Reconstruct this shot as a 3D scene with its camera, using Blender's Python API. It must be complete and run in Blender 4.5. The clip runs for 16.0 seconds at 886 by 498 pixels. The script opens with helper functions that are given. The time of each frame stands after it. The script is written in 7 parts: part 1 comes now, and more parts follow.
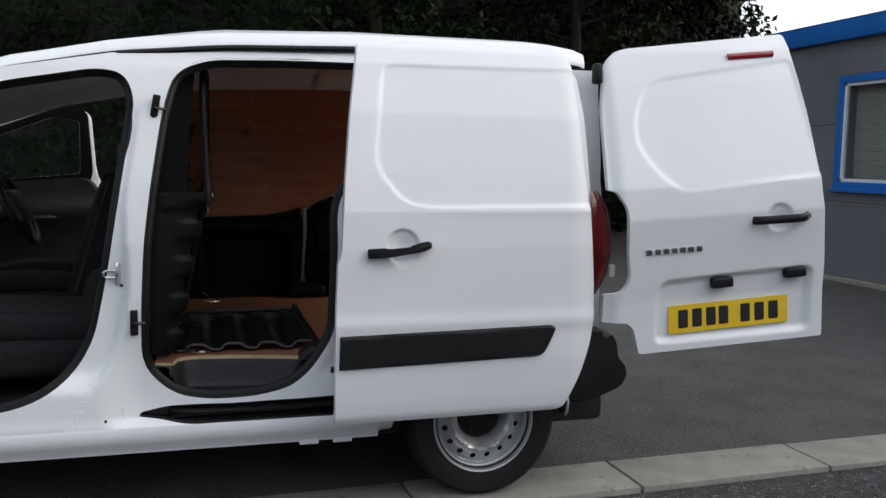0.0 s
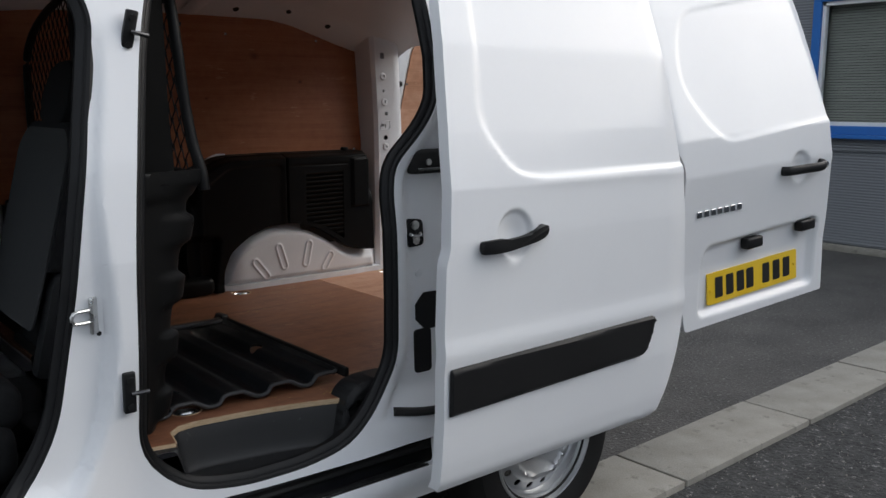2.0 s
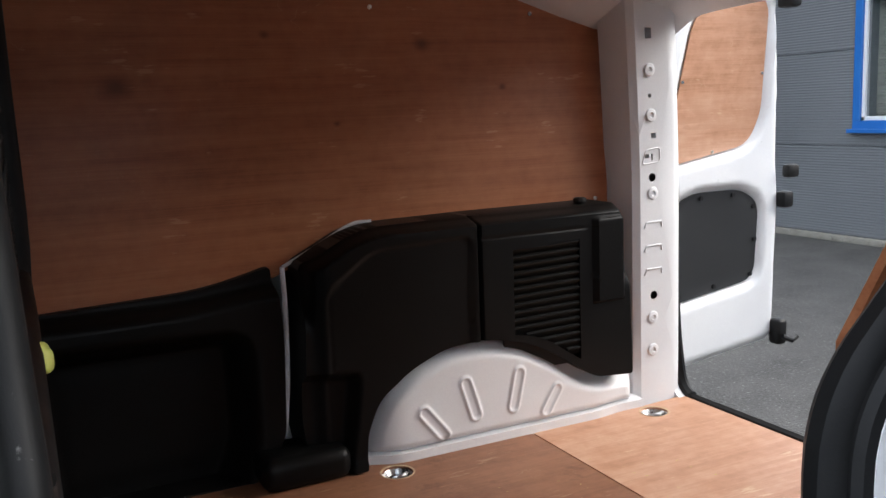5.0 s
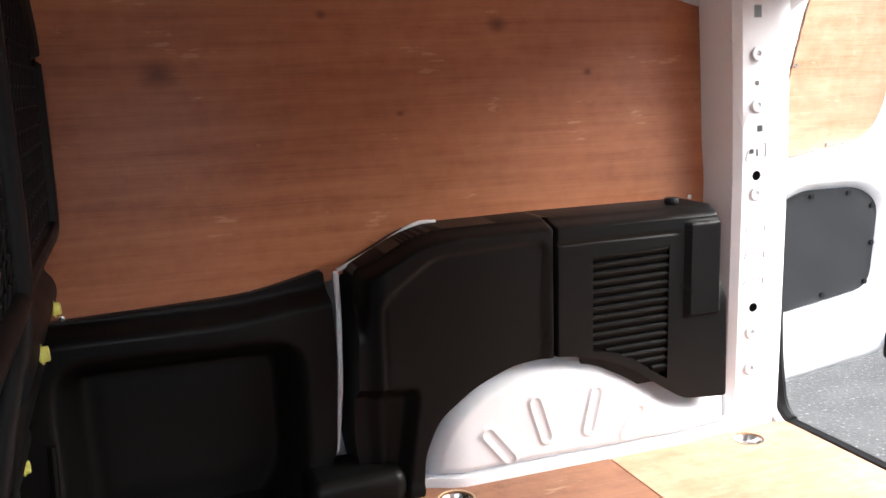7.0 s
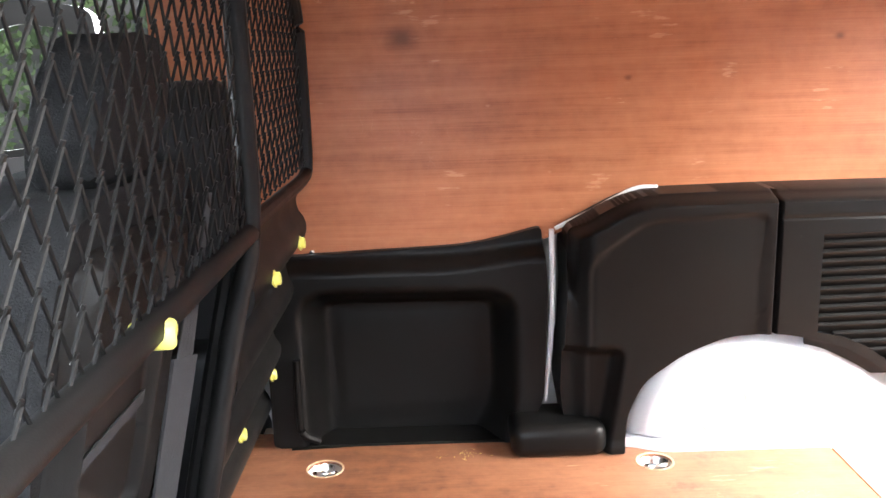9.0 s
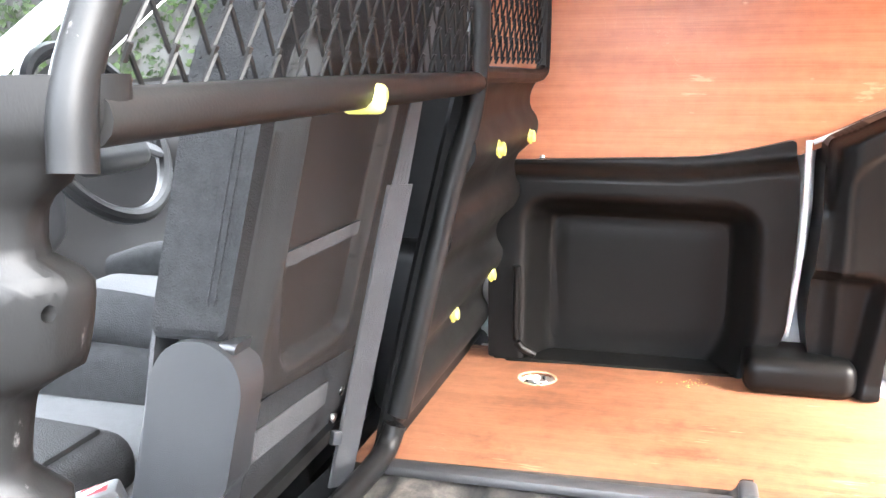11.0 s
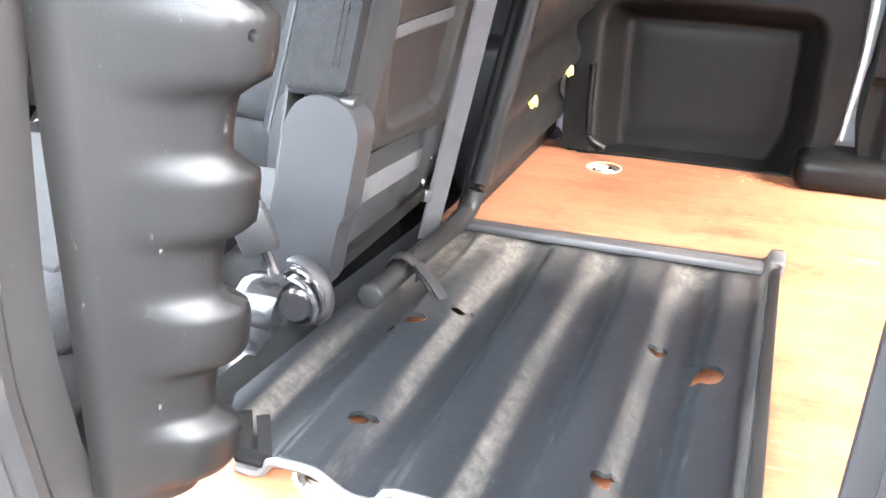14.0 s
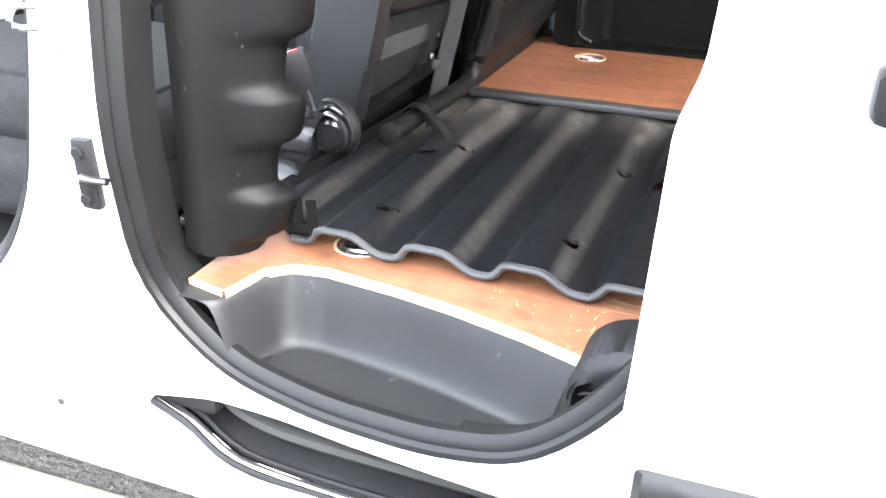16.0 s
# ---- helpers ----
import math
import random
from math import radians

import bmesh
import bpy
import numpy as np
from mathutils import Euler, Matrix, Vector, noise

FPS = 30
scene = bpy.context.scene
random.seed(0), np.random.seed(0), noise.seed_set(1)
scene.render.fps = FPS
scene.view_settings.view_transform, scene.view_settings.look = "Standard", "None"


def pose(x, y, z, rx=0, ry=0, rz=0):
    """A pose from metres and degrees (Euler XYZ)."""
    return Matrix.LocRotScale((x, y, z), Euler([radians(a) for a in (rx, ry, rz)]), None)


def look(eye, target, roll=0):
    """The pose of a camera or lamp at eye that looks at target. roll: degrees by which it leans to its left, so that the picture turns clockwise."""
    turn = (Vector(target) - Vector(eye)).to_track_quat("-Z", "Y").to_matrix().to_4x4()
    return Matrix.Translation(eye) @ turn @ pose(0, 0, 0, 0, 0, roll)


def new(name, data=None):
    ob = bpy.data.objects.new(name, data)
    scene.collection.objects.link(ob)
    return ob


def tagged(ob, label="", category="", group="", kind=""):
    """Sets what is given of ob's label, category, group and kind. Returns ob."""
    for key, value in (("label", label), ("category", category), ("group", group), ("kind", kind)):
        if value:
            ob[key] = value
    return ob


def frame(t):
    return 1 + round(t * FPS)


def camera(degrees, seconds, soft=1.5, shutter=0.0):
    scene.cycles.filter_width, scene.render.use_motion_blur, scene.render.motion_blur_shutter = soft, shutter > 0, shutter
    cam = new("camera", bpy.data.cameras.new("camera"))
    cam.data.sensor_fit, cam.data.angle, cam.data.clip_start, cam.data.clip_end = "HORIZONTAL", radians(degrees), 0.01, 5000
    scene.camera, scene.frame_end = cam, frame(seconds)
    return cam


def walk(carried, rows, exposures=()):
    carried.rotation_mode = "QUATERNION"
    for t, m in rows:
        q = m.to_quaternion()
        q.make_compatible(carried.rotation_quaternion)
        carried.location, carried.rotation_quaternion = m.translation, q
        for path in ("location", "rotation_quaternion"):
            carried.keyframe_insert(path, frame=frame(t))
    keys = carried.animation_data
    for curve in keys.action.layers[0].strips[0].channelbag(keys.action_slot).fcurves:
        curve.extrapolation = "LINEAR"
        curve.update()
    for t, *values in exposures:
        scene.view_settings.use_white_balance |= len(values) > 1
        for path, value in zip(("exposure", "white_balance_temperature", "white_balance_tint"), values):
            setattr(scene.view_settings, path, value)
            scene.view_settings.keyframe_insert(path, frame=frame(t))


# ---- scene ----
cam = camera(53.6, 16.0)
EXPOSURES = [(0.0, 0.3), (1.5, 0.3), (2.5, 0.32), (3.5, 0.54), (4.0, 0.86), (4.5, 1.35), (5.7, 2.0), (7.0, 3.05), (8.0, 3.7), (9.0, 4.55), (11.5, 6.0), (12.5, 6.12), (14.0, 6.24), (14.5, 6.25), (15.2, 6.02), (16.0, 4.6)]
PATH = [
    (0, (-1.001, -3.003, 1.301), (-0.46, -1.089, 1.096), 0.9),
    (0.5, (-1.396, -2.733, 1.32), (-0.613, -0.906, 1.094), 0.9),
    (1, (-1.615, -2.434, 1.311), (-0.621, -0.714, 1.076), 0.6),
    (1.5, (-1.752, -2.038, 1.327), (-0.588, -0.441, 1.018), 0.5),
    (2, (-1.802, -1.652, 1.319), (-0.544, -0.133, 0.988), 0.1),
    (2.5, (-1.683, -1.325, 1.323), (-0.411, 0.181, 0.984), -0.7),
    (3, (-1.544, -1.038, 1.334), (-0.267, 0.463, 0.994), -1.5),
    (3.5, (-1.402, -0.762, 1.351), (-0.137, 0.751, 1.017), -1.7),
    (4, (-1.237, -0.539, 1.342), (-0.06, 1.044, 1.016), -1.9),
    (4.5, (-1.072, -0.361, 1.342), (-0.066, 1.339, 1.029), -2.2),
    (6.8, (-0.804, -0.077, 1.396), (-0.131, 1.777, 1.063), -2.0),
    (7, (-0.827, -0.07, 1.393), (-0.159, 1.776, 1.014), -1.8),
    (7.5, (-0.808, -0.065, 1.388), (-0.277, 1.811, 0.943), -2.0),
    (8, (-0.738, -0.082, 1.39), (-0.42, 1.839, 0.931), -1.9),
    (8.5, (-0.715, -0.138, 1.406), (-0.555, 1.803, 0.95), -1.7),
    (9, (-0.683, -0.177, 1.398), (-0.681, 1.772, 0.952), -1.7),
    (9.2, (-0.669, -0.182, 1.398), (-0.742, 1.766, 0.953), -1.6),
    (11.3, (-0.667, -0.15, 1.151), (-1.241, 1.723, 0.748), -0.2),
    (11.5, (-0.667, -0.156, 1.148), (-1.268, 1.708, 0.745), -0.1),
    (12, (-0.665, -0.167, 1.149), (-1.363, 1.656, 0.713), 0.2),
    (12.5, (-0.655, -0.189, 1.146), (-1.383, 1.57, 0.534), 0.7),
    (13, (-0.648, -0.248, 1.159), (-1.361, 1.498, 0.495), 1.0),
    (13.5, (-0.639, -0.313, 1.166), (-1.323, 1.437, 0.481), 1.0),
    (14, (-0.615, -0.352, 1.165), (-1.265, 1.363, 0.366), 1.0),
    (14.5, (-0.572, -0.425, 1.156), (-1.225, 1.29, 0.359), 1.1),
    (15, (-0.544, -0.501, 1.137), (-1.18, 1.18, 0.259), 1.1),
    (15.5, (-0.518, -0.589, 1.121), (-1.157, 1.083, 0.23), 0.9),
    (16, (-0.504, -0.652, 1.108), (-1.142, 1.02, 0.216), 1.0),
]
walk(cam, [(t, look(eye, target, roll)) for t, eye, target, roll in PATH], EXPOSURES)

# ---- world and light ----
world = bpy.data.worlds.new("sky")
scene.world = world
world.use_nodes = True
wn, wl = world.node_tree.nodes, world.node_tree.links
sky = wn.new("ShaderNodeTexSky")
sky.sky_type, sky.sun_disc = "NISHITA", False
SUN_UP, SUN_ROUND = 32.0, 110.0
sky.sun_elevation, sky.sun_rotation = radians(SUN_UP), radians(SUN_ROUND)
sky.air_density, sky.dust_density, sky.ozone_density = 1.0, 3.0, 1.0
cloud = wn.new("ShaderNodeTexNoise")
cloud.inputs["Scale"].default_value, cloud.inputs["Detail"].default_value = 3.6, 9.0
wc = wn.new("ShaderNodeTexCoord")
wmap = wn.new("ShaderNodeMapping")
wmap.inputs["Scale"].default_value = (1.0, 1.0, 1.5)
wl.new(wc.outputs["Generated"], wmap.inputs["Vector"])
wl.new(wmap.outputs["Vector"], cloud.inputs["Vector"])
cramp = wn.new("ShaderNodeValToRGB")
cramp.color_ramp.elements[0].position, cramp.color_ramp.elements[0].color = 0.4, (0.25, 0.25, 0.25, 1)
cramp.color_ramp.elements[1].position, cramp.color_ramp.elements[1].color = 0.64, (1, 1, 1, 1)
wl.new(cloud.outputs["Fac"], cramp.inputs["Fac"])
wmix = wn.new("ShaderNodeMix")
wmix.data_type = "RGBA"
wl.new(cramp.outputs["Color"], wmix.inputs["Factor"])
wl.new(sky.outputs["Color"], wmix.inputs["A"])
wmix.inputs["B"].default_value = (11.2, 11.8, 12.6, 1)
wl.new(wmix.outputs["Result"], wn["Background"].inputs["Color"])
wn["Background"].inputs["Strength"].default_value = 0.1
sun = new("sun", bpy.data.lights.new("sun", "SUN"))
sun.data.energy, sun.data.angle, sun.data.color = 1.3, radians(60), (1.0, 0.97, 0.94)
a, e = radians(SUN_ROUND), radians(SUN_UP)
sun.matrix_world = look((math.sin(a) * math.cos(e) * 20, math.cos(a) * math.cos(e) * 20, math.sin(e) * 20), (0, 0, 0))


# ---- materials ----
def nodes_of(name):
    m = bpy.data.materials.new(name)
    m.use_nodes = True
    n = m.node_tree.nodes
    return m, n, m.node_tree.links, n["Principled BSDF"]


def surface(name, low, high, rough, scale=6.0, fine=120.0, bump=0.1, metal=0.0, coat=0.0, spread=0.12, stretch=(1, 1, 1), spec=0.5, dirt=None, distance=0.002):
    """Two scales of noise between two colours, uneven gloss and fine relief, in metres."""
    m, n, l, b = nodes_of(name)
    tc, mp = n.new("ShaderNodeTexCoord"), n.new("ShaderNodeMapping")
    mp.inputs["Scale"].default_value = stretch
    l.new(tc.outputs["Object"], mp.inputs["Vector"])
    big, small = n.new("ShaderNodeTexNoise"), n.new("ShaderNodeTexNoise")
    big.inputs["Scale"].default_value, big.inputs["Detail"].default_value = scale, 5.0
    small.inputs["Scale"].default_value, small.inputs["Detail"].default_value = fine, 3.0
    for x in (big, small):
        l.new(mp.outputs["Vector"], x.inputs["Vector"])
    mixv = n.new("ShaderNodeMath")
    mixv.operation = "MULTIPLY_ADD"
    mixv.inputs[1].default_value, mixv.inputs[2].default_value = 0.35, 0.0
    l.new(small.outputs["Fac"], mixv.inputs[0])
    add = n.new("ShaderNodeMath")
    add.operation = "MULTIPLY_ADD"
    add.inputs[1].default_value = 0.65
    l.new(big.outputs["Fac"], add.inputs[0])
    l.new(mixv.outputs[0], add.inputs[2])
    ramp = n.new("ShaderNodeValToRGB")
    ramp.color_ramp.elements[0].position, ramp.color_ramp.elements[0].color = 0.32, (*low, 1)
    ramp.color_ramp.elements[1].position, ramp.color_ramp.elements[1].color = 0.68, (*high, 1)
    l.new(add.outputs[0], ramp.inputs["Fac"])
    colour = ramp.outputs["Color"]
    if dirt:
        spots, keep = n.new("ShaderNodeTexNoise"), n.new("ShaderNodeValToRGB")
        spots.inputs["Scale"].default_value, spots.inputs["Detail"].default_value = dirt[1], 8.0
        spots.inputs["Roughness"].default_value = 0.7
        l.new(mp.outputs["Vector"], spots.inputs["Vector"])
        keep.color_ramp.elements[0].position, keep.color_ramp.elements[1].position = dirt[2], dirt[2] + 0.12
        l.new(spots.outputs["Fac"], keep.inputs["Fac"])
        mx = n.new("ShaderNodeMix")
        mx.data_type = "RGBA"
        l.new(keep.outputs["Color"], mx.inputs["Factor"])
        l.new(colour, mx.inputs["A"])
        mx.inputs["B"].default_value = (*dirt[0], 1)
        colour = mx.outputs["Result"]
    l.new(colour, b.inputs["Base Color"])
    rr = n.new("ShaderNodeMapRange")
    rr.inputs["To Min"].default_value, rr.inputs["To Max"].default_value = max(0.02, rough - spread), min(1, rough + spread)
    l.new(big.outputs["Fac"], rr.inputs["Value"])
    l.new(rr.outputs["Result"], b.inputs["Roughness"])
    b.inputs["Metallic"].default_value, b.inputs["Coat Weight"].default_value = metal, coat
    b.inputs["Coat Roughness"].default_value, b.inputs["Specular IOR Level"].default_value = 0.14, spec
    b.inputs["Coat IOR"].default_value = 1.5
    if bump:
        bp = n.new("ShaderNodeBump")
        bp.inputs["Strength"].default_value, bp.inputs["Distance"].default_value = bump, distance
        l.new(small.outputs["Fac"], bp.inputs["Height"])
        l.new(bp.outputs["Normal"], b.inputs["Normal"])
    return m


class Graph:
    """Short calls for the nodes of one material."""

    def __init__(self, name):
        self.m, self.n, self.l, self.b = nodes_of(name)
        self.tc = self.n.new("ShaderNodeTexCoord").outputs["Object"]

    def mapped(self, scale, shift=(0, 0, 0)):
        mp = self.n.new("ShaderNodeMapping")
        mp.inputs["Scale"].default_value, mp.inputs["Location"].default_value = scale, shift
        self.l.new(self.tc, mp.inputs["Vector"])
        return mp.outputs["Vector"]

    def noise(self, vector, scale, detail=4.0, rough=0.55, bend=0.0):
        t = self.n.new("ShaderNodeTexNoise")
        for key, val in (("Scale", scale), ("Detail", detail), ("Roughness", rough), ("Distortion", bend)):
            t.inputs[key].default_value = val
        self.l.new(vector, t.inputs["Vector"])
        return t.outputs["Fac"]

    def math(self, op, *values):
        k = self.n.new("ShaderNodeMath")
        k.operation = op
        for i, v in enumerate(values):
            if isinstance(v, (int, float)):
                k.inputs[i].default_value = v
            else:
                self.l.new(v, k.inputs[i])
        return k.outputs[0]

    def ramp(self, value, *stops):
        k = self.n.new("ShaderNodeValToRGB")
        es = k.color_ramp.elements
        while len(es) < len(stops):
            es.new(0.5)
        for e, (p, c) in zip(es, stops):
            e.position, e.color = p, (*c, 1) if isinstance(c, tuple) else (c, c, c, 1)
        self.l.new(value, k.inputs["Fac"])
        return k.outputs["Color"]

    def mix(self, factor, a, b):
        k = self.n.new("ShaderNodeMix")
        k.data_type = "RGBA"
        for key, v in (("Factor", factor), ("A", a), ("B", b)):
            if isinstance(v, tuple):
                k.inputs[key].default_value = (*v, 1)
            elif isinstance(v, float):
                k.inputs[key].default_value = v
            else:
                self.l.new(v, k.inputs[key])
        return k.outputs["Result"]

    def finish(self, colour, rough, height=None, strength=0.15, distance=0.002, spec=0.5):
        self.l.new(colour, self.b.inputs["Base Color"])
        if isinstance(rough, float):
            self.b.inputs["Roughness"].default_value = rough
        else:
            self.l.new(rough, self.b.inputs["Roughness"])
        self.b.inputs["Specular IOR Level"].default_value = spec
        if height is not None:
            bp = self.n.new("ShaderNodeBump")
            bp.inputs["Strength"].default_value, bp.inputs["Distance"].default_value = strength, distance
            self.l.new(height, bp.inputs["Height"])
            self.l.new(bp.outputs["Normal"], self.b.inputs["Normal"])
        return self.m


def plywood(name, low, high, dark, pale, knots=(), blotch=0.35, stain=0.66, gloss=0.42, across=(1.0, 14.0, 22.0)):
    """Rotary-cut veneer: fine drawn-out figure, pores, soft blotches, stains, scratches and a few knots."""
    g = Graph(name)
    long = g.mapped(across)
    hair = g.mapped((across[0] * 2.0, across[1] * 6, across[2] * 6))
    fig, pore = g.noise(long, 2.2, 8.0, 0.6, 0.4), g.noise(hair, 3.0, 4.0, 0.6)
    soft, mottle = g.noise(g.tc, 2.6, 5.0, 0.6), g.noise(g.tc, 26.0, 5.0, 0.7)
    v = g.math("MULTIPLY_ADD", fig, 0.42 - blotch * 0.3, g.math("MULTIPLY_ADD", soft, blotch, g.math("MULTIPLY_ADD", mottle, 0.16 + blotch * 0.3, g.math("MULTIPLY", pore, 0.38 - blotch * 0.7))))
    colour = g.ramp(v, (0.38, dark), (0.5, low), (0.62, high))
    colour = g.mix(g.ramp(g.noise(g.mapped((1, 1, 1), (3.1, 1.7, 0.4)), 5.5, 9.0, 0.72), (stain, 0.0), (stain + 0.09, 0.75)), colour, dark)
    fleck = g.math("MULTIPLY", g.noise(g.mapped((7, 60, 40), (0.3, 0.1, 0.7)), 2.0, 3.0, 0.6), g.noise(g.tc, 9.0, 3.0, 0.6))
    colour = g.mix(g.ramp(fleck, (0.385, 0.0), (0.43, 0.55)), colour, pale)
    wv = g.n.new("ShaderNodeTexWave")
    wv.wave_type, wv.bands_direction, wv.wave_profile = "BANDS", "Z" if across[2] > 15 else "Y", "SAW"
    for key, val in (("Scale", 5.5), ("Distortion", 9.0), ("Detail", 4.0), ("Detail Scale", 0.9), ("Detail Roughness", 0.55)):
        wv.inputs[key].default_value = val
    g.l.new(g.mapped((0.28, 1.0, 1.0), (0.2, 0.4, 0.1)), wv.inputs["Vector"])
    lines = g.math("MULTIPLY", g.ramp(wv.outputs["Fac"], (0.72, 0.0), (0.97, 1.0)), g.ramp(g.noise(g.mapped((1.2, 2.0, 3.0), (5.0, 2.0, 1.0)), 1.6, 4.0, 0.6), (0.42, 0.0), (0.66, 0.5)))
    colour = g.mix(lines, colour, tuple(0.5 * (a + b) for a, b in zip(dark, low)))
    hairline = g.math("ABSOLUTE", g.math("SUBTRACT", g.noise(g.mapped((1, 1, 1), (9.0, 4.0, 2.0)), 7.0, 2.0, 0.5, 2.5), 0.5))
    scratch = g.math("MULTIPLY", g.ramp(hairline, (0.0, 1.0), (0.0035, 0.0)), g.ramp(g.noise(g.mapped((1, 1, 1), (1.0, 7.0, 3.0)), 4.5, 3.0), (0.56, 0.0), (0.64, 0.5)))
    colour = g.mix(scratch, colour, pale)
    for x, z, size in knots:
        off = g.n.new("ShaderNodeVectorMath")
        off.operation = "DISTANCE"
        mp = g.mapped((1.0, 0.0, 1.35))
        g.l.new(mp, off.inputs[0])
        off.inputs[1].default_value = (x, 0, z * 1.35)
        d = g.math("MULTIPLY_ADD", g.noise(g.tc, 30.0, 3.0), size * 0.8, off.outputs["Value"])
        colour = g.mix(g.ramp(d, (size * 0.6, 0.85), (size * 1.7, 0.0)), colour, tuple(c * 0.5 for c in dark))
    rough = g.math("MULTIPLY_ADD", soft, 0.35, gloss - 0.18)
    return g.finish(colour, rough, g.math("ADD", pore, mottle), 0.16, 0.0015, 0.45)


def dust_sheen_sheet(name):
    """Black plastic with a grey dusting, thick at the far end. The streaks along the corrugations are part dusting,
    part light painted on the flanks.
    """
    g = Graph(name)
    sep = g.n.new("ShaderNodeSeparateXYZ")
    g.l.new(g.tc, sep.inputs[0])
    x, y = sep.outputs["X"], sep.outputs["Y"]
    # Paler streaks on the rear-facing flanks: light painted in along with real dusting.
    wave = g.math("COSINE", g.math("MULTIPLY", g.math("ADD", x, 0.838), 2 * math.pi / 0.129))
    lit_flank = g.ramp(wave, (0.76, 0.0), (1.0, 0.5))
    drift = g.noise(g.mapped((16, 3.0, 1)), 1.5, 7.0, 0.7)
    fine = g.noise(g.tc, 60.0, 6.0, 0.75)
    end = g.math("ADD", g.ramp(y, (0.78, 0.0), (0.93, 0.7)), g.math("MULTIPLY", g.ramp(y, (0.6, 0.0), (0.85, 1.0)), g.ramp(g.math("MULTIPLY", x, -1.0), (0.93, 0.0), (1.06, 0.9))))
    amount = g.math("MULTIPLY_ADD", lit_flank, g.math("MULTIPLY_ADD", drift, 2.7, -0.9), g.math("MULTIPLY", end, g.math("MULTIPLY_ADD", drift, 2.2, -0.6)))
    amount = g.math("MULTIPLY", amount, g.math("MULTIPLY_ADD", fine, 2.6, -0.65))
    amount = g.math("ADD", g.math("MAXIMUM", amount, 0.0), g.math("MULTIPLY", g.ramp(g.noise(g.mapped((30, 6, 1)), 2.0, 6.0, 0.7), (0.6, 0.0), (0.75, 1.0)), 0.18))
    dust_sheen = g.mix(g.noise(g.tc, 12.0), (0.075, 0.067, 0.058), (0.18, 0.163, 0.142))
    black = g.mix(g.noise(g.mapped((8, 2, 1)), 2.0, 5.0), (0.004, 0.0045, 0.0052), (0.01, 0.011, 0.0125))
    colour = g.mix(g.math("MINIMUM", amount, 0.85), black, dust_sheen)
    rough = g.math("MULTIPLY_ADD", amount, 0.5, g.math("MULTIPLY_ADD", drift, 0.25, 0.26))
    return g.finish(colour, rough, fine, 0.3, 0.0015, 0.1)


PAINT = surface("white_car_paint", (0.76, 0.77, 0.79), (0.82, 0.83, 0.84), 0.42, 2.0, 900, 0.0, coat=0.6, spread=0.05, spec=0.3)
PAINT_IN = surface("white_inner_paint", (0.7, 0.71, 0.73), (0.79, 0.8, 0.81), 0.45, 4.0, 300, 0.06, coat=0.2, spec=0.35, dirt=((0.3, 0.28, 0.26), 24.0, 0.705))
TRAY = surface("scuffed_tray_plastic", (0.011, 0.0112, 0.0118), (0.019, 0.0193, 0.02), 0.52, 7.0, 700, 0.25, dirt=((0.09, 0.088, 0.085), 38.0, 0.63), distance=0.0008, spec=0.4)
PLASTIC = surface("black_plastic", (0.008, 0.008, 0.0085), (0.014, 0.014, 0.0145), 0.46, 5.0, 900, 0.2, dirt=((0.06, 0.058, 0.055), 55.0, 0.66), distance=0.0006, spec=0.22)
LINER = surface("black_moulded_lining", (0.004, 0.0039, 0.0038), (0.0072, 0.007, 0.0068), 0.4, 4.0, 1100, 0.2, dirt=((0.05, 0.046, 0.042), 60.0, 0.7), distance=0.0006, spec=0.12)
MATT = surface("matt_black_fleece", (0.002, 0.002, 0.002), (0.005, 0.005, 0.005), 0.8, 12.0, 500, 0.3, spec=0.06)
TRIM = surface("scuffed_black_trim", (0.0032, 0.0032, 0.0032), (0.0065, 0.0064, 0.0063), 0.48, 6.0, 700, 0.16, dirt=((0.13, 0.127, 0.123), 70.0, 0.65), distance=0.0006, stretch=(1, 1, 0.4), spec=0.16)
RUBBER = surface("black_rubber", (0.005, 0.005, 0.0053), (0.009, 0.009, 0.0095), 0.45, 9.0, 500, 0.08, spec=0.24)
TYRE = surface("tyre_rubber", (0.006, 0.006, 0.006), (0.012, 0.0118, 0.0115), 0.7, 20.0, 300, 0.2, spec=0.3)
STEEL = surface("silver_painted_steel", (0.42, 0.43, 0.44), (0.55, 0.56, 0.57), 0.36, 8.0, 300, 0.05, metal=0.7, dirt=((0.1, 0.09, 0.08), 30.0, 0.68))
ZINC = surface("bright_zinc", (0.5, 0.5, 0.5), (0.72, 0.72, 0.7), 0.28, 30.0, 300, 0.05, metal=1.0)
BLACK_STEEL = surface("black_painted_tube", (0.006, 0.0059, 0.0058), (0.011, 0.0107, 0.0104), 0.46, 10.0, 400, 0.06, dirt=((0.09, 0.085, 0.08), 60.0, 0.67), spec=0.17)
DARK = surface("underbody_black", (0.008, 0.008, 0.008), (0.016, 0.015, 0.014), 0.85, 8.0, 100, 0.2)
GREY_RUBBER = surface("grey_rubber_edging", (0.022, 0.022, 0.023), (0.04, 0.04, 0.041), 0.5, 12.0, 300, 0.08)
MAT = dust_sheen_sheet("dust_sheen_black_sheet")
YELLOW = surface("yellow_plate", (0.78, 0.5, 0.02), (0.84, 0.57, 0.04), 0.35, 10.0, 500, 0.03, coat=0.4)
PLUG = surface("yellow_plug_plastic", (0.66, 0.64, 0.12), (0.74, 0.72, 0.2), 0.4, 30.0, 300, 0.03)
INK = surface("plate_black", (0.01, 0.01, 0.01), (0.02, 0.02, 0.02), 0.4, 30.0, 300, 0.02)
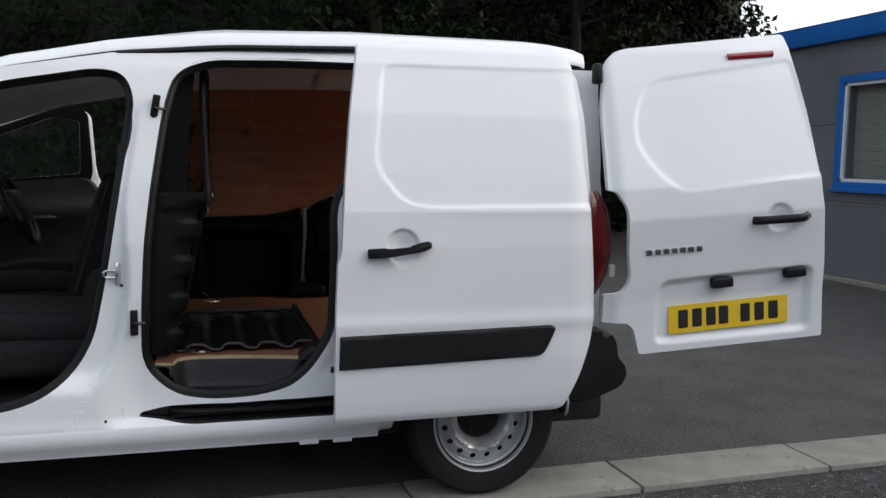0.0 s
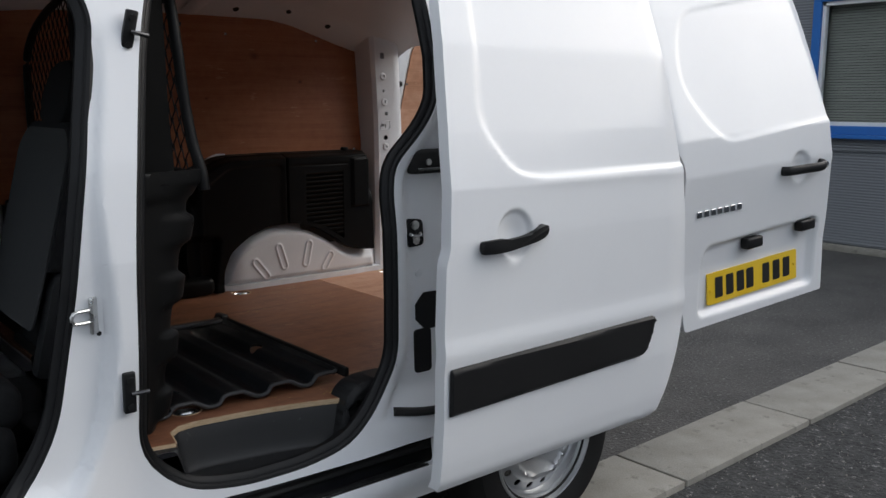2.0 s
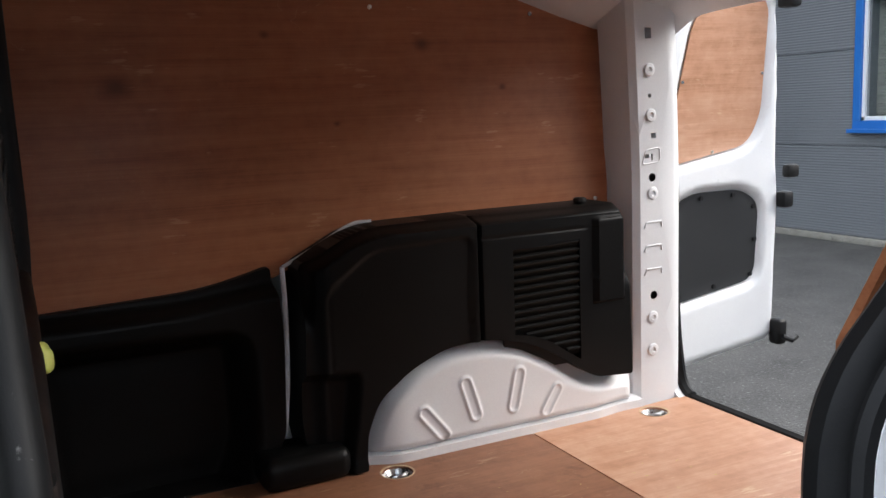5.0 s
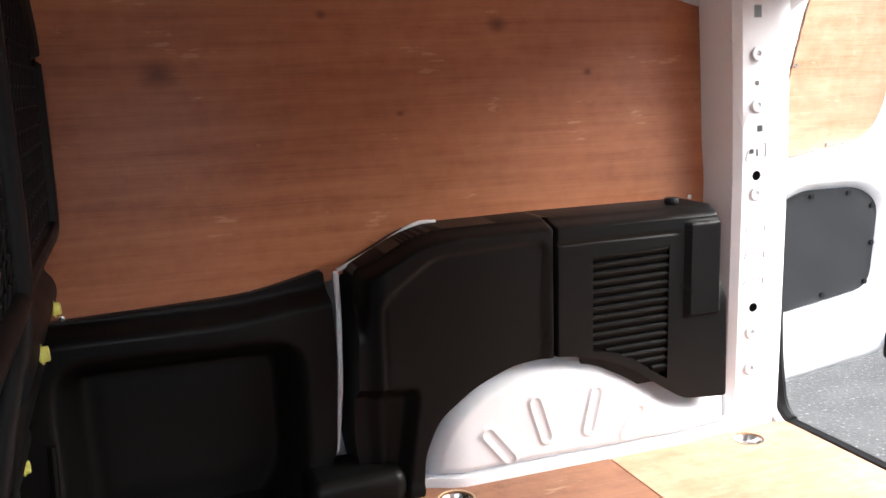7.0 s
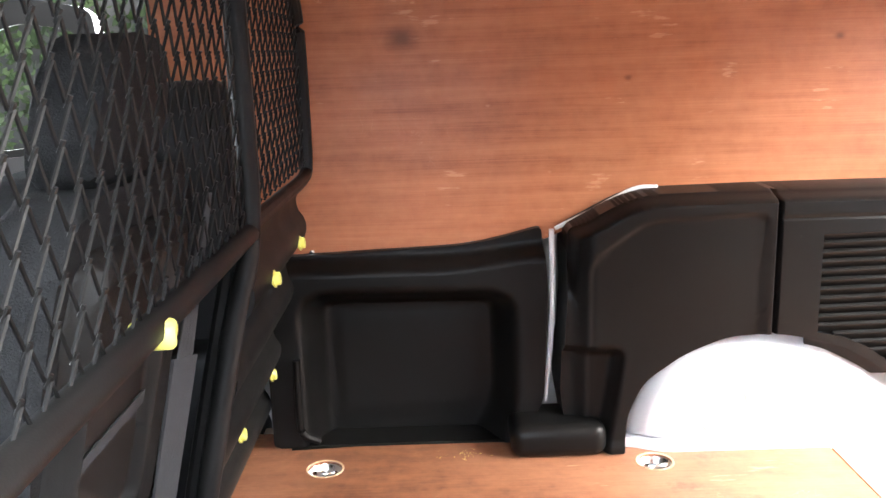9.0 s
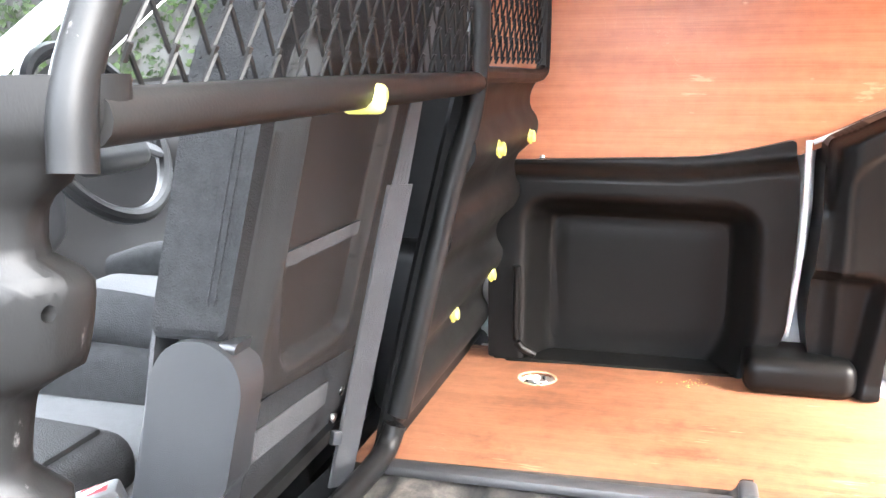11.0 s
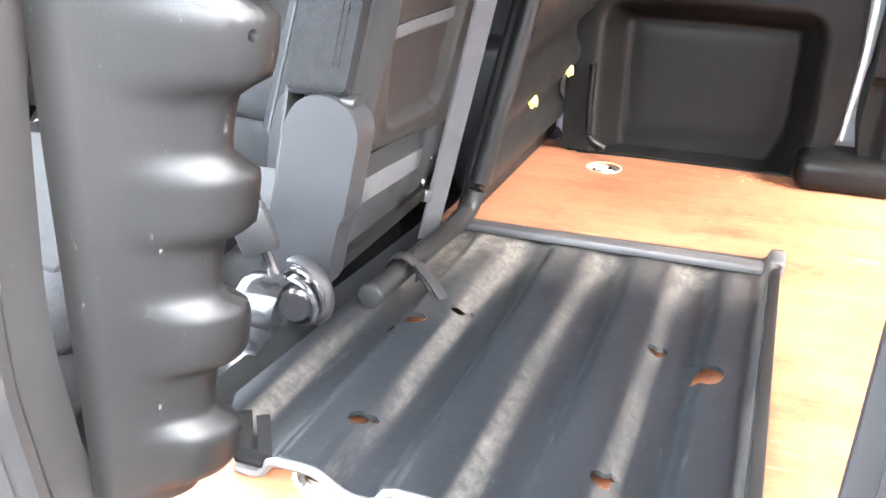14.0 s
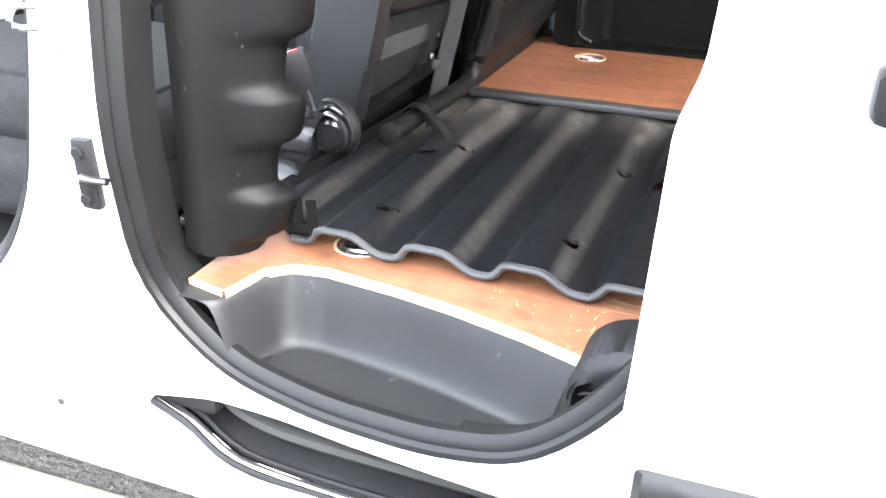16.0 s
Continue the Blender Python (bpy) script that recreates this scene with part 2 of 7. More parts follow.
CHROME = surface("badge_chrome", (0.35, 0.36, 0.38), (0.5, 0.51, 0.53), 0.2, 30.0, 300, 0.02, metal=1.0)
RED = surface("red_lamp_lens", (0.2, 0.006, 0.01), (0.3, 0.01, 0.014), 0.16, 20.0, 300, 0.02, coat=1.0)
LAMP_RED = surface("dark_red_lamp_lens", (0.11, 0.005, 0.007), (0.2, 0.008, 0.012), 0.14, 9.0, 300, 0.02, coat=0.8)
PLY_WALL = plywood("plywood_wall", (0.36, 0.128, 0.055), (0.43, 0.168, 0.076), (0.25, 0.082, 0.034), (0.55, 0.29, 0.16), ((-0.752, 1.416, 0.034), (-0.087, 1.5, 0.022), (-0.3, 1.33, 0.008), (0.12, 1.4, 0.01), (-0.45, 1.52, 0.012)), 0.22, 0.74, 0.4)
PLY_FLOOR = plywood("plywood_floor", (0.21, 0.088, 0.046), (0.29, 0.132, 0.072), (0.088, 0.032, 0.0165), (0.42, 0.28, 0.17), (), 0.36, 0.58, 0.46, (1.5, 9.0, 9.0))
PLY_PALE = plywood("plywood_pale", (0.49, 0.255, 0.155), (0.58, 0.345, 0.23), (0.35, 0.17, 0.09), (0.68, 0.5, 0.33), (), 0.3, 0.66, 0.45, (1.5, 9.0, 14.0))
STRAW = surface("pale_straw", (0.5, 0.4, 0.12), (0.7, 0.6, 0.25), 0.7, 30.0, 200, 0.1)
PLY_EDGE = surface("plywood_edge", (0.4, 0.26, 0.14), (0.62, 0.48, 0.32), 0.6, 60.0, 200, 0.2, stretch=(1, 1, 8))
ASPHALT = surface("asphalt", (0.04, 0.0378, 0.0355), (0.096, 0.0915, 0.086), 0.88, 3.0, 70, 1.0, dirt=((0.3, 0.295, 0.285), 55.0, 0.57), distance=0.012)
GRIT = surface("dark_gritty_tarmac", (0.006, 0.006, 0.006), (0.06, 0.06, 0.058), 0.88, 12.0, 55, 1.0, dirt=((0.34, 0.33, 0.31), 48.0, 0.585), distance=0.015)
KERB = surface("concrete_kerb", (0.2, 0.187, 0.16), (0.33, 0.312, 0.275), 0.8, 7.0, 160, 0.5, dirt=((0.13, 0.122, 0.105), 11.0, 0.56), distance=0.004)
CLAD = surface("grey_cladding", (0.155, 0.166, 0.18), (0.19, 0.201, 0.216), 0.45, 0.9, 60, 0.04, metal=0.15, dirt=((0.15, 0.16, 0.175), 1.6, 0.62))
BLUE = surface("blue_frame", (0.015, 0.12, 0.42), (0.02, 0.16, 0.5), 0.38, 4.0, 200, 0.03)
BLIND = surface("window_blind", (0.2, 0.19, 0.17), (0.3, 0.29, 0.26), 0.7, 3.0, 60, 0.05, stretch=(1, 1, 20))
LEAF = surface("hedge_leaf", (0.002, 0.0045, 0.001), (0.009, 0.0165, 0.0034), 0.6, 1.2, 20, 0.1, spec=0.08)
BARK = surface("bark", (0.01, 0.008, 0.006), (0.025, 0.02, 0.015), 0.9, 8.0, 60, 0.8, spec=0.2)
FABRIC = surface("dark_grey_seat_fabric", (0.009, 0.0094, 0.01), (0.021, 0.0217, 0.023), 0.9, 60.0, 420, 0.5, distance=0.004, spec=0.2)
FABRIC_PALE = surface("pale_grey_seat_fabric", (0.028, 0.0288, 0.0302), (0.053, 0.054, 0.056), 0.9, 90.0, 420, 0.5, distance=0.004)
WEBBING = surface("pale_grey_webbing", (0.045, 0.0462, 0.0485), (0.085, 0.0865, 0.09), 0.85, 90.0, 420, 0.4, distance=0.002)
SEAT_BACK = surface("seat_back_board", (0.011, 0.0106, 0.0102), (0.018, 0.0173, 0.0165), 0.5, 6.0, 700, 0.25, spec=0.25)
GREY_PLASTIC = surface("grey_plastic", (0.0135, 0.0142, 0.0155), (0.021, 0.022, 0.0235), 0.45, 6.0, 900, 0.2, dirt=((0.08, 0.08, 0.08), 60.0, 0.74))
STRAP = surface("grey_webbing", (0.028, 0.028, 0.029), (0.045, 0.045, 0.047), 0.75, 40.0, 600, 0.4)
GLOSS_BLACK = surface("gloss_black_metal", (0.012, 0.012, 0.013), (0.02, 0.02, 0.022), 0.18, 12.0, 300, 0.03, coat=0.6)
HEADLINER = surface("pale_headlining", (0.4, 0.39, 0.37), (0.5, 0.49, 0.46), 0.85, 8.0, 400, 0.2)


def glass(name, tint=(0.9, 0.95, 0.95), rough=0.0):
    m, n, l, b = nodes_of(name)
    b.inputs["Base Color"].default_value = (*tint, 1)
    b.inputs["Roughness"].default_value = rough
    b.inputs["Transmission Weight"].default_value = 1.0
    b.inputs["IOR"].default_value = 1.05
    b.inputs["Specular IOR Level"].default_value = 0.5
    return m


GLASS = glass("window_glass")


# ---- mesh helpers ----
def mesh_of(name, bm, material, smooth=True, angle=35.0):
    bmesh.ops.recalc_face_normals(bm, faces=bm.faces)
    if smooth:
        for f in bm.faces:
            f.smooth = True
        for ed in bm.edges:
            if len(ed.link_faces) == 2 and ed.calc_face_angle(0) > radians(angle):
                ed.smooth = False
    me = bpy.data.meshes.new(name)
    bm.to_mesh(me)
    bm.free()
    me.materials.append(material)
    return me


def thing(name, at, label, category, group="", kind=""):
    ob = new(name)
    ob.location = at
    ob.empty_display_size = 0.1
    return tagged(ob, label, category, group, kind)


def part(name, bm, material, parent=None, label="", smooth=True, angle=35.0):
    ob = new(name, mesh_of(name, bm, material, smooth, angle) if not isinstance(bm, bpy.types.Mesh) else bm)
    if parent is not None:
        ob.parent = parent
        root = Vector((0, 0, 0))
        p = parent
        while p is not None:
            if p.type == "EMPTY":
                root = Vector(p.location)
            p = p.parent
        if parent.type == "EMPTY":
            ob.matrix_parent_inverse = Matrix.Translation(-root)
    if label:
        ob["label"] = label
    return ob


def rounded(points, r, n=5):
    """A closed outline with its corners rounded. r: one radius or one for each corner."""
    out, k = [], len(points)
    for i in range(k):
        rad = r[i] if isinstance(r, (list, tuple)) else r
        p, a, b = Vector(points[i]), Vector(points[i - 1]), Vector(points[(i + 1) % k])
        u, v = (a - p), (b - p)
        d = min(rad, u.length * 0.48, v.length * 0.48)
        if d < 1e-4:
            out.append(tuple(p))
            continue
        s, t = p + u.normalized() * d, p + v.normalized() * d
        for j in range(n + 1):
            w = j / n
            q = s * (1 - w) ** 2 + p * 2 * w * (1 - w) + t * w * w
            out.append(tuple(q))
    return out


def ring2(cx, cy, r, n=16, ry=None):
    return [(cx + r * math.cos(2 * math.pi * i / n), cy + (ry or r) * math.sin(2 * math.pi * i / n)) for i in range(n)]


def capsule(cx, cy, length, r, degrees, n=6):
    c, s = math.cos(radians(degrees)), math.sin(radians(degrees))
    pts = []
    for i in range(n + 1):
        w = -math.pi / 2 + math.pi * i / n
        pts.append((length / 2 + r * math.cos(w), r * math.sin(w)))
    for i in range(n + 1):
        w = math.pi / 2 + math.pi * i / n
        pts.append((-length / 2 + r * math.cos(w), r * math.sin(w)))
    return [(cx + c * a - s * b, cy + s * a + c * b) for a, b in pts]


def steps(lo, hi, step):
    k = max(1, int(math.ceil((hi - lo) / step)))
    return [lo + (hi - lo) * i / k for i in range(1, k)]


def sheet(outline, holes, put, us=(), vs=(), thick=0.0, direction=None):
    """A plate cut to an outline with holes in the plane (u, v), divided along us and vs, and laid into space by put(u, v).
    thick: its depth, away from put's surface along direction."""
    bm = bmesh.new()
    edges = []
    for loop in [outline, *holes]:
        vv = [bm.verts.new((p[0], p[1], 0)) for p in loop]
        edges += [bm.edges.new((vv[i - 1], vv[i])) for i in range(len(vv))]
    bmesh.ops.triangle_fill(bm, use_beauty=True, use_dissolve=False, edges=edges, normal=(0, 0, 1))
    for f in [f for f in bm.faces if f.calc_area() < 1e-10]:
        bm.faces.remove(f)
    for axis, cuts in (((1, 0, 0), us), ((0, 1, 0), vs)):
        for c in cuts:
            bmesh.ops.bisect_plane(bm, geom=bm.verts[:] + bm.edges[:] + bm.faces[:], dist=1e-5, plane_co=(axis[0] * c, axis[1] * c, 0), plane_no=axis)
    if thick:
        front = {v: v.co.copy() for v in bm.verts}
        rim = [(e.verts[0], e.verts[1]) for e in bm.edges if len(e.link_faces) == 1]
        faces = [list(f.verts) for f in bm.faces]
        for v, co in front.items():
            v.co = put(co.x, co.y)
        away = Vector(direction).normalized() * thick
        back = {v: bm.verts.new(v.co + away) for v in front}
        for f in faces:
            bm.faces.new([back[v] for v in reversed(f)])
        for p, q in rim:
            bm.faces.new((p, q, back[q], back[p]))
    else:
        for v in bm.verts:
            v.co = put(v.co.x, v.co.y)
    return bm


def curve_points(points, per=6, closed=False):
    pts = [Vector(p) for p in points]
    k = len(pts)
    out = []
    last = k if closed else k - 1
    for i in range(last):
        p0 = pts[(i - 1) % k] if closed or i > 0 else pts[i] * 2 - pts[i + 1]
        p1, p2 = pts[i], pts[(i + 1) % k]
        p3 = pts[(i + 2) % k] if closed or i + 2 < k else p2 * 2 - p1
        for j in range(per):
            t = j / per
            out.append(0.5 * ((2 * p1) + (p2 - p0) * t + (2 * p0 - 5 * p1 + 4 * p2 - p3) * t * t + (3 * p1 - p0 - 3 * p2 + p3) * t ** 3))
    if not closed:
        out.append(pts[-1])
    return out


def sweep(bm, points, radius, sides=10, closed=False, flat=(1.0, 1.0), up=(0, 0, 1)):
    """A round or oval bar along points. flat: its two half widths as shares of radius, the first along up."""
    pts = [Vector(p) for p in points]
    k = len(pts)
    rings = []
    n = Vector(up)
    for i in range(k):
        a = pts[i - 1] if closed or i else pts[i]
        b = pts[(i + 1) % k] if closed or i < k - 1 else pts[i]
        d = (b - a).normalized()
        n = Vector(up) if abs(d.dot(Vector(up))) < 0.95 else n
        n = (n - d * n.dot(d))
        if n.length < 1e-4:
            n = d.orthogonal()
        n.normalize()
        m = d.cross(n)
        rings.append([bm.verts.new(pts[i] + n * (math.cos(2 * math.pi * j / sides) * radius * flat[0]) + m * (math.sin(2 * math.pi * j / sides) * radius * flat[1])) for j in range(sides)])
    for i in range(k if closed else k - 1):
        r0, r1 = rings[i], rings[(i + 1) % k]
        for j in range(sides):
            bm.faces.new((r0[j], r0[(j + 1) % sides], r1[(j + 1) % sides], r1[j]))
    if not closed:
        bm.faces.new(rings[0][::-1])
        bm.faces.new(rings[-1])
    return bm


def tube(points, radius, sides=10, closed=False, flat=(1.0, 1.0), up=(0, 0, 1), per=6):
    return sweep(bmesh.new(), curve_points(points, per, closed) if per else points, radius, sides, closed, flat, up)


def block(x0, x1, y0, y1, z0, z1, bevel=0.005, seg=2, m=None, bm=None):
    tmp = bmesh.new()
    bmesh.ops.create_cube(tmp, size=1.0)
    for v in tmp.verts:
        v.co = Vector(((x0 + x1) / 2 + v.co.x * (x1 - x0), (y0 + y1) / 2 + v.co.y * (y1 - y0), (z0 + z1) / 2 + v.co.z * (z1 - z0)))
    if bevel:
        bmesh.ops.bevel(tmp, geom=tmp.edges[:], offset=bevel, segments=seg, profile=0.5, affect="EDGES")
    if m is not None:
        bmesh.ops.transform(tmp, matrix=m, verts=tmp.verts)
    return merge(bm, tmp)


def merge(bm, tmp):
    if bm is None:
        return tmp
    me = bpy.data.meshes.new("tmp")
    tmp.to_mesh(me)
    tmp.free()
    bm.from_mesh(me)
    bpy.data.meshes.remove(me)
    return bm


def disc(c, axis, r, depth, sides=16, bevel=0.0, bm=None):
    tmp = bmesh.new()
    bmesh.ops.create_cone(tmp, cap_ends=True, segments=sides, radius1=r, radius2=r, depth=depth)
    if bevel:
        bmesh.ops.bevel(tmp, geom=[ed for ed in tmp.edges if any(len(f.verts) > 4 for f in ed.link_faces)], offset=bevel, segments=2, profile=0.5, affect="EDGES")
    q = Vector((0, 0, 1)).rotation_difference(Vector(axis).normalized()).to_matrix().to_4x4()
    bmesh.ops.transform(tmp, matrix=Matrix.Translation(c) @ q, verts=tmp.verts)
    return merge(bm, tmp)


def lathe(profile, m, sides=40):
    """profile: (radius, height along local z)."""
    bm = bmesh.new()
    rings = [[bm.verts.new((r * math.cos(2 * math.pi * j / sides), r * math.sin(2 * math.pi * j / sides), h)) for j in range(sides)] for r, h in profile]
    for r0, r1 in zip(rings, rings[1:]):
        for j in range(sides):
            bm.faces.new((r0[j], r0[(j + 1) % sides], r1[(j + 1) % sides], r1[j]))
    bmesh.ops.transform(bm, matrix=m, verts=bm.verts)
    return bm


def poly_prism(outline, put, depth):
    """An extruded outline: put(u, v, w), w from 0 to depth."""
    bm = bmesh.new()
    a = [bm.verts.new(put(u, v, 0)) for u, v in outline]
    b = [bm.verts.new(put(u, v, depth)) for u, v in outline]
    bm.faces.new(a)
    bm.faces.new(b[::-1])
    for i in range(len(a)):
        bm.faces.new((a[i - 1], a[i], b[i], b[i - 1]))
    return bm


def smooth(t):
    t = min(1.0, max(0.0, t))
    return t * t * (3 - 2 * t)


def lerp_table(table, x):
    """A value between rows of (x, value)."""
    if x <= table[0][0]:
        return table[0][1]
    for (x0, y0), (x1, y1) in zip(table, table[1:]):
        if x <= x1:
            return y0 + (y1 - y0) * (x - x0) / (x1 - x0)
    return table[-1][1]


def inside_depth(u, v, loop):
    """How far (u, v) lies inside a convex or near-convex loop: negative outside."""
    best, odd, k = 1e9, False, len(loop)
    for i in range(k):
        (x0, y0), (x1, y1) = loop[i - 1], loop[i]
        dx, dy = x1 - x0, y1 - y0
        t = max(0, min(1, ((u - x0) * dx + (v - y0) * dy) / (dx * dx + dy * dy + 1e-12)))
        best = min(best, math.hypot(u - x0 - t * dx, v - y0 - t * dy))
        if (y0 > v) != (y1 > v) and u < x0 + dx * (v - y0) / (dy if dy else 1e-12):
            odd = not odd
    return best if odd else -best

# ---- ground, kerb, building, hedge ----
ground = part("ground", sheet([(-400, 0.16), (400, 0.16), (400, 400), (-400, 400)], [], lambda u, v: Vector((u, v, 0.0)), [-12, -4, 0, 4, 8], [4, 8]), ASPHALT, smooth=False)
tagged(ground, "worn grey asphalt yard, dry and slightly gritty", "ground", kind="structure")
apron = part("road", sheet([(-400, -400), (400, -400), (400, 0.16), (-400, 0.16)], [], lambda u, v: Vector((u, v, -0.012)), [-12, -4, 0, 4, 8], [-8, -4]), GRIT, smooth=False)
tagged(apron, "dark coarse tarmac strewn with pale grit", "road", kind="structure")

KERB_TURN = radians(1.9)


def kerb_at(u, v):
    c, s = math.cos(KERB_TURN), math.sin(KERB_TURN)
    return Vector((0.70 + c * u - s * v, 0.03 + s * u + c * v, 0))


kerb = thing("kerb", (0.7, 0.03, 0), "row of flush pale concrete edging stones with open joints", "kerb", kind="structure")
stone = bmesh.new()
block(0.006, 0.909, 0.0, 0.31, -0.10, 0.012, 0.008, 2, bm=stone)
stone_mesh = mesh_of("stone", stone, KERB)
for k in range(-9, 14):
    ob = new("stone", stone_mesh)
    ob.parent = kerb
    ob.matrix_basis = Matrix.Translation(kerb_at(0.915 * k, 0) - Vector((0.7, 0.03, 0))) @ pose(0, 0, random.uniform(-0.002, 0.002), random.uniform(-0.3, 0.3), 0, math.degrees(KERB_TURN))

# loose grit by the kerb
grit = bmesh.new()
rng = random.Random(5)
for _ in range(1500):
    gx, gy = rng.uniform(-1.5, 4.0), 0.03 + 0.045 * rng.uniform(0, 1) - abs(rng.gauss(0, 0.35))
    if gy > 0.02 + 0.045 * (gx - 0.7):
        continue
    s = rng.uniform(0.002, 0.007)
    c = Vector((gx, gy, -0.012 + s * 0.4))
    vs = [grit.verts.new(c + Vector((rng.uniform(-1, 1), rng.uniform(-1, 1), rng.uniform(-0.7, 0.9))) * s) for _ in range(4)]
    for f in ((0, 1, 2), (0, 1, 3), (1, 2, 3), (0, 2, 3)):
        grit.faces.new([vs[i] for i in f])
tagged(part("gravel", grit, KERB, smooth=False), "scattered pale gravel grains along the kerb", "gravel", kind="stuff")

# the unit with ribbed cladding
WX = 5.9
building = thing("building", (WX, 3.0, 0), "low industrial unit clad in ribbed grey metal with blue trim", "building")


def rib_panel(y0, y1, z0, z1):
    """One course of cladding with fine level ribs, seen from -x."""
    bm = bmesh.new()
    n = int((z1 - z0 - 0.03) / 0.0125)
    rows = [(z0, 0.012), (z0 + 0.012, 0.0)]
    for i in range(n + 1):
        z = z0 + 0.015 + i * 0.0125
        rows.append((z, 0.0 if i % 2 else 0.0045))
    rows += [(z1 - 0.012, 0.0), (z1, 0.012)]
    left = [bm.verts.new((WX + d, y0, z)) for z, d in rows]
    right = [bm.verts.new((WX + d, y1, z)) for z, d in rows]
    for i in range(len(rows) - 1):
        bm.faces.new((left[i], left[i + 1], right[i + 1], right[i]))
    return bm


WINDOWS = [(3.3, 5.3), (0.45, 2.45), (-2.45, -0.35)]
WZ0, WZ1 = 1.04, 2.27
part("core", block(WX + 0.35, WX + 8.0, -9.0, 7.8, 0.0, 2.76, 0), DARK, building, "plain building core", smooth=False)
courses = [(0.06, 0.88), (0.88, 1.74), (1.74, 2.66)]
spans = [(-9.0, -2.45), (-2.45, -0.35), (-0.35, 0.45), (0.45, 2.45), (2.45, 3.3), (3.3, 5.3), (5.3, 7.8)]
for z0, z1 in courses:
    for y0, y1 in spans:
        bits = [(z0, z1)]
        if (y0, y1) in WINDOWS:
            bits = [(a, b) for a, b in ((z0, min(z1, WZ0)), (max(z0, WZ1), z1)) if b - a > 0.05]
        for a, b in bits:
            part("panel", rib_panel(y0, y1, a, b), CLAD, building, smooth=False)
part("wall", block(WX + 0.02, WX + 0.35, -9.0, 7.8, 0.0, WZ0 - 0.02, 0), CLAD, building, smooth=False)
part("lintel", block(WX + 0.02, WX + 0.35, -9.0, 7.8, WZ1 + 0.02, 2.76, 0), CLAD, building, smooth=False)
for y0, y1 in ((-9.0, -2.47), (-0.33, 0.43), (2.47, 3.18), (5.17, 7.8)):
    part("pier", block(WX + 0.021, WX + 0.349, y0, y1, WZ0 - 0.02, WZ1 + 0.02, 0), CLAD, building, smooth=False)
part("plinth", block(WX - 0.03, WX + 0.3, -9.0, 7.83, 0.0, 0.06, 0.006), KERB, building, "pale concrete plinth")
part("gable", block(WX + 0.012, WX + 8.0, 7.8, 7.85, 0.0, 2.68, 0.004), CLAD, building, smooth=False)
part("fascia", block(WX - 0.09, WX + 8.1, -9.1, 7.93, 2.66, 2.88, 0.012), BLUE, building, "bright blue metal fascia")
part("roof", poly_prism([(WX - 0.1, 2.88), (WX + 8.1, 2.88), (WX + 8.1, 3.5), (WX + 4, 3.6)], lambda u, v, w: Vector((u, -9.1 + w, v)), 17.05), CLAD, building, smooth=False)
for y0, y1 in WINDOWS:
    f = bmesh.new()
    w = 0.075
    for a, b, c, d in ((y0, y1, WZ0, WZ0 + w), (y0, y1, WZ1 - w, WZ1), (y0, y0 + w, WZ0 + w, WZ1 - w), (y1 - w, y1, WZ0 + w, WZ1 - w)):
        block(WX - 0.03, WX + 0.07, a, b, c, d, 0.004, 1, bm=f)
    win = part("window", f, BLUE, building, "bright blue window frame")
    mid = y0 + (y1 - y0) * 0.42
    part("mullion", block(WX - 0.022, WX + 0.06, mid - 0.03, mid + 0.03, WZ0 + w, WZ1 - w, 0.004, 1), BLUE, win)
    part("sill", block(WX - 0.07, WX + 0.02, y0 - 0.03, y1 + 0.03, WZ0 - 0.035, WZ0, 0.004, 1), BLUE, win)
    for a, b in ((y0 + w, mid - 0.03), (mid + 0.03, y1 - w)):
        sash = bmesh.new()
        for p, q, r, s in ((a, b, WZ0 + w, WZ0 + w + 0.035), (a, b, WZ1 - w - 0.035, WZ1 - w), (a, a + 0.035, WZ0 + w, WZ1 - w), (b - 0.035, b, WZ0 + w, WZ1 - w)):
            block(WX - 0.005, WX + 0.05, p, q, r, s, 0.003, 1, bm=sash)
        part("sash", sash, PAINT_IN, win, "white inner sash")
        pane = part("pane", block(WX + 0.028, WX + 0.034, a + 0.03, b - 0.03, WZ0 + w + 0.03, WZ1 - w - 0.03, 0), GLASS, win, smooth=False)
        pane.visible_shadow = False
        bl = bmesh.new()
        z = WZ0 + w
        while z < WZ1 - w:
            block(WX + 0.12, WX + 0.128, a, b, z, z + 0.02, 0, bm=bl)
            z += 0.024
        part("blind", bl, BLIND, win, "drawn grey slatted blind", smooth=False)


# Unseen wall, added to hold back low sky light and calm the paint reflections.
unit = thing("added_wall", (0, -17, 0), "unseen grey clad wall added to block low sky light", "wall", kind="structure")
part("cladding", block(-34, 34, -17.4, -17.0, 0.0, 4.2, 0.02), CLAD, unit, smooth=False)
part("coping", block(-34.1, 34.1, -17.45, -16.95, 4.2, 4.35, 0.01), BLUE, unit, smooth=False)


def leaf_wall(bm, rng, n, sample, size):
    for _ in range(n):
        c, nrm = sample(rng)
        t = nrm.orthogonal()
        t.rotate(Matrix.Rotation(rng.uniform(0, 6.283), 3, nrm))
        t = (t + nrm * rng.uniform(-0.9, 0.9)).normalized()
        b = nrm.cross(t).normalized()
        b = (b + nrm * rng.uniform(-0.6, 0.6)).normalized()
        s = size * rng.uniform(0.6, 1.4)
        v = [bm.verts.new(c + t * s), bm.verts.new(c + b * s * 0.45), bm.verts.new(c - t * s * 0.8), bm.verts.new(c - b * s * 0.45)]
        bm.faces.new(v)


HEDGE_Y, HEDGE_H = 11.5, 8.2


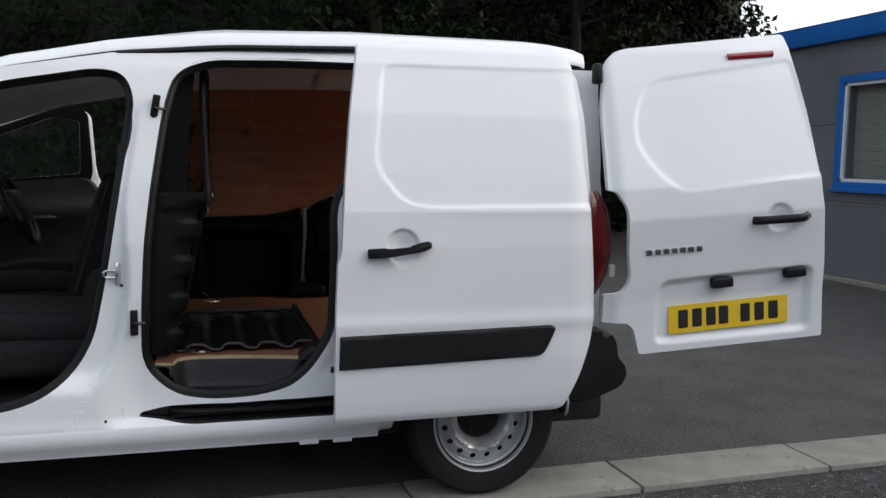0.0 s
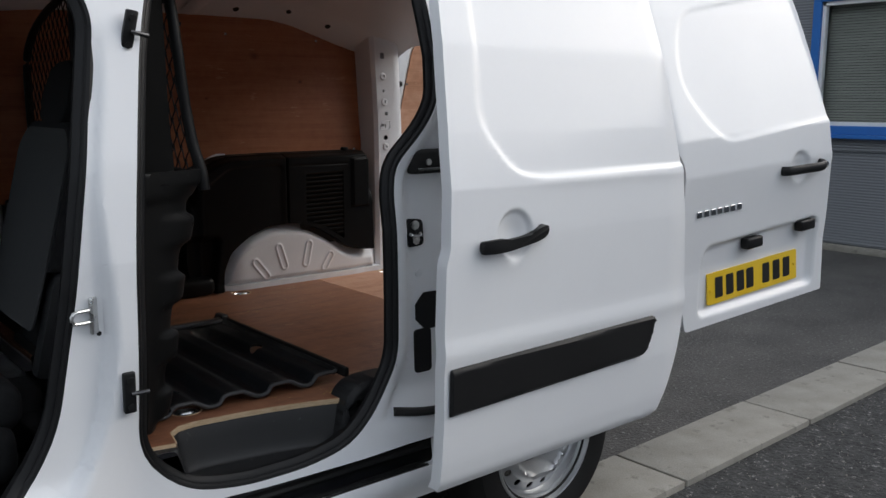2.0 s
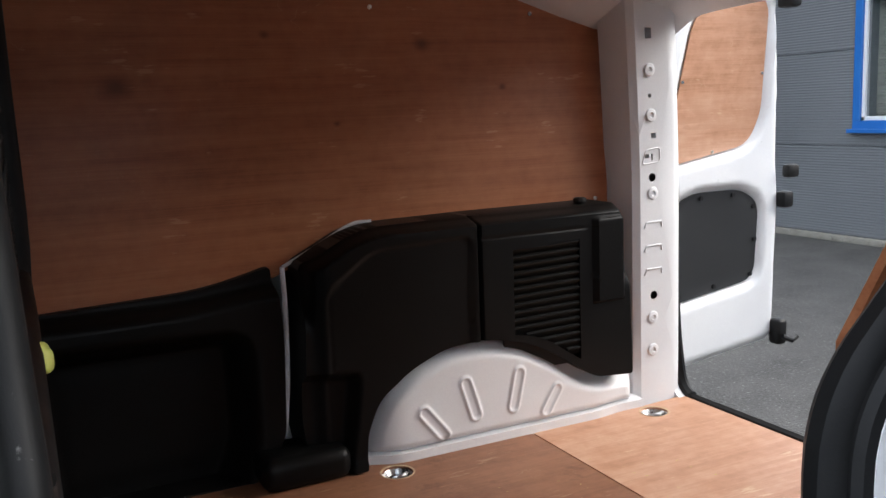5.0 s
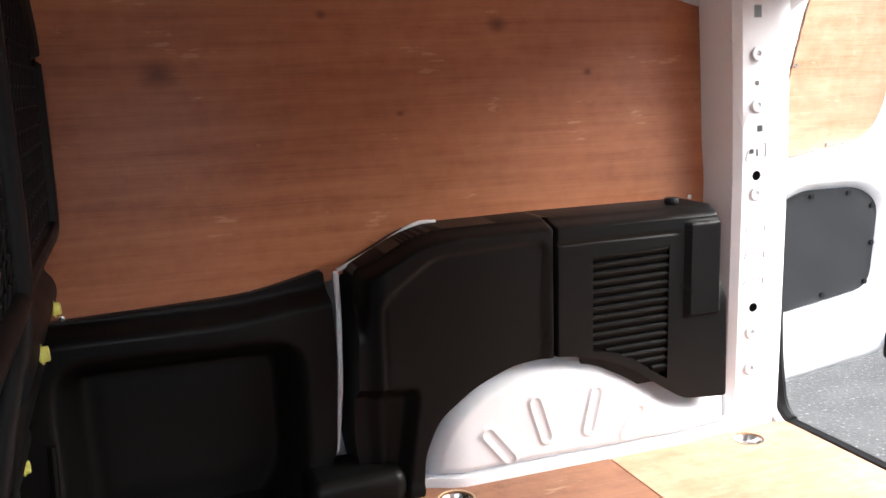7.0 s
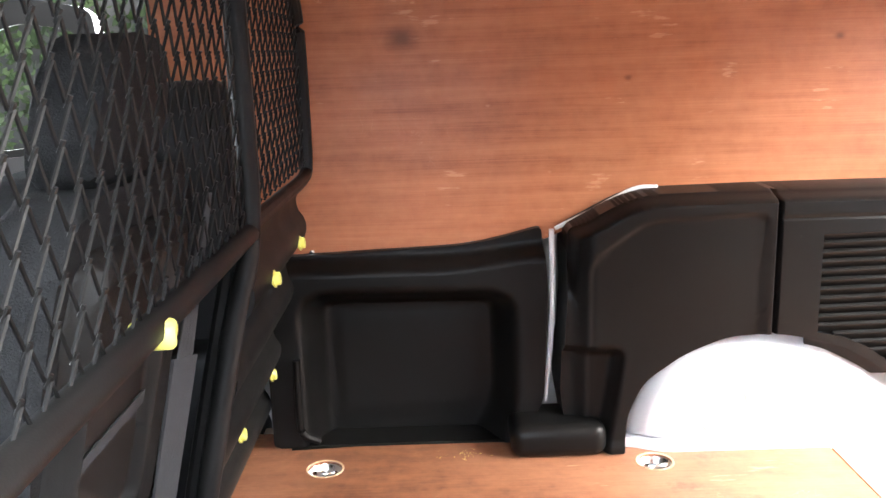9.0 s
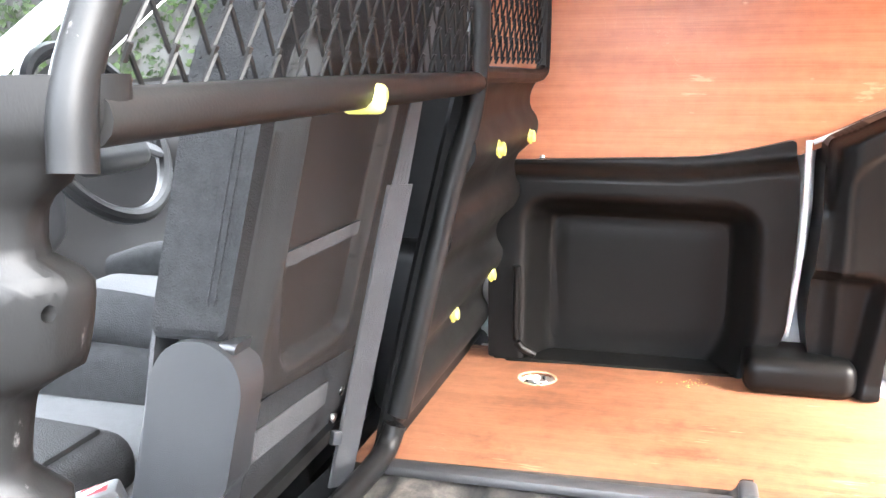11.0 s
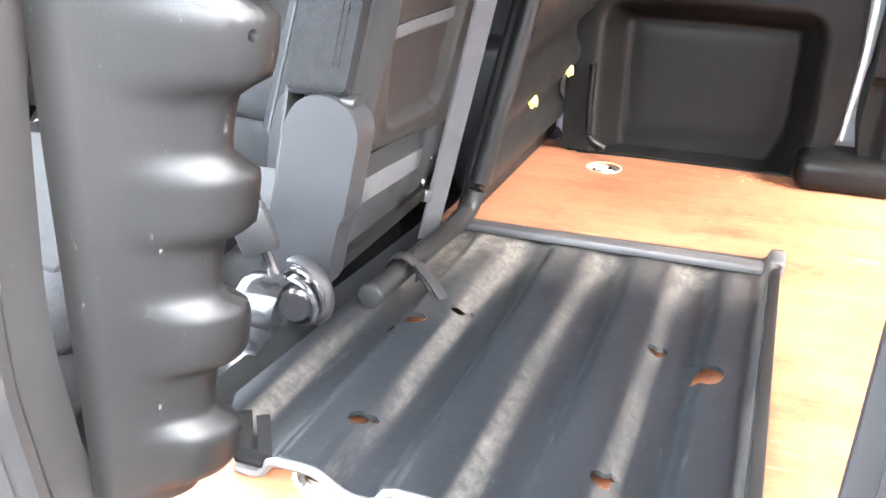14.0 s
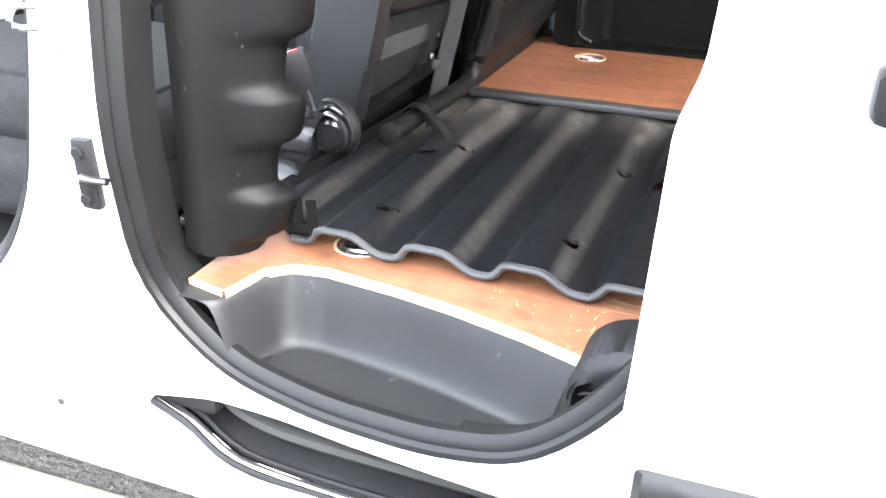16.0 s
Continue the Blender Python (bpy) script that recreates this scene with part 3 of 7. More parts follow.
def hedge_sample(rng):
    x, z = rng.uniform(-20, 9.0), HEDGE_H * rng.random() ** 0.8
    bulge = 0.7 * noise.noise(Vector((x * 0.5, z * 0.5, 0.3))) + 0.3 * noise.noise(Vector((x * 1.6, z * 1.6, 7.0)))
    d = bulge - abs(rng.gauss(0, 0.22))
    n = Vector((noise.noise(Vector((x * 2, z * 2, 4.0))) * 0.8, -1.0, 0.5)).normalized()
    return Vector((x, HEDGE_Y - d, z)), n


hg = bmesh.new()
leaf_wall(hg, random.Random(11), 70000, hedge_sample, 0.075)
hedge = thing("hedge", (-4, HEDGE_Y + 0.5, 0), "tall dense dark green evergreen hedge", "hedge", kind="stuff")
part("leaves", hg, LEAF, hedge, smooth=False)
# Black filler gives the depth behind the leaves its shade by colour.
part("core", block(-20.2, 9.2, HEDGE_Y + 0.45, HEDGE_Y + 1.6, 0, HEDGE_H - 0.2, 0.3), DARK, hedge, "black block standing in for shade inside the hedge")


def tree(x, y, h, seed, spread):
    rng = random.Random(seed)
    t = thing("tree", (x, y, 0), "dark conifer-like tree with a ragged crown behind the yard", "tree", "trees behind the hedge")
    tr = bmesh.new()
    sweep(tr, [Vector((x, y, 0)), Vector((x + 0.05, y, h * 0.4)), Vector((x - 0.05, y + 0.05, h * 0.8)), Vector((x, y, h))], 0.08, 8)
    limbs = []
    for i in range(44):
        z = h * rng.uniform(0.05, 0.97)
        w = rng.uniform(0, 6.283)
        ln = spread * (1.15 - z / h) * rng.uniform(0.6, 1.1) + 0.3
        tip = Vector((x + math.cos(w) * ln, y + math.sin(w) * ln, z + rng.uniform(-0.1, 0.5)))
        limbs.append((Vector((x, y, z - 0.2)), tip))
        sweep(tr, [limbs[-1][0], limbs[-1][0].lerp(tip, 0.6), tip], 0.03, 5)
    part("trunk", tr, BARK, t)
    cr = bmesh.new()

    def s(r):
        a, b = limbs[r.randrange(len(limbs))]
        p = a.lerp(b, r.uniform(0.3, 1.05)) + Vector((r.gauss(0, 0.16), r.gauss(0, 0.16), r.gauss(0, 0.16)))
        return p, Vector((r.uniform(-1, 1), r.uniform(-1, 1), r.uniform(0, 1))).normalized()
    leaf_wall(cr, rng, 11000, s, 0.07)
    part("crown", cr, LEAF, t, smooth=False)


tree(4.6, 9.6, 6.4, 3, 2.2)
tree(7.2, 10.2, 5.6, 4, 2.0)
tree(1.6, 10.2, 7.5, 5, 2.2)

# ---- van: shell ----
VC = 0.935
van = thing("van", (0, VC, 0), "white compact panel van with its side and rear doors open", "van")
SIDE_Y = [(0.28, 0.11), (0.33, 0.055), (0.38, 0.035), (0.42, 0.042), (0.6, 0.055), (0.75, 0.06), (1.0, 0.075), (1.2, 0.105), (1.46, 0.163), (1.6, 0.205), (1.68, 0.245), (1.72, 0.285)]
SLIDE_HOLE = rounded([(-1.186, 0.58), (-1.182, 0.8), (-1.172, 1.0), (-1.148, 1.2), (-1.108, 1.45), (-1.068, 1.585), (-0.95, 1.632), (-0.7, 1.642), (-0.35, 1.645), (-0.362, 1.4), (-0.378, 1.315), (-0.425, 1.245), (-0.502, 1.168), (-0.518, 1.1), (-0.518, 1.0), (-0.522, 0.85), (-0.53, 0.68), (-0.602, 0.565), (-0.68, 0.495), (-0.8, 0.465), (-0.95, 0.455), (-1.08, 0.475)], [0.08, 0.05, 0.05, 0.08, 0.1, 0.06, 0.05, 0.05, 0.05, 0.06, 0.05, 0.05, 0.05, 0.04, 0.04, 0.05, 0.05, 0.05, 0.06, 0.05, 0.05, 0.09], 4)
FRONT_HOLE = rounded([(-1.195, 1.49), (-1.23, 1.575), (-1.32, 1.588), (-1.62, 1.53), (-2.0, 1.39), (-2.4, 1.14), (-2.46, 0.95), (-2.42, 0.6), (-2.25, 0.46), (-1.62, 0.455), (-1.5, 0.492), (-1.4, 0.566), (-1.335, 0.68), (-1.29, 0.9), (-1.24, 1.21)], 0.06, 4)
SLOT = rounded([(-1.2, 0.408), (-1.19, 0.424), (-1.1, 0.44), (-1.0, 0.441), (-0.9, 0.441), (-0.75, 0.449), (-0.5, 0.456), (-0.42, 0.455), (-0.42, 0.384), (-0.9, 0.381), (-1.04, 0.386), (-1.13, 0.4)], 0.014, 3)


def arch(cx, r, lo, n=14):
    a0 = math.asin((lo - 0.31) / r) if abs(lo - 0.31) < r else 0
    return [(cx + r * math.cos(a0 + (math.pi - 2 * a0) * i / n), 0.31 + r * math.sin(a0 + (math.pi - 2 * a0) * i / n)) for i in range(n + 1)]


FRONT_ARCH, REAR_ARCH = arch(-2.7, 0.37, 0.29)[::-1], arch(0.03, 0.35, 0.31)[::-1]
SIDE = [(0.35, 0.46), (0.36, 0.63), (0.44, 0.65), (0.465, 0.7), (0.465, 1.2), (0.458, 1.45), (0.44, 1.62), (0.4, 1.695), (-0.4, 1.7), (-0.9, 1.682), (-1.27, 1.643), (-1.62, 1.576), (-2.0, 1.445), (-2.55, 1.14), (-3.3, 0.99), (-3.55, 0.82), (-3.6, 0.45), (-3.5, 0.28)] + FRONT_ARCH + [(-2.3, 0.29), (-0.38, 0.3)] + REAR_ARCH


def side_put(u, v, jamb=True):
    y = lerp_table(SIDE_Y, v)
    if u < 0 and v < 1.5:
        d = -inside_depth(u, v, FRONT_HOLE)
        y += (0.012 + 0.026 * smooth((1.25 - v) / 0.5)) * smooth((0.026 + 0.062 * smooth((1.2 - v) / 0.45) - d) / 0.02) * smooth((1.5 - v) / 0.15) * smooth((v - 0.5) / 0.08)
    if jamb and u > -0.72 and v > 1.12:
        y -= 0.042 * smooth((v - 1.12) / 0.22) * smooth((u + 0.72) / 0.24) * smooth((0.1 - u) / 0.3) * smooth((1.67 - v) / 0.12)
    if jamb and u > -0.6 and -0.2 > u and v > 0.5:
        d = -inside_depth(u, v, SLIDE_HOLE)
        y += 0.024 * smooth((d - 0.02) / 0.03) * smooth((-0.2 - u) / 0.08) * smooth((v - 0.5) / 0.1) * smooth((1.62 - v) / 0.1)
    if jamb and -1.33 < u < -0.62 and 0.38 < v < 0.85:
        y += 0.045 * smooth((v - 0.38) / 0.03) * smooth((u + 1.33) / 0.16) * smooth((0.85 - v) / 0.4) * smooth((-0.62 - u) / 0.46)
    y += 0.06 * smooth((u - 0.4) / 0.22) ** 2
    y += 0.35 * smooth((-2.9 - u) / 0.7) ** 2
    return Vector((u, y, v))


bm = sheet(SIDE, [SLIDE_HOLE, FRONT_HOLE, SLOT], side_put, steps(-3.6, -1.5, 0.15) + steps(-1.5, -1.34, 0.03) + steps(-1.34, -1.14, 0.01) + steps(-1.14, -0.3, 0.024) + steps(-0.3, 0.72, 0.1), [z for z, _ in SIDE_Y[1:-1]] + steps(0.385, 0.625, 0.016) + steps(0.65, 1.5, 0.03), 0.022, (0, 1, 0))
near_side = part("body_side", bm, PAINT, van, "white painted body side with door apertures", angle=50)


def far_put(u, v):
    p = side_put(u, v, False)
    return Vector((p.x, 2 * VC - p.y, p.z))


bm = sheet(SIDE, [FRONT_HOLE], far_put, steps(-3.6, 0.72, 0.15), [z for z, _ in SIDE_Y[1:-1]], 0.022, (0, -1, 0))
part("body_side", bm, PAINT, van, angle=50)

ROOF_EDGE = [(-2.55, 1.16), (-2.0, 1.49), (-1.62, 1.622), (-1.27, 1.69), (-0.9, 1.728), (-0.4, 1.746), (0.3, 1.746), (0.45, 1.738), (0.56, 1.7)]


def roof_put(u, v):
    """v from -1 to 1 across the roof."""
    half = 0.675 - 0.02 * smooth((u - 0.2) / 0.5)
    a = abs(v)
    z = lerp_table(ROOF_EDGE, u) + (0.075 - 0.05 * smooth((-0.9 - u) / 0.7)) * (1 - a ** 2.2) - 0.035 * max(0, a - 0.93) / 0.07
    return Vector((u, VC + v * half, z))


bm = sheet([(-2.0, -1), (0.5, -1), (0.54, -0.8), (0.555, 0), (0.54, 0.8), (0.5, 1), (-2.0, 1)], [], roof_put, steps(-2.0, 0.55, 0.08), [-0.98, -0.95, -0.92] + steps(-0.9, 0.9, 0.15) + [0.92, 0.95, 0.98], 0.02, (0, 0, -1))
part("roof", bm, PAINT, van, "white painted roof", angle=50)
gut = [roof_put(x, -1) + Vector((0, -0.02, -0.016)) for x in steps(-1.95, 0.45, 0.1)]
part("gutter_strip", tube(gut, 0.015, 8, flat=(0.8, 1.0), per=2), RUBBER, van, "black rubber roof gutter strip")


def screen_put(u, v):
    return Vector((-2.0 - 0.62 * u, VC + v * (0.655 + 0.06 * u), 1.52 - 0.38 * u + 0.05 * (1 - v * v)))


glass_ob = part("windscreen", sheet([(0, -1), (1, -1), (1, 1), (0, 1)], [], screen_put, steps(0, 1, 0.2), steps(-1, 1, 0.2)), GLASS, van)
glass_ob.visible_shadow = False


def bonnet_put(u, v):
    x = -2.6 - 0.95 * u
    return Vector((x, VC + v * (0.72 - 0.2 * u * u), 1.13 - 0.14 * u - 0.2 * u ** 4 + 0.05 * (1 - v * v)))


part("bonnet", sheet([(0, -1), (1, -1), (1, 1), (0, 1)], [], bonnet_put, steps(0, 1, 0.1), steps(-1, 1, 0.2), 0.02, (0, 0, -1)), PAINT, van)
part("nose", block(-3.62, -3.45, 0.35, 1.52, 0.25, 0.9, 0.06, 4), PLASTIC, van, "black plastic nose")
part("underbody", block(-3.4, 0.6, 0.2, 1.67, 0.24, 0.36, 0.03), DARK, van, "dark underbody")
part("cab_floor", block(-2.7, -1.1, 0.1, 1.78, 0.40, 0.44, 0.01), PLASTIC, van, "black cab floor covering")
part("load_floor", block(-1.1, 0.62, 0.24, 1.7, 0.5, 0.56, 0.004), PAINT_IN, van, smooth=False)
channel = part("slot_channel", block(-1.23, -0.3, 0.17, 0.176, 0.37, 0.455, 0), GLOSS_BLACK, van, "sliding door lower rail channel", smooth=False)
part("channel_floor", block(-1.23, -0.3, 0.056, 0.17, 0.372, 0.378, 0), GLOSS_BLACK, channel, smooth=False)
part("channel_top", block(-1.23, -0.3, 0.112, 0.17, 0.449, 0.455, 0), GLOSS_BLACK, channel, smooth=False)
part("lower_rail", tube([(-1.13, 0.15, 0.415), (-1.06, 0.115, 0.412), (-0.95, 0.1, 0.41), (-0.6, 0.098, 0.412), (-0.32, 0.098, 0.412)], 0.009, 8, flat=(1.0, 1.6), per=4), DARK, channel, "black lower guide rail")
part("rail_web", block(-1.15, -0.3, 0.14, 0.165, 0.38, 0.446, 0.004), GLOSS_BLACK, channel)
for dy, dz, r in ((0.006, 0.0, 0.0055), (0.02, -0.002, 0.004), (0.034, -0.002, 0.004)):
    edge_line = [side_put(u, v) + Vector((0, dy + 0.0, dz)) for u, v in ((-1.19, 0.412), (-1.13, 0.4), (-1.04, 0.386), (-0.9, 0.381), (-0.7, 0.382), (-0.45, 0.384))]
    part("slot_lip", tube(edge_line, r, 8, per=4), RUBBER, channel, "black rubber lip along the rail slot")
liner = lathe([(0.345, 0.0), (0.35, 0.02), (0.35, 0.28), (0.0, 0.285)], pose(0.03, 0.09, 0.31, -90, 0, 0), 32)
bmesh.ops.delete(liner, geom=[v for v in liner.verts if v.co.z < 0.25], context="VERTS")
part("arch_liner", liner, DARK, van)
# sill under the doors
bm = poly_prism([(0.035, 0.385), (0.028, 0.36), (0.04, 0.325), (0.068, 0.3), (0.072, 0.285), (0.12, 0.285), (0.2, 0.3), (0.2, 0.362), (0.05, 0.37)], lambda u, v, w: Vector((-2.3 + w, u, v)), 1.93)
part("sill", bm, PAINT, van, "white sill with a folded lower flange")
# rear frame
bm = bmesh.new()


def rear_put(u, v):
    lean = 0.0 if v < 1.15 else -0.1 * ((v - 1.15) / 0.5) ** 1.4
    return Vector((0.6 + lean, u, v))


REAR_OUT = rounded([(0.27, 0.42), (1.74, 0.42), (1.75, 1.1), (1.63, 1.66), (0.94, 1.7), (0.31, 1.66), (0.28, 1.1)], 0.08)
REAR_HOLE = rounded([(0.37, 0.572), (1.522, 0.572), (1.552, 0.75), (1.562, 1.05), (1.54, 1.4), (1.49, 1.62), (0.4, 1.62), (0.36, 1.4), (0.335, 1.05), (0.343, 0.75)], [0.07, 0.07, 0.06, 0.05, 0.05, 0.08, 0.08, 0.05, 0.05, 0.06])
part("rear_frame", sheet(REAR_OUT, [REAR_HOLE], rear_put, [], steps(1.15, 1.75, 0.08), 0.04, (-1, 0, 0)), PAINT, van, "white rear door aperture frame")
part("rear_seal", tube([rear_put(u, v) + Vector((-0.004, 0, 0)) for u, v in REAR_HOLE], 0.0165, 8, True, per=2, up=(1, 0, 0)), RUBBER, van, "black rubber rear aperture seal")
part("rear_bumper", block(0.4, 0.62, 0.3, 1.57, 0.4, 0.535, 0.03, 4), PLASTIC, van, "unpainted black rear bumper")
for s in (1, -1):
    corner = poly_prism(rounded([(0.39, 0.638), (0.535, 0.648), (0.572, 0.605), (0.58, 0.54), (0.612, 0.505), (0.622, 0.47), (0.6, 0.425), (0.51, 0.388), (0.36, 0.345), (0.35, 0.46)], [0.02, 0.04, 0.04, 0.012, 0.03, 0.03, 0.04, 0.05, 0.02, 0.02], 5), lambda u, v, w: Vector((u, 0.05 + w, v)), 0.17)
    bmesh.ops.bevel(corner, geom=[e for e in corner.edges if max(e.verts[0].co.y, e.verts[1].co.y) < 0.06], offset=0.03, segments=4, profile=0.5, affect="EDGES")
    if s < 0:
        bmesh.ops.scale(corner, vec=(1, -1, 1), verts=corner.verts)
        bmesh.ops.translate(corner, vec=(0, 2 * VC, 0), verts=corner.verts)
    part("bumper_corner", corner, PLASTIC, van)

# rubber seals and inner bands of the near apertures
def inward(loop, d):
    """A loop drawn in by d along its own normals."""
    out, k = [], len(loop)
    turn = sum(loop[i - 1][0] * loop[i][1] - loop[i][0] * loop[i - 1][1] for i in range(k))
    for i in range(k):
        t = Vector((loop[(i + 1) % k][0] - loop[i - 1][0], loop[(i + 1) % k][1] - loop[i - 1][1])).normalized() * (1 if turn > 0 else -1)
        out.append((loop[i][0] - t.y * d, loop[i][1] + t.x * d))
    return out


def seal_tube(loop, d, deep, radius, flat=(1.0, 1.0)):
    return tube([side_put(*p) + Vector((q[0] - p[0], deep, q[1] - p[1])) for p, q in zip(loop, inward(loop, d))], radius, 10, True, flat=flat, per=2, up=(0, 1, 0))


for loop in (SLIDE_HOLE, FRONT_HOLE):
    seal = part("door_seal", seal_tube(loop, 0.0, 0.012, 0.011), RUBBER, van, "black rubber door seal with a soft inner bulb")
    part("seal_bulb", seal_tube(loop, 0.004, 0.026, 0.0165, (1.0, 1.3)), RUBBER, seal)


def band(loop, y0, y1, shrink, rear):
    cx, cz = sum(p[0] for p in loop) / len(loop), sum(p[1] for p in loop) / len(loop)
    bm = bmesh.new()
    rows = []
    for u, v in loop:
        p = side_put(u, v)
        deep = y1 if not rear else 0.026 + (y1 - 0.026) * smooth((-0.98 - u) / 0.1)
        deep = max(deep, 0.075 * smooth((0.62 - v) / 0.1))
        q = p + Vector(((cx - u) * shrink, deep, (cz - v) * shrink))
        rows.append((bm.verts.new(p + Vector((0, y0, 0))), bm.verts.new(p.lerp(q, 0.5) + Vector((0, 0.0, 0))), bm.verts.new(q)))
    for i in range(len(rows)):
        a, b = rows[i - 1], rows[i]
        bm.faces.new((a[0], b[0], b[1], a[1]))
        bm.faces.new((a[1], b[1], b[2], a[2]))
    return bm


part("aperture_trim", band(SLIDE_HOLE, 0.02, 0.10, 0.0, True), PLASTIC, van, "scuffed black inner aperture trim")
part("aperture_trim", band(FRONT_HOLE, 0.02, 0.10, 0.0, False), PLASTIC, van)

# ---- van: sliding door, slid back ----
DOOR_Y = [(0.395, -0.125), (0.42, -0.142), (0.47, -0.15), (0.6, -0.16), (0.75, -0.158), (1.0, -0.157), (1.12, -0.15), (1.25, -0.125), (1.45, -0.08), (1.62, -0.02), (1.68, 0.015), (1.71, 0.05)]
DOOR = rounded([(-0.56, 0.398), (-0.561, 0.72), (-0.553, 0.95), (-0.541, 0.985), (-0.528, 1.2), (-0.503, 1.45), (-0.462, 1.695), (0.258, 1.712), (0.32, 1.66), (0.335, 1.3), (0.354, 1.13), (0.371, 0.88), (0.375, 0.75), (0.366, 0.66), (0.33, 0.54), (0.262, 0.405)], [0.01, 0.05, 0.012, 0.012, 0.05, 0.05, 0.012, 0.05, 0.03, 0.05, 0.05, 0.05, 0.03, 0.04, 0.04, 0.03], 4)
DOOR_PANEL = rounded([(-0.43, 1.27), (-0.385, 1.62), (0.6, 1.635), (0.6, 1.142), (-0.24, 1.132), (-0.33, 1.15)], [0.06, 0.05, 0.02, 0.02, 0.05, 0.09], 5)


def door_put(u, v):
    y = lerp_table(DOOR_Y, v)
    y += 0.0055 * smooth((inside_depth(u, v, DOOR_PANEL) + 0.003) / 0.016)
    y -= 0.002 * math.exp(-((v - 1.125) / 0.018) ** 2) * smooth((u + 0.3) / 0.12)
    d = math.hypot(u + 0.335, (v - 1.004) * 0.95)
    y += 0.012 * smooth((0.06 - d) / 0.012) + 0.01 * smooth((0.052 - d) / 0.05)
    y += 0.012 * smooth((u - 0.25) / 0.12) ** 2
    y -= 0.006 * math.exp(-((v - 0.74) / 0.03) ** 2)
    return Vector((u, y, v))


bm = sheet(DOOR, [], door_put, steps(-0.56, -0.4, 0.008) + steps(-0.4, -0.27, 0.005) + steps(-0.27, 0.39, 0.0125), steps(0.4, 0.94, 0.0125) + steps(0.94, 1.17, 0.005) + steps(1.17, 1.6, 0.0125) + steps(1.6, 1.7, 0.006), 0.035, (0, 1, 0))
sliding_door = part("sliding_door", bm, PAINT, van, "white sliding side door slid fully back", angle=50)


def strip_put(u, v, w):
    return Vector((u, lerp_table(DOOR_Y, v) - w, v))


STRIP = rounded([(-0.55, 0.594), (-0.547, 0.708), (0.207, 0.722), (0.225, 0.71), (0.177, 0.612)], [0.006, 0.006, 0.02, 0.02, 0.03], 4)
bm = sheet(STRIP, [], lambda u, v: Vector((u, lerp_table(DOOR_Y, v) - 0.009 * smooth((inside_depth(u, v, STRIP) + 0.001) / 0.008) - 0.004, v)), steps(-0.55, 0.24, 0.02), steps(0.594, 0.722, 0.008))
part("rubbing_strip", bm, PLASTIC, sliding_door, "black plastic rubbing strip")
GRIP = rounded([(-0.457, 0.968), (-0.457, 1.0), (-0.4, 1.004), (-0.386, 1.0), (-0.305, 1.007), (-0.288, 1.019), (-0.25, 1.024), (-0.238, 1.016), (-0.24, 1.0), (-0.28, 0.989), (-0.4, 0.971)], [0.008, 0.006, 0.01, 0.01, 0.01, 0.01, 0.008, 0.008, 0.008, 0.03, 0.03], 3)
bm = poly_prism(GRIP, lambda u, v, w: Vector((u, -0.159 - 0.02 * math.sin(math.pi * min(1, max(0, (u + 0.457) / 0.219))) ** 0.5 - w, v)), 0.014)
bmesh.ops.bevel(bm, geom=[e for e in bm.edges if abs(e.verts[0].co.z - e.verts[1].co.z) + abs(e.verts[0].co.x - e.verts[1].co.x) > 1e-4], offset=0.004, segments=2, profile=0.5, affect="EDGES")
part("handle", bm, PLASTIC, sliding_door, "black plastic pull handle", angle=45)
for u, v in ((-0.44, 0.984), (-0.25, 1.012)):
    part("handle_foot", disc((u, -0.158, v), (0, 1, 0), 0.011, 0.02, 12, 0.002), PLASTIC, sliding_door)
# ---- van: rear door, near side, swung out ----
RD_LEAN = [(0.5, 0.0), (0.75, 0.0), (0.95, -0.02), (1.08, -0.034), (1.2, -0.022), (1.4, 0.045), (1.6, 0.115), (1.73, 0.167), (1.84, 0.235)]
RD = rounded([(0.665, 0.548), (1.462, 0.605), (1.45, 0.9), (1.407, 1.215), (1.39, 1.5), (1.354, 1.838), (0.62, 1.743), (0.558, 1.688), (0.525, 1.5), (0.515, 1.19), (0.545, 1.185), (0.588, 1.12), (0.602, 0.93), (0.618, 0.85), (0.59, 0.795), (0.52, 0.785), (0.518, 0.675), (0.61, 0.672), (0.64, 0.65)], [0.015, 0.012, 0.05, 0.05, 0.05, 0.02, 0.05, 0.05, 0.06, 0.005, 0.03, 0.03, 0.03, 0.03, 0.03, 0.005, 0.005, 0.03, 0.03], 4)
RD_PANEL = rounded([(0.72, 1.62), (1.36, 1.735), (1.42, 1.26), (0.81, 1.185), (0.735, 1.235), (0.635, 1.36), (0.65, 1.5)], [0.1, 0.04, 0.02, 0.05, 0.06, 0.09, 0.09], 5)
RD_CUP = rounded([(0.725, 0.585), (0.735, 0.84), (1.37, 0.9), (1.405, 0.88), (1.405, 0.63)], [0.04, 0.05, 0.03, 0.04, 0.04], 4)


def rd_put(u, v):
    y = 0.042 - 0.072 * (u - 0.69) + lerp_table(RD_LEAN, v - 0.07 * (u - 0.69))
    y += 0.005 * smooth((inside_depth(u, v, RD_PANEL) + 0.003) / 0.018)
    y += 0.024 * smooth((inside_depth(u, v, RD_CUP) + 0.002) / 0.024)
    d = math.hypot(u - 1.225, v - 1.092)
    y += 0.012 * smooth((0.058 - d) / 0.014) + 0.008 * smooth((0.05 - d) / 0.05)
    y += 0.02 * smooth((0.6 - u) / 0.08) ** 2
    return Vector((u, y, v))


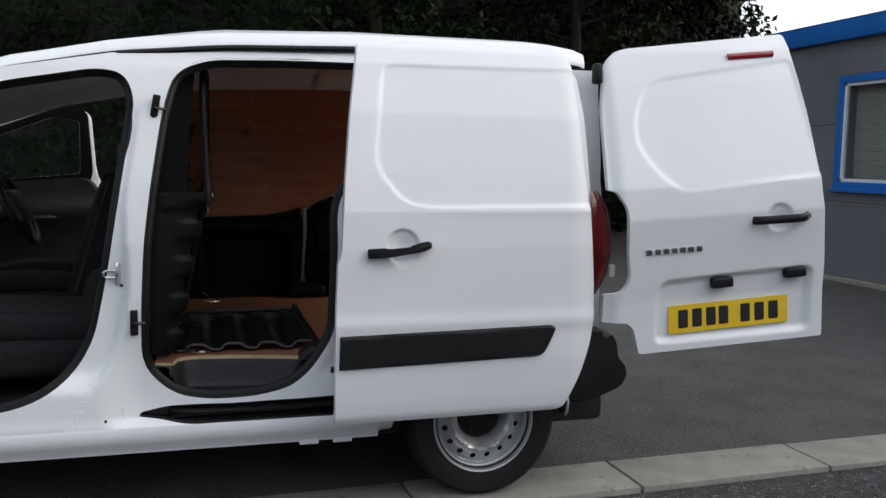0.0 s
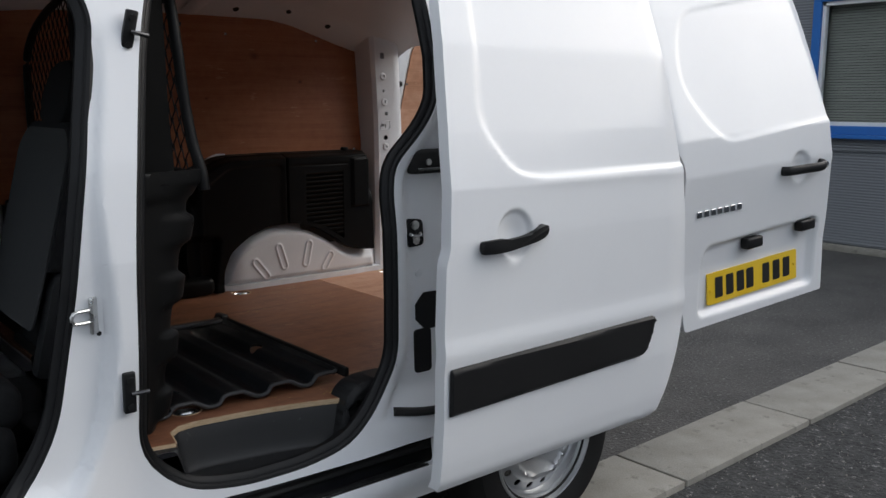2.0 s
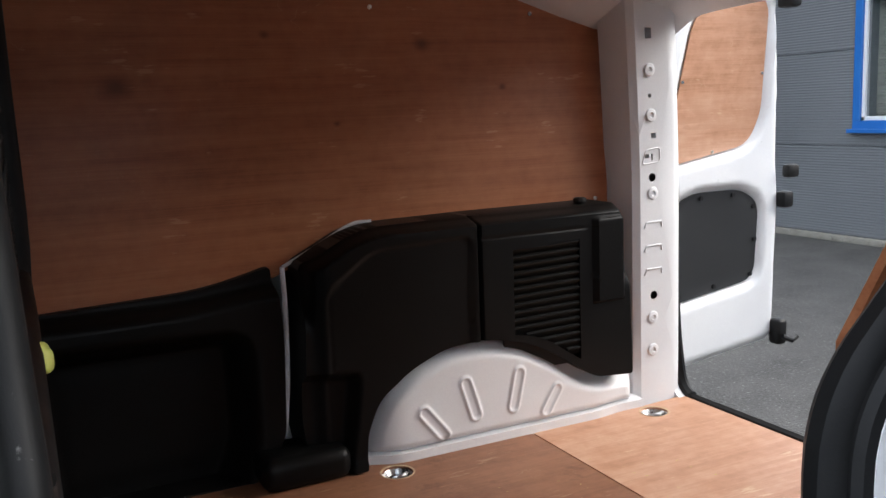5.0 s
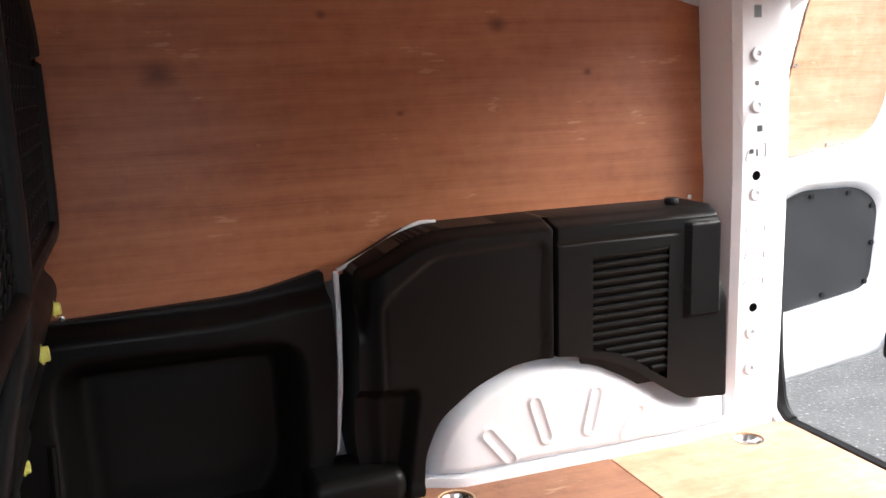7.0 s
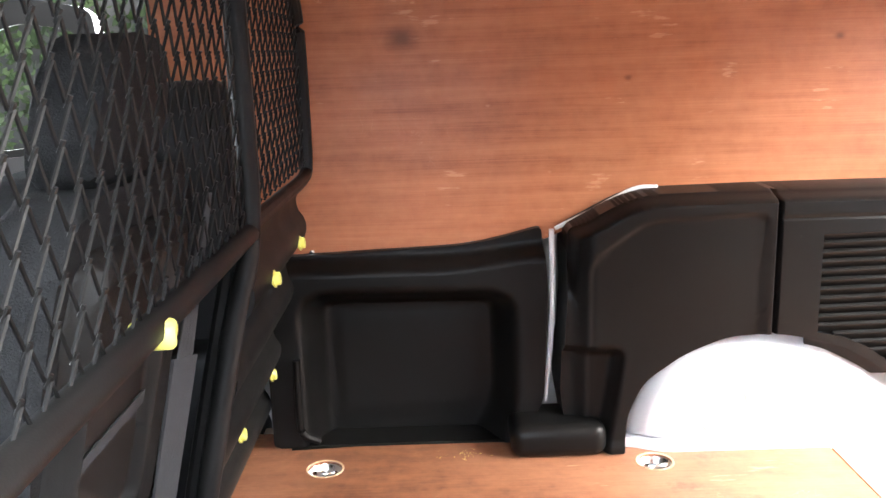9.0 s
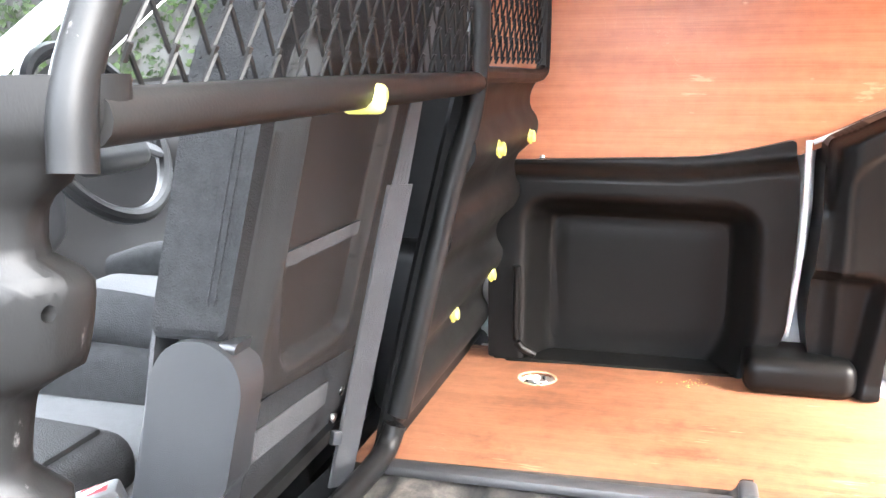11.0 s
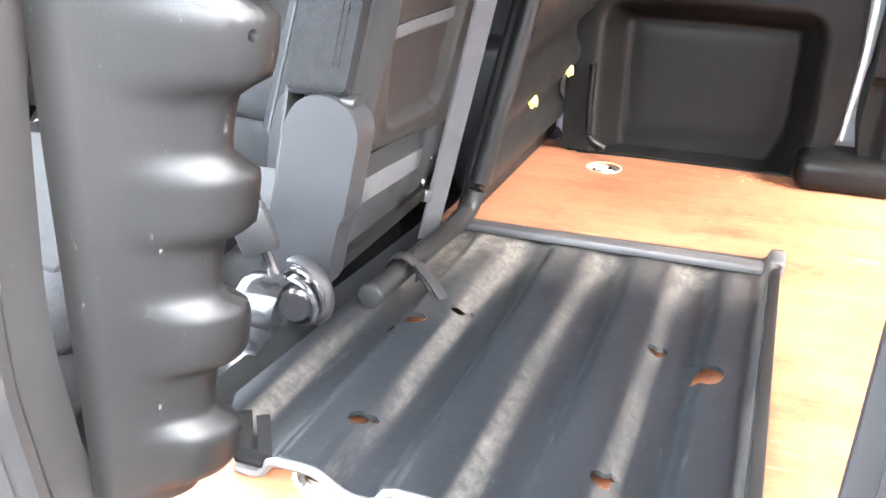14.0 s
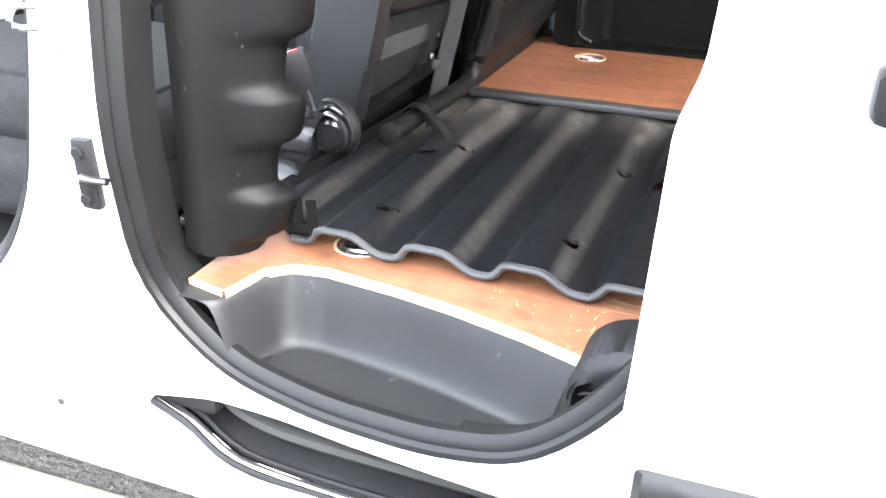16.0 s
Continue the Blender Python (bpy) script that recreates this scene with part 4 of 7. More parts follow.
bm = sheet(RD, [], rd_put, steps(0.47, 1.478, 0.009), steps(0.55, 1.838, 0.009), 0.024, (0, 1, 0))
rear_door = part("rear_door", bm, PAINT, van, "white rear door swung open with number plate recess", angle=50)

# ---- van: load space ----
PLY_Y = 1.61
FARPLY = [(-1.25, 0.96), (-0.62, 0.985), (-0.467, 1.005), (-0.396, 1.035), (-0.275, 1.075), (0.04, 1.08), (0.447, 1.085), (0.42, 1.54), (0.395, 1.556), (0.223, 1.61), (0.056, 1.64), (-0.183, 1.658), (-0.524, 1.645), (-1.25, 1.62)]
ply_wall = part("plywood_lining", sheet(FARPLY, [], lambda u, v: Vector((u, PLY_Y, v)), thick=0.009, direction=(0, 1, 0)), PLY_WALL, smooth=False)
tagged(ply_wall, "reddish varnished plywood sheet lining the van's inner wall", "plywood panel")
for sx, sz in ((-0.1, 1.103), (-0.619, 1.0), (-0.955, 0.99), (0.385, 1.112), (0.425, 1.35), (-0.21, 1.58), (-0.72, 1.6), (0.2, 1.57)):
    part("screw", disc((sx, PLY_Y - 0.001, sz), (0, 1, 0), 0.0055, 0.004, 10, 0.001), ZINC, ply_wall, "small bright screw head")
nearply = part("plywood_lining", sheet([(-0.36, 0.6), (0.42, 0.6), (0.42, 1.5), (0.3, 1.6), (-0.25, 1.62), (-0.268, 1.38), (-0.285, 1.25), (-0.36, 1.15)], [], lambda u, v: Vector((u, 0.25, v)), thick=0.009, direction=(0, -1, 0)), PLY_WALL, smooth=False)
tagged(nearply, "reddish plywood sheet lining the rear quarter beside the sliding door", "plywood panel")

# plywood floor, two boards with holes for the lashing rings
RINGS = [(-0.931, 1.446), (-0.27, 1.436), (0.436, 1.442), (-0.988, 0.307)]
FLOOR_NEAR = [(-1.145, 0.14), (-1.088, 0.128), (-1.074, 0.195), (-1.045, 0.222), (-1.0, 0.229), (-0.9, 0.218), (-0.817, 0.203), (-0.72, 0.178), (-0.633, 0.148), (-0.56, 0.13), (-0.5, 0.27)]
FRONT_BOARD = FLOOR_NEAR + [(0.098, 0.27), (0.098, 1.49), (-0.25, 1.495), (-0.31, 1.522), (-0.38, 1.535), (-0.552, 1.572), (-0.8, 1.55), (-1.012, 1.534), (-1.026, 1.62), (-1.15, 1.62)]
REAR_BOARD = [(0.102, 0.27), (0.58, 0.29), (0.58, 1.5), (0.42, 1.49), (0.102, 1.485)]


def floor_put(u, v):
    return Vector((u, v, 0.58))


fb = part("plywood_floor", sheet(FRONT_BOARD, [ring2(x, y, 0.034, 18) for x, y in RINGS if x < 0.1], floor_put, thick=0.012, direction=(0, 0, -1)), PLY_FLOOR, smooth=False)
tagged(fb, "worn brown plywood floor board with scratches and stains", "plywood floor")
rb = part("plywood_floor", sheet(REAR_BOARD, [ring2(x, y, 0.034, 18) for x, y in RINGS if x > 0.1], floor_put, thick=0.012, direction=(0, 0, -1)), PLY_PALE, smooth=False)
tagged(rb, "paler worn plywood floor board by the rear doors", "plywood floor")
edge = [Vector((x, y - 0.001, 0.5735)) for x, y in FLOOR_NEAR[:-1]]
eb = bmesh.new()
for a, b in zip(edge, edge[1:]):
    n = Vector((b.y - a.y, a.x - b.x, 0)).normalized() * 0.003
    vs = [eb.verts.new(p) for p in (a + n + Vector((0, 0, -0.0062)), b + n + Vector((0, 0, -0.0062)), b + n + Vector((0, 0, 0.0062)), a + n + Vector((0, 0, 0.0062)), a - n + Vector((0, 0, 0.0062)), b - n + Vector((0, 0, 0.0062)))]
    eb.faces.new(vs[:4])
    eb.faces.new((vs[3], vs[2], vs[5], vs[4]))
part("cut_edge", eb, PLY_EDGE, fb, "pale cut plywood edge", smooth=False)
for x, y in RINGS:
    r = thing("lashing_ring", (x, y, 0.57), "recessed bright zinc lashing ring in the plywood floor", "lashing ring", "lashing rings in the load floor")
    part("cup", lathe([(0.036, 0.0), (0.033, -0.004), (0.026, -0.02), (0.0, -0.022)], pose(x, y, 0.5775), 20), ZINC, r)
    part("eye", tube([(x - 0.024, y, 0.569), (x - 0.018, y - 0.012, 0.5775), (x, y - 0.018, 0.579), (x + 0.018, y - 0.012, 0.5775), (x + 0.024, y, 0.569)], 0.0045, 8), ZINC, r)
    part("crossbar", disc((x, y, 0.569), (1, 0, 0), 0.005, 0.052, 10), ZINC, r)
    part("rim", lathe([(0.034, 0.0), (0.038, 0.001), (0.0385, -0.001)], pose(x, y, 0.5805), 20), PLY_EDGE, r, "pale bare plywood rim")

# black plastic lining
LIN_Y = 1.462
LINER_OUT = rounded([(-0.432, 1.04), (-0.30, 1.108), (-0.03, 1.112), (0.372, 1.112), (0.386, 0.684), (0.275, 0.694), (0.24, 0.715), (0.166, 0.766), (0.084, 0.809), (-0.021, 0.832), (-0.123, 0.827), (-0.209, 0.793), (-0.29, 0.735), (-0.32, 0.665), (-0.325, 0.585), (-0.43, 0.585), (-0.45, 0.7)], [0.01, 0.05, 0.02, 0.02, 0.01, 0.03, 0.02, 0.03, 0.03, 0.03, 0.03, 0.03, 0.03, 0.02, 0.005, 0.01, 0.03], 4)
GRILLE = [(0.05, 1.03), (0.232, 1.038), (0.232, 0.745), (0.2, 0.765), (0.15, 0.8), (0.1, 0.822), (0.05, 0.832)]
PAD = rounded([(0.272, 1.085), (0.362, 1.085), (0.362, 0.878), (0.272, 0.878)], 0.012, 4)
NICHE = rounded([(-0.52, 0.815), (-0.322, 0.808), (-0.362, 0.54), (-0.52, 0.54)], 0.03, 4)
INNER = rounded([(-0.4, 0.6), (-0.4, 0.99), (-0.29, 1.068), (-0.052, 1.078), (-0.052, 0.6)], 0.03, 4)


def liner_put(u, v):
    d = inside_depth(u, v, LINER_OUT)
    y = LIN_Y + 0.05 * (1 - smooth((d + 0.001) / 0.02)) * smooth((v - 0.9) / 0.1)
    y += 0.02 * (1 - smooth((u + 0.432) / 0.05))
    y -= 0.012 * smooth((inside_depth(u, v, PAD) + 0.002) / 0.008)
    y += 0.034 * smooth((inside_depth(u, v, NICHE) + 0.004) / 0.03)
    y += 0.006 * smooth((inside_depth(u, v, INNER) + 0.001) / 0.012)
    y += 0.016 * math.exp(-((u + 0.035) / 0.0032) ** 2)
    y += 0.004 * math.exp(-((v - 1.063) / 0.0025) ** 2) * (1 if u > -0.03 and u < 0.255 else 0)
    return Vector((u, y, v))


lining = thing("side_lining", (0, 1.6, 0.58), "black moulded plastic lower wall lining with a slatted vent", "wall lining")
bm = sheet(LINER_OUT, [GRILLE], liner_put, steps(-0.45, -0.24, 0.004) + steps(-0.24, 0.386, 0.012) + [-0.042, -0.039, -0.035, -0.031, -0.028], steps(0.585, 0.83, 0.008) + steps(0.83, 1.0, 0.008) + steps(1.0, 1.112, 0.004), 0.14, (0, 1, 0))
part("panel", bm, LINER, lining)
part("vent_backing", block(0.04, 0.24, LIN_Y + 0.035, LIN_Y + 0.04, 0.73, 1.045, 0), DARK, lining, smooth=False)
z = 1.022
while z > 0.76:
    x0 = 0.048 if z > 0.835 else 0.05 + (0.835 - z) * 2.0
    part("slat", block(x0, 0.234, -0.0045, 0.0045, -0.012, 0.012, 0.002, 1, m=pose(0, LIN_Y + 0.014, z, 35) @ pose(0, 0, 0, 0, -1.5, 0)), LINER, lining)
    z -= 0.0185
part("knob", disc((0.285, 1.535, 1.12), (0, 0, 1), 0.016, 0.014, 14, 0.004), PLASTIC, lining)
part("foot", block(-0.555, -0.36, 1.455, 1.6, 0.58, 0.65, 0.026, 5), LINER, lining)
part("white_strip", tube([(-0.462, 1.55, 1.037), (-0.459, 1.556, 0.95), (-0.462, 1.562, 0.8), (-0.476, 1.562, 0.665)], 0.0056, 8, up=(0, 1, 0)), PAINT_IN, lining, "white painted metal strip between the linings")
part("white_edge", tube([(-0.45, 1.59, 1.03), (-0.38, 1.592, 1.062), (-0.29, 1.592, 1.107), (-0.24, 1.594, 1.11)], 0.0045, 8), PAINT_IN, lining)

POCKET_OUT = rounded([(-1.05, 0.585), (-1.05, 0.985), (-0.62, 1.0), (-0.478, 1.035), (-0.469, 0.9), (-0.48, 0.66), (-0.53, 0.61), (-0.55, 0.58)], [0.01, 0.01, 0.1, 0.012, 0.05, 0.05, 0.03, 0.01], 4)
POCKET = rounded([(-0.985, 0.5), (-0.985, 0.925), (-0.53, 0.92), (-0.53, 0.64), (-0.6, 0.5)], [0.02, 0.07, 0.07, 0.06, 0.02], 5)
BACK_PLATE = rounded([(-0.935, 0.6), (-0.935, 0.872), (-0.585, 0.868), (-0.585, 0.66), (-0.62, 0.612)], [0.03, 0.04, 0.04, 0.03, 0.03], 4)


def pocket_put(u, v):
    y = 1.54 + 0.05 * (1 - smooth(((0.985 + 0.02 * smooth((u + 0.7) / 0.25) - v)) / 0.03)) * smooth((v - 0.9) / 0.05)
    y += 0.09 * smooth((inside_depth(u, v, POCKET) + 0.004) / 0.062)
    return Vector((u, y, v))


pocket = thing("pocket_lining", (-0.75, 1.62, 0.58), "black moulded plastic wall lining with a deep storage recess", "wall lining")
part("panel", sheet(POCKET_OUT, [], pocket_put, steps(-1.05, -0.45, 0.0075), steps(0.585, 1.03, 0.0075), 0.12, (0, 1, 0)), LINER, pocket, angle=60)
part("back_plate", sheet(BACK_PLATE, [], lambda u, v: Vector((u, pocket_put(u, v).y - 0.001 - 0.003 * smooth(inside_depth(u, v, BACK_PLATE) / 0.04), v)), steps(-0.935, -0.585, 0.012), steps(0.6, 0.872, 0.012), 0.004, (0, 1, 0)), LINER, pocket, angle=60)
part("base", block(-1.04, -0.52, 1.545, 1.66, 0.566, 0.584, 0.003, 1), LINER, pocket)
part("corner_lip", tube([(-0.99, 1.536, 0.78), (-0.992, 1.536, 0.66), (-0.985, 1.538, 0.615), (-0.955, 1.552, 0.592)], 0.008, 8, per=5), LINER, pocket)

# wheel arch with pressed ribs
ARCH = rounded([(-0.327, 0.575), (-0.32, 0.665), (-0.29, 0.735), (-0.209, 0.797), (-0.123, 0.831), (-0.021, 0.836), (0.084, 0.813), (0.166, 0.77), (0.24, 0.719), (0.285, 0.695), (0.435, 0.684), (0.44, 0.575)], [0.005, 0.03, 0.03, 0.03, 0.03, 0.03, 0.03, 0.03, 0.02, 0.03, 0.01, 0.005], 4)
RIBS = [capsule(-0.158, 0.654, 0.078, 0.013, -52), capsule(-0.064, 0.696, 0.082, 0.013, -73), capsule(0.057, 0.697, 0.08, 0.013, 77), capsule(0.154, 0.655, 0.06, 0.012, 57)]


def arch_put(u, v):
    d = inside_depth(u, v, ARCH) if v > 0.6 else 1
    y = 1.476 + 0.05 * (1 - smooth((d + 0.002) / 0.05)) + 0.03 * smooth((-0.2 - u) / 0.12) ** 2
    for rib in RIBS:
        y -= 0.0045 * math.exp(-(inside_depth(u, v, rib) / 0.004) ** 2)
    y += 0.012 * smooth((u - 0.28) / 0.1)
    return Vector((u, y, v))


part("wheel_arch", sheet(ARCH, [], arch_put, steps(-0.327, -0.2, 0.006) + steps(-0.2, 0.19, 0.0028) + steps(0.19, 0.415, 0.012), steps(0.575, 0.76, 0.0028) + steps(0.76, 0.836, 0.006), 0.12, (0, 1, 0)), PAINT_IN, van, "scuffed white inner wheel arch with pressed ribs", angle=60)

# rear pillar with holes and stampings
PLAN = [(0.422, 1.615), (0.43, 1.56), (0.436, 1.525), (0.452, 1.512), (0.55, 1.506), (0.575, 1.515), (0.59, 1.53)]
PLAN_S = [0.0]
for (xa, ya), (xb, yb) in zip(PLAN, PLAN[1:]):
    PLAN_S.append(PLAN_S[-1] + math.hypot(xb - xa, yb - ya))
FACE_S = PLAN_S[3]


def pillar_put(u, v):
    x = lerp_table(list(zip(PLAN_S, [p[0] for p in PLAN])), u)
    y = lerp_table(list(zip(PLAN_S, [p[1] for p in PLAN])), u)
    top = max(0, v - 1.15) / 0.5
    return Vector((x - 0.07 * top ** 1.3, y - 0.06 * top ** 1.3, v))


mid = FACE_S + 0.04
holes = [ring2(mid - 0.004, 1.163, 0.011, 14), ring2(mid, 0.861, 0.011, 14), ring2(mid - 0.005, 1.365, 0.0055, 10), rounded([(mid - 0.004, 1.26), (mid + 0.01, 1.26), (mid + 0.01, 1.274), (mid - 0.004, 1.274)], 0.002, 2), rounded([(mid - 0.012, 1.5), (mid + 0.006, 1.5), (mid + 0.006, 1.525), (mid - 0.012, 1.525)], 0.002, 2), rounded([(mid - 0.026, 1.212), (mid - 0.012, 1.212), (mid - 0.012, 1.222), (mid - 0.026, 1.222)], 0.002, 2), rounded([(mid - 0.006, 1.206), (mid - 0.001, 1.206), (mid - 0.001, 1.222), (mid - 0.006, 1.222)], 0.001, 2)]
bm = sheet([(0, 0.56), (PLAN_S[-1], 0.56), (PLAN_S[-1], 1.68), (0, 1.68)], holes, pillar_put, PLAN_S[1:-1], steps(0.56, 1.68, 0.06), 0.003, (0.3, 1, 0))
pillar = part("rear_pillar", bm, PAINT_IN, van, "white rear inner pillar with punched holes and stampings")
part("pillar_backing", block(0.46, 0.54, 1.53, 1.56, 0.6, 1.2, 0), DARK, pillar, smooth=False)
for v in (1.427, 1.318, 1.123, 0.804, 0.718):
    c = pillar_put(mid - 0.004, v)
    part("stamping", lathe([(0.017, 0.0), (0.014, 0.003), (0.007, 0.004), (0.005, 0.001), (0.004, 0.0)], Matrix.Translation(c + Vector((0, -0.001, 0))) @ pose(0, 0, 0, 90), 16), PAINT_IN, pillar)
for v in (1.045, 0.985, 0.925):
    a, b, c = pillar_put(mid - 0.028, v - 0.01), pillar_put(mid - 0.022, v + 0.004), pillar_put(mid + 0.022, v + 0.006)
    part("stamping", sweep(bmesh.new(), [a, b, c, pillar_put(mid + 0.024, v - 0.008)], 0.003, 6, up=(0, 1, 0)), PAINT_IN, pillar)
loop = [pillar_put(mid + u, 1.216 + w) for u, w in rounded([(-0.034, -0.02), (0.02, -0.014), (0.02, 0.022), (-0.022, 0.016)], 0.01, 3)]
part("stamping", sweep(bmesh.new(), loop, 0.0022, 6, True, up=(0, 1, 0)), PAINT_IN, pillar)

# ceiling and header
def ceil_put(u, v):
    a = abs(v)
    return Vector((u, VC + v * 0.675, min(1.715, lerp_table(ROOF_EDGE, u) - 0.045) + 0.02 * (1 - a * a) - 0.055 * smooth((a - 0.72) / 0.28) - 0.11 * smooth((u + 0.05) / 0.5)))


ceiling = part("ceiling", sheet([(-2.0, -1), (0.58, -1), (0.58, 1), (-2.0, 1)], [], ceil_put, steps(-2.0, 0.58, 0.1), steps(-1, 1, 0.05), 0.004, (0, 0, 1)), PAINT_IN, van, "white bare metal ceiling of the load space")
for x, y in ((-0.2, 1.52), (0.02, 1.5), (0.2, 1.5)):
    part("roof_hole", disc((x, y + 0.012, ceil_put(x, (y + 0.012 - VC) / 0.675).z - 0.001), (0, -0.6, -0.8), 0.012, 0.006, 12), DARK, ceiling)
part("header_rib", tube([ceil_put(-0.38, v) + Vector((0, 0, -0.01)) for v in (-0.9, -0.6, -0.2, 0.2, 0.6, 0.92)], 0.025, 8, flat=(0.5, 1.4)), PAINT_IN, ceiling)

# near quarter inside and step tray
part("inner_quarter", sheet([(-0.34, 0.56), (0.56, 0.56), (0.56, 1.66), (-0.14, 1.66), (-0.15, 1.38), (-0.22, 1.24), (-0.3, 1.15), (-0.33, 0.85)], [], lambda u, v: Vector((u, 0.215 + 0.06 * smooth((v - 1.2) / 0.5), v)), [], steps(1.2, 1.66, 0.1), 0.004, (0, 1, 0)), PAINT_IN, van)
TRAY_TOP = [(-1.17, -0.3), (-1.17, 0.128), (-1.1, 0.132), (-1.078, 0.2), (-1.05, 0.228), (-1.0, 0.236), (-0.9, 0.225), (-0.817, 0.21), (-0.72, 0.185), (-0.633, 0.156), (-0.54, 0.14), (-0.54, -0.3)]


def tray_put(u, v):
    d = inside_depth(u, v, TRAY_TOP)
    left = smooth((-1.052 - u) / 0.05)
    z = 0.574 - 0.102 * smooth((d - 0.002) / 0.034) + 0.075 * left
    return Vector((u, v, min(z, 0.572)))


tray = bmesh.new()
TRAY_BACK = [(x, y) for x, y in TRAY_TOP[1:-1]]
cols = []
for u in steps(-1.165, -0.53, 0.005):
    back = lerp_table(TRAY_BACK, u) + 0.012
    lip = 0.106 - 0.022 * smooth((u + 0.95) / 0.3)
    cols.append([tray.verts.new(tray_put(u, lip + (back - lip) * (1 - (1 - k / 36) ** 1.6))) for k in range(37)])
for c, d in zip(cols, cols[1:]):
    for k in range(36):
        tray.faces.new((c[k], d[k], d[k + 1], c[k + 1]))
for _ in range(3):
    bmesh.ops.smooth_vert(tray, verts=[v for v in tray.verts if not v.is_boundary], factor=0.5, use_axis_z=True)
part("step_tray", tray, TRAY, van, "scuffed black plastic entry step tray", angle=80)
HOUSING = rounded([(-0.68, 0.475), (-0.655, 0.56), (-0.644, 0.593), (-0.62, 0.613), (-0.58, 0.622), (-0.5, 0.622), (-0.5, 0.475)], [0.005, 0.03, 0.02, 0.02, 0.02, 0.005, 0.005], 4)
roller = part("roller_housing", sheet(HOUSING, [ring2(-0.622, 0.553, 0.025, 24, 0.027)], lambda u, v: Vector((u, 0.108 + 0.012 * (1 - smooth(inside_depth(u, v, HOUSING) / 0.014)), v)), steps(-0.68, -0.5, 0.008), steps(0.475, 0.622, 0.008), 0.07, (0, 1, 0)), PLASTIC, van, "black roller housing with a round recess", angle=60)
part("recess_cup", lathe([(0.03, 0.0), (0.026, 0.012), (0.02, 0.03), (0.0, 0.034)], pose(-0.622, 0.112, 0.553, -90, 0, 0), 24), PLASTIC, roller)
part("roller_pin", sweep(bmesh.new(), [(-0.643, 0.13, 0.547), (-0.61, 0.13, 0.559)], 0.003, 8), GLOSS_BLACK, roller)
part("coil_spring", sweep(bmesh.new(), [(-0.6 + 0.007 * math.cos(k * 0.62), 0.104 + 0.007 * math.sin(k * 0.62), 0.515 + 0.0006 * k) for k in range(110)], 0.002, 6), GLOSS_BLACK, roller, "black coil spring")

# ---- bulkhead ----
BULK_X = [(0.56, -1.1), (0.585, -1.09), (0.77, -1.042), (1.045, -0.968), (1.15, -0.952)]
bulkhead = thing("mesh_bulkhead", (-1.0, 0.93, 0.58), "black tubular bulkhead with steel mesh and corrugated lower panels", "bulkhead")


def bulk_put(u, v):
    x = lerp_table(BULK_X, v)
    k = math.cos(2 * math.pi * (v - 1.05) / 0.128)
    return Vector((x + 0.014 * math.copysign(abs(k) ** 0.7, k) * smooth((u - 0.98) / 0.04), u, v))


FARP = [(0.985, 0.575), (1.6, 0.575), (1.585, 0.63), (1.555, 0.68), (1.575, 0.74), (1.55, 0.8), (1.525, 0.9), (1.56, 0.96), (1.52, 1.01), (1.56, 1.09), (1.55, 1.15), (1.04, 1.15), (1.03, 1.0)]
part("lower_panel", sheet(rounded(FARP, 0.03, 3), [], bulk_put, steps(0.98, 1.6, 0.05), steps(0.575, 1.15, 0.012), 0.012, (-1, 0, 0)), BLACK_STEEL, bulkhead, "scratched black corrugated steel panel", angle=60)


TRIM_X = [(0.56, -1.085), (0.66, -1.055), (0.91, -1.015), (1.05, -0.985), (1.15, -0.968)]


def near_put(u, v):
    k = math.cos(2 * math.pi * (v - 1.043) / 0.13 + 0.35)
    k = k / math.sqrt(0.06 + k * k)
    right = smooth((u - 0.172) / 0.04)
    x = -1.15 + (lerp_table(TRIM_X, v) + 1.15) * smooth((u - 0.13) / 0.11)
    x += 0.0135 * k * right - 0.045 * smooth((u - 0.245) / 0.035) ** 2
    y = u + 0.005 * k * smooth((u - 0.2) / 0.06)
    if v > 1.1:
        x += 0.016 * smooth((v - 1.1) / 0.02)
    return Vector((x - 0.006 * right, y - 0.01 * right, v))


pp = part("pillar_trim", sheet(rounded([(0.158, 0.60), (0.22, 0.588), (0.27, 0.605), (0.27, 1.17), (0.158, 1.17)], [0.01, 0.05, 0.04, 0.02, 0.01], 4), [ring2(0.226, 1.047, 0.0026, 12, 0.005), ring2(0.25, 0.648, 0.003, 10, 0.005)], near_put, steps(0.158, 0.27, 0.006), steps(0.588, 1.17, 0.008), 0.025, (-1, 0.1, 0)), TRIM, bulkhead, "scuffed black corrugated plastic pillar trim", angle=60)
for y, z in ((1.454, 1.045), (1.184, 1.046), (1.468, 0.776), (1.206, 0.769)):
    p = bulk_put(y, z)
    plug = part("plug", disc((p.x + 0.004, y, z), (1, 0, 0.1), 0.011, 0.014, 12, 0.002), PLUG, bulkhead, "yellow plastic push plug")
    part("plug_flange", disc((p.x + 0.0015, y, z), (1, 0, 0.1), 0.0145, 0.003, 14), PLUG, plug)
TUBE = 0.0165
part("top_bar", tube([(-0.958, 0.226, 1.148), (-0.957, 0.5, 1.15), (-0.956, 0.8, 1.15), (-0.957, 1.05, 1.15)], 0.0155, 12, per=3), BLACK_STEEL, bulkhead, "black steel cross tube")
